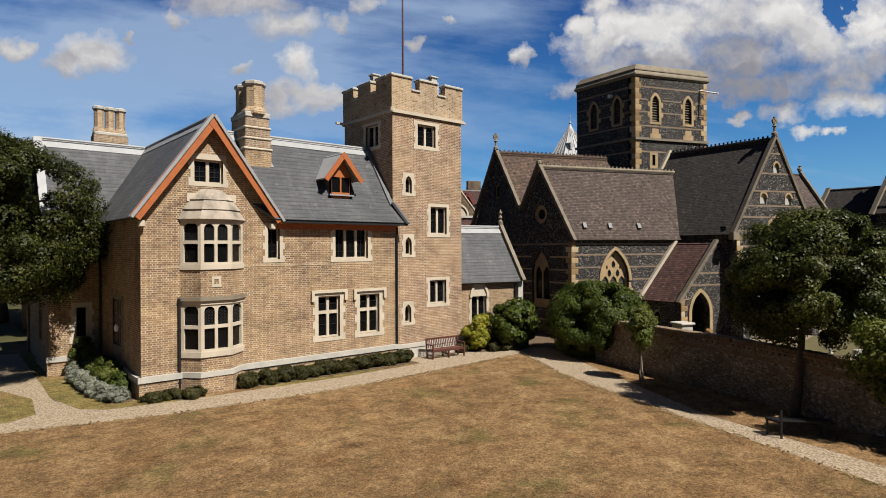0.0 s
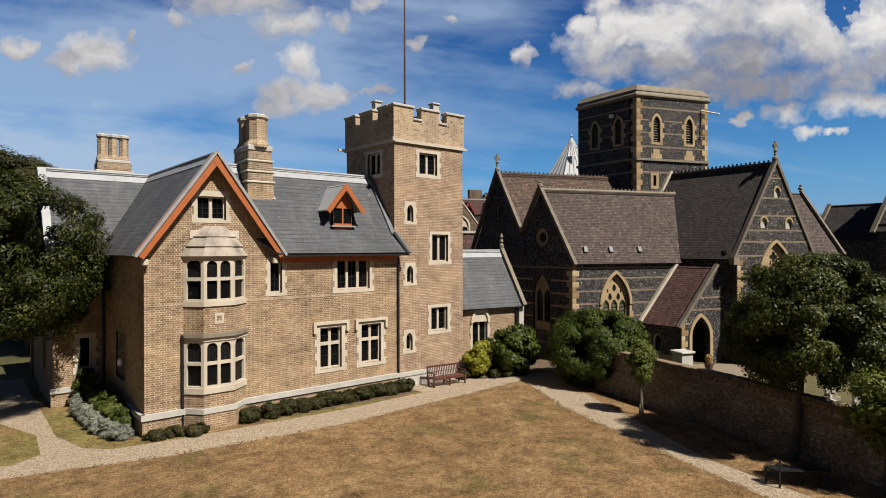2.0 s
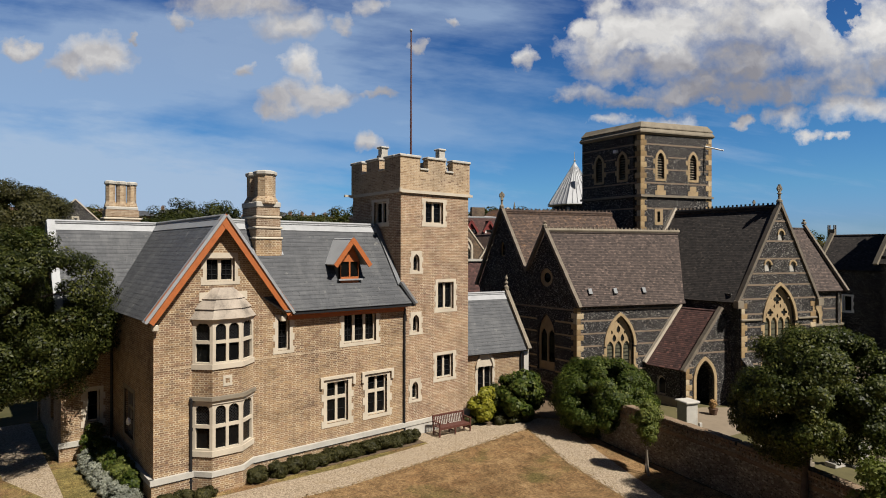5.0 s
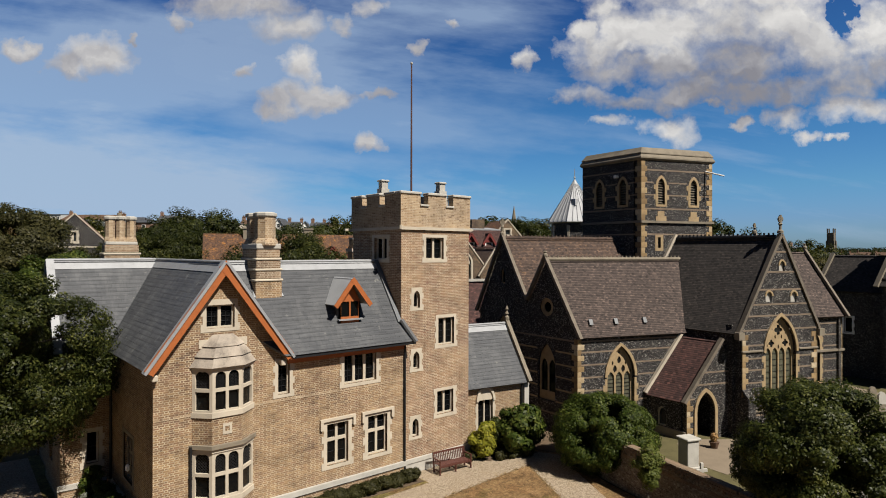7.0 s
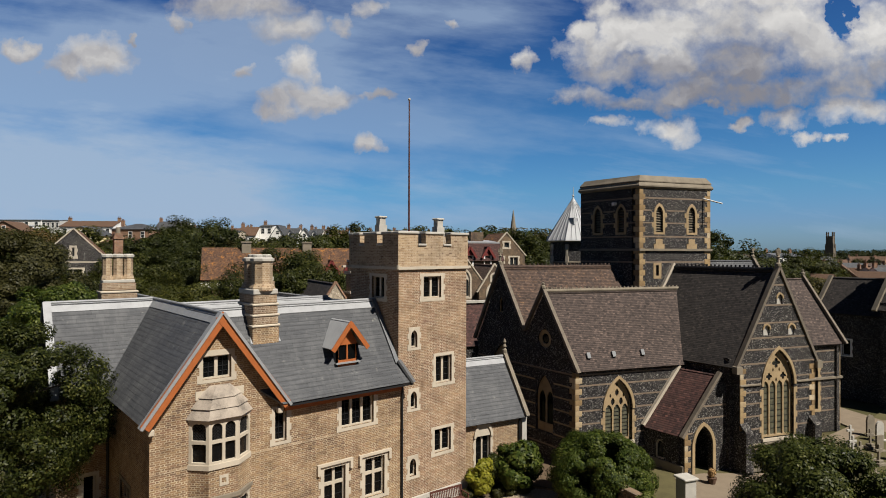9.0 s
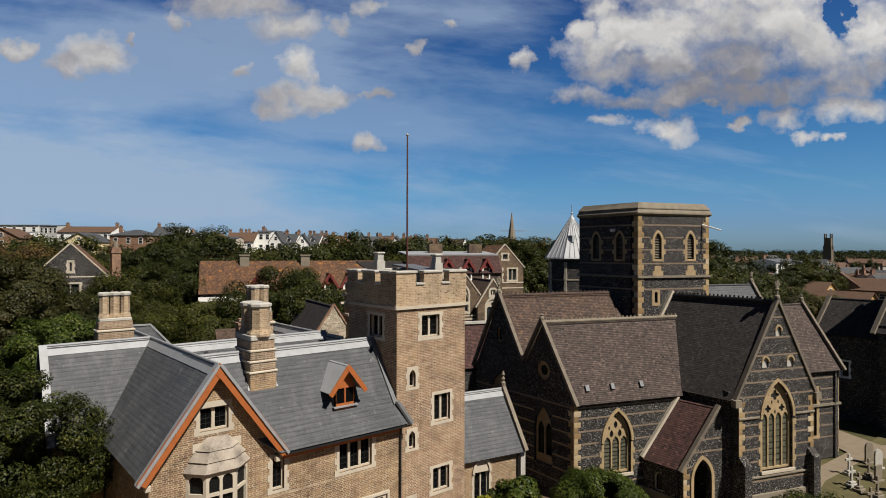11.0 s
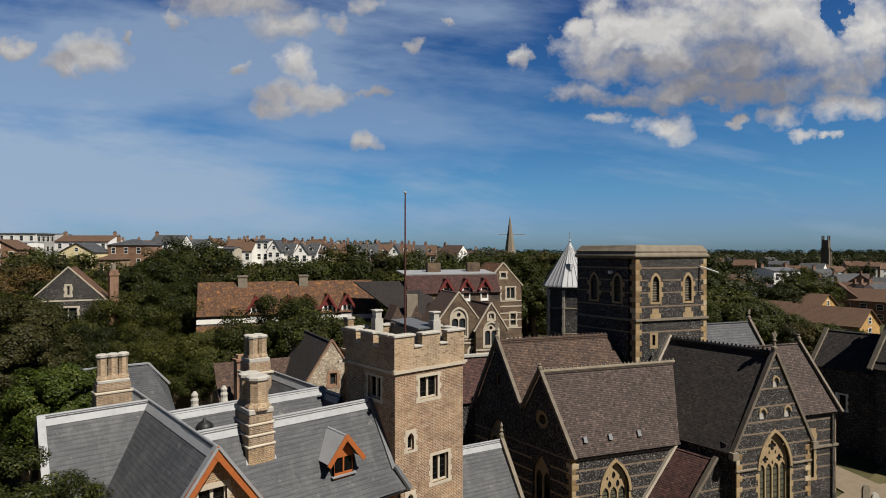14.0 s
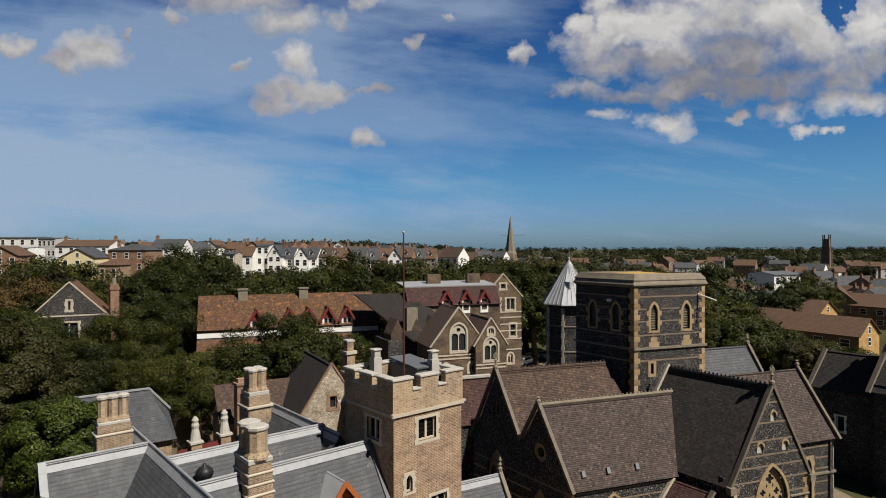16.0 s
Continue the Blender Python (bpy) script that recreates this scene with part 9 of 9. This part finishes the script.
VILLA_HILL = (
    ("small brown hipped house beside the townhouse", 160, -0.551, 0, 5.9, 6, 4.6, 1.5, 15.7, BRICK, TILE_HOUSE, 1, 2, 0, False, True),
    ("white house with dark roof and chimney", 192, -0.454, 0, 10.0, 8, 8.0, 2.6, 21.5, WHITE, SLATE, 3, 3, 1, False, False),
    ("small white gable among trees", 165, -0.409, 14, 3.4, 6, 7.0, 2.2, 18.5, WHITE, SLATE, 2, 1, 0, True, False),
    ("cream stone bay-fronted house", 162, -0.353, 0, 3.5, 6, 7.6, 0.5, 17.6, STONE, SLATE, 3, 2, 0, False, False),
    ("red-roofed villa with white bands", 172, -0.328, 0, 5.2, 7, 7.2, 2.4, 19.0, WHITE, TILE_HOUSE, 2, 2, 1, False, False),
    ("tall white gabled terrace house", 176, -0.295, 0, 3.7, 8, 9.0, 0.5, 19.8, WHITE, SLATE, 3, 2, 1, False, False),
    ("white gable-fronted terrace house", 175, -0.276, 0, 4.0, 8, 7.4, 3.0, 19.6, WHITE, SLATE, 3, 2, 0, True, False))
for lab, ah, tan_, turn, wd, dp, hh, rh, top, wall, roof, st, bays, chim, gab, hip in APARTMENT_HILL + VILLA_HILL:
    dwelling(lab, hill(ah, tan_, top - hh - rh), FRONT + turn, wd, dp, hh, rh, wall, roof, st, bays, chim, gab, hip=hip, sink=8)
rt = random.Random(4)
for i in range(13):
    tan_ = -0.255 + i * 0.0195
    ah = 180 + rt.uniform(-4, 6) + i * 1.2
    wall = WHITE if i < 3 or i in (8, 9) else (BRICK_RED if i % 3 else STONE_GREY)
    hh, rh = 6.2 + rt.uniform(0, 0.8), 3.2 + rt.uniform(-0.6, 0.6)
    dwelling("white terraced house with gabled dormer" if wall is WHITE else "brick terraced house with steep roof", hill(ah, tan_, 18.9 - 0.05 * i - hh - rh), FRONT + rt.uniform(-8, 8), 4.2, 8, hh, rh, wall, rt.choice((SLATE, TILE_RUST, TILE_HOUSE)), 2, 2, 1, i % 4 == 1, 1 if i % 4 != 1 else 0, group="terrace on the hill", sink=8)
for i in range(40):
    tan_ = -0.74 + i * 0.028 + rt.uniform(-0.008, 0.008)
    ah = 235 + rt.uniform(-15, 60)
    dwelling("distant town house with tiled roof", sit(ah, tan_) + Vector((0, 0, 2.4 if tan_ < 0.1 else 0.4)), FRONT + rt.uniform(-40, 40), rt.uniform(6, 9), 8, rt.uniform(5.5, 7.5), rt.uniform(2.5, 3.6), rt.choice((BRICK_RED, BRICK_RED, RENDER_GREY, STONE_GREY, WHITE)), rt.choice((TILE_HOUSE, SLATE, TILE_RUST, TILE_HOUSE)), 2, 3, rt.choice((1, 2)), rt.random() < 0.3, group="distant town houses", sink=5)
# ochre estate houses on the other side
for ah, tan_, turn, wd, dp, lab in ((112, 0.535, -8, 7.0, 10.0, 1), (100, 0.645, -8, 7.0, 12.0, 1), (128, 0.608, -8, 8.0, 8.5, 1), (150, 0.652, -8, 7.5, 8.0, 1), (152, 0.518, -8, 7.0, 9.0, 1), (140, 0.718, -8, 9.0, 10.0, 0), (162, 0.70, -8, 8.0, 9.0, 0), (138, 0.562, -8, 8.0, 9.0, 0)):
    dwelling("ochre brick estate house with brown concrete tiles, gable to the sun" if lab else "brown estate house with concrete tiles", sit(ah, tan_), turn, wd, dp, 4.9, 2.5, BRICK_OCHRE if lab else BRICK_RED, TILE_HOUSE, 2, 1, 0, True, group="estate houses", sink=1, flank=BRICK_RED)
dwelling("white three-storey villa with cream side", sit(168, 0.553), FRONT + 18, 9.5, 9, 10.5, 0.8, WHITE, LEAD, 3, 4, 2, sink=1)
for i in range(26):
    tan_ = 0.44 + (i % 13) * 0.025 + rt.uniform(-0.01, 0.01)
    ah = 150 + (i // 13) * 45 + rt.uniform(-12, 25)
    dwelling("terraced house with slate roof and chimney", sit(ah, tan_), FRONT + rt.uniform(-60, 60), rt.uniform(7, 11), 8, rt.uniform(4.6, 6.0), rt.uniform(2.4, 3.4), rt.choice((BRICK_RED, RENDER_GREY, WHITE, BRICK)), rt.choice((SLATE, SLATE, TILE_HOUSE, TILE_RUST)), 2, 3, 1, group="streets beyond the church", sink=2)
for i in range(30):
    tan_ = -0.05 + i * 0.028 + rt.uniform(-0.008, 0.008)
    ah = 300 + rt.uniform(-20, 160)
    dwelling("distant low town house among trees", sit(ah, tan_), FRONT + rt.uniform(-50, 50), rt.uniform(8, 14), 9, rt.uniform(5, 6.5), rt.uniform(2.2, 3.2), rt.choice((WHITE, BRICK_RED, RENDER_GREY)), rt.choice((TILE_HOUSE, SLATE)), 2, 3, 1, group="distant town houses", sink=4)
dwelling("low white flat-roofed hall building", sit(205, 0.02), FRONT, 16, 10, 6.2, 0.3, WHITE, LEAD_PALE, 1, 6, 0, sink=3)

# spire, far church tower
spire = thing("church_spire", "distant grey stone broach spire with a crane behind", "spire", tuple(sit(330, 0.1125)))
p = sit(330, 0.1125)
bm = bmesh.new()
turned(bm, p - Vector((0, 0, 3)), [(3.6, 0), (3.6, 15), (3.0, 16.2), (0.15, 35.2)], 8)
part("spire", bm, STONE_GREY, spire)
bm = bmesh.new()
c = p + Vector((0, 0, 22.0))
beam(bm, c - ASIDE * 6, c + ASIDE * 8, 0.3, 0.3)
part("crane_jib", bm, STONE_GREY, spire)
ftower = thing("far_church_tower", "distant flint church tower with pinnacles", "tower", tuple(sit(420, 0.641)))
p = sit(420, 0.641)
bm = bmesh.new()
box(bm, p.x - 2.3, p.x + 2.3, p.y - 2.3, p.y + 2.3, p.z - 3, p.z + 13)
box(bm, p.x - 1.9, p.x + 1.9, p.y - 1.9, p.y + 1.9, p.z + 13, p.z + 21.5)
for sx_ in (-2.1, 2.1):
    for sy_ in (-2.1, 2.1):
        box(bm, p.x + sx_ - 0.5, p.x + sx_ + 0.5, p.y + sy_ - 0.5, p.y + sy_ + 0.5, p.z, p.z + 16)
        box(bm, p.x + sx_ * 0.85 - 0.35, p.x + sx_ * 0.85 + 0.35, p.y + sy_ * 0.85 - 0.35, p.y + sy_ * 0.85 + 0.35, p.z + 16, p.z + 24.5)
# The tower's shaded silhouette is put into this darker stone.
part("tower", bm, COPING, ftower)

# parked cars by the school, far off
def car(label, at, turn, mat):
    ob = new("car")
    tagged(ob, label, "car", "cars parked by the school")
    bm = bmesh.new()
    plate(bm, face_at((0, -0.85, 0), (1, 0)), [(-2.1, 0.35), (2.1, 0.35), (2.1, 0.85), (1.2, 0.95), (0.6, 1.42), (-1.1, 1.42), (-1.9, 0.95), (-2.1, 0.9)], (), -1.7, 0)
    part("body", bm, mat, ob)
    bm = bmesh.new()
    plate(bm, face_at((0, -0.86, 0), (1, 0)), [(-1.6, 0.97), (1.0, 0.97), (0.55, 1.36), (-1.05, 1.36)], (), -1.72, 0)
    part("window_band", bm, DARK_PANE, ob)
    for x in (-1.3, 1.3):
        for y in (-0.8, 0.8):
            bm = bmesh.new()
            tube(bm, (x, y - 0.1, 0.32), (x, y + 0.1, 0.32), 0.32, sides=12)
            part("wheel", bm, IRON, ob)
    ob.matrix_basis = Matrix.Translation(at) @ Matrix.Rotation(radians(turn), 4, "Z")


for i, (ah, tan_) in enumerate(((100, 0.145), (101, 0.165), (103, 0.155), (96, 0.135))):
    car("pale parked car beside the school" if i % 2 else "silver parked car beside the school", sit(ah, tan_), CHT + 10 * i, WHITE if i % 2 else LEAD)
sheet("school_yard", [(58, 50), (76, 44), (84, 66), (70, 74)], 0.05, PAVING, "pale sandy school yard", "yard")

# ---- trees beyond ----
def far_tree(label, seed, rx, rz, h, mat, k=130, per=330, size=0.10, clump=0.85):
    return make_tree(label, (0, 0, 0), rx, rx, rz, h, 0.3, mat, k, per, size, clump, seed, name="tree", limbs=3, stretch=1.6)


KINDS = (("dark green broadleaf tree in full leaf", 4.2, 3.8, 5.6, LEAF_WOOD), ("green broadleaf tree with an uneven crown", 4.6, 3.6, 5.2, LEAF_MID), ("olive-green tree in full summer leaf", 3.8, 4.2, 6.2, LEAF_WOOD_OLIVE),
         ("bronze-tinged broad tree in leaf", 4.0, 3.2, 5.0, LEAF_BROWN), ("tall dark tree with a rounded head", 3.6, 4.8, 7.0, LEAF_WOOD))
PROTO = [far_tree(lab, 101 + i, rx, rz, h, mat) for i, (lab, rx, rz, h, mat) in enumerate(KINDS)]
PROTO += [far_tree(lab + ", far off", 121 + i, rx, rz, h, mat, 100, 170, 0.17, 0.95) for i, (lab, rx, rz, h, mat) in enumerate(KINDS)]
used = [False] * len(PROTO)


def plant(i, p, s, turn):
    m = Matrix.Translation(p) @ Matrix.Rotation(turn, 4, "Z") @ Matrix.Scale(s, 4)
    if not used[i]:
        PROTO[i].matrix_basis = m
        used[i] = True
        return PROTO[i]
    ob = copy_thing(PROTO[i], Matrix.Translation(p) @ Matrix.Rotation(turn, 4, "Z"))
    ob.scale = (s, s, s)
    return ob


tr = random.Random(12)
# ahead, tangent of bearing, height of the top, kind: groves behind the house, round the school, by the church
LEFT_GROVE = [(80, -0.721, 15.2, 3), (86, -0.669, 14.3, 2), (74, -0.683, 13.2, 0), (70, -0.702, 10.9, 2), (68, -0.74, 11.9, 1), (66, -0.65, 9.6, 1), (125, -0.674, 17.8, 1), (112, -0.716, 15.3, 2), (118, -0.636, 15.7, 2), (106, -0.58, 15.7, 0), (104, -0.518, 13.8, 1), (98, -0.613, 14.7, 2), (96, -0.551, 13.8, 0), (92, -0.735, 13.5, 3), (88, -0.598, 13.8, 0)]
HOUSE_GROVE = [(70, -0.537, 11.9, 0), (74, -0.496, 12.5, 4), (78, -0.457, 12.6, 0), (84, -0.429, 13.1, 4), (58, -0.419, 9.3, 1), (64, -0.513, 9.2, 0), (63, -0.594, 9.3, 0), (56, -0.391, 8.3, 1)]
DARK_HEADS = [(118, -0.48, 16.9, 4), (130, -0.445, 19.4, 4), (126, -0.419, 18.4, 4), (130, -0.385, 19.0, 4), (112, -0.404, 16.4, 0), (108, -0.37, 15.4, 0), (106, -0.457, 15.3, 1), (110, -0.499, 14.5, 0), (60, -0.281, 12.5, 0), (61, -0.244, 12.2, 4), (60, -0.197, 11.1, 1), (66, -0.263, 9.5, 0)]
SCHOOL_BELT = [(106, -0.358, 14.7, 2), (112, -0.325, 14.9, 1), (115, -0.287, 15.5, 2), (112, -0.249, 15.8, 1), (110, -0.211, 15.6, 1), (120, -0.185, 16.6, 0), (122, -0.147, 17.3, 0), (118, -0.115, 16.6, 1), (114, -0.079, 16.6, 2), (112, -0.046, 17.3, 1), (110, -0.015, 15.8, 0), (108, 0.017, 15.3, 1), (112, 0.051, 16.4, 1), (100, -0.344, 13.1, 0), (102, -0.296, 13.4, 1), (101, -0.23, 13.5, 0), (102, -0.174, 13.9, 0), (101, -0.117, 14.0, 0), (99, -0.06, 14.1, 1)]
YARD_BELT = [(120, 0.077, 17.8, 1), (118, 0.109, 17.2, 2), (122, 0.147, 17.3, 1), (118, 0.181, 16.9, 2), (120, 0.215, 16.6, 1), (122, 0.251, 16.6, 1), (120, 0.289, 16.5, 2), (118, 0.328, 15.8, 1), (97, 0.152, 14.0, 0), (105, 0.136, 15.5, 0), (100, 0.19, 14.8, 1), (100, -0.004, 13.5, 0), (98, 0.213, 14.1, 0), (104, 0.081, 14.8, 0)]
CHURCH_BELT = [(66, 0.454, 11.2, 1), (66, 0.496, 11.5, 1), (64, 0.536, 11.1, 1), (62, 0.578, 10.4, 2), (60, 0.619, 9.9, 2), (60, 0.659, 9.6, 1), (100, 0.454, 15.0, 0), (90, 0.461, 11.6, 1), (92, 0.447, 12.7, 4), (126, 0.555, 10.8, 0), (130, 0.578, 12.5, 4), (132, 0.606, 12.5, 0), (136, 0.63, 10.9, 0), (118, 0.43, 15.3, 0)]
for ah, tan_, top, kind in LEFT_GROVE + HOUSE_GROVE + DARK_HEADS + SCHOOL_BELT + YARD_BELT + CHURCH_BELT:
    p = sit(ah, tan_) - Vector((0, 0, 0.3))
    s = (top - p.z) / (KINDS[kind][2] + KINDS[kind][3])
    plant(kind + (5 if ah >= 90 else 0), p, s, tr.uniform(0, 6.28))
for i in range(70):
    ah = tr.uniform(150, 300)
    tan_ = tr.uniform(-0.78, 0.78)
    plant(5 + tr.choice((0, 1, 2, 4)), sit(ah, tan_) - Vector((0, 0, 0.5)), tr.uniform(0.6, 1.0), tr.uniform(0, 6.28))
# woods on the skyline, past counting
rng = np.random.default_rng(77)
cs = []
for i in range(1300):
    ah = 420 + 900 * rng.uniform() ** 1.5
    tan_ = rng.uniform(-0.95, 0.95)
    p = sit(ah, tan_)
    hgt = rng.uniform(5.0, 9.0) + 0.004 * (ah - 420) + (3.0 if tan_ < -0.12 else 0.0)
    cs.append((p.x, p.y, p.z + hgt * 0.75))
me = leaf_mesh("distant_woods", cs, 5.5 * rng.uniform(0.7, 1.4, len(cs)), 80, 1.25, LEAF_FAR, 78, 0.75, stretch=1.4)
tagged(new("distant_woods", me), "dark belts of woodland on the skyline", "woods", kind="stuff")
# unseen trees behind the viewer, added to cut low sky light on shaded walls
cs = []
for i in range(420):
    t = math.radians(rng.uniform(128, 318))
    r = rng.uniform(52, 66)
    cs.append((r * math.cos(t), r * math.sin(t), rng.uniform(1.0, 13.0)))
me = leaf_mesh("garden_trees", cs, 3.0 * rng.uniform(0.7, 1.3, len(cs)), 90, 0.75, LEAF_MID, 79, 0.9, stretch=1.4)
tagged(new("garden_trees", me), "dark belt of unseen tall trees, added to cut low sky light", "trees", kind="stuff")
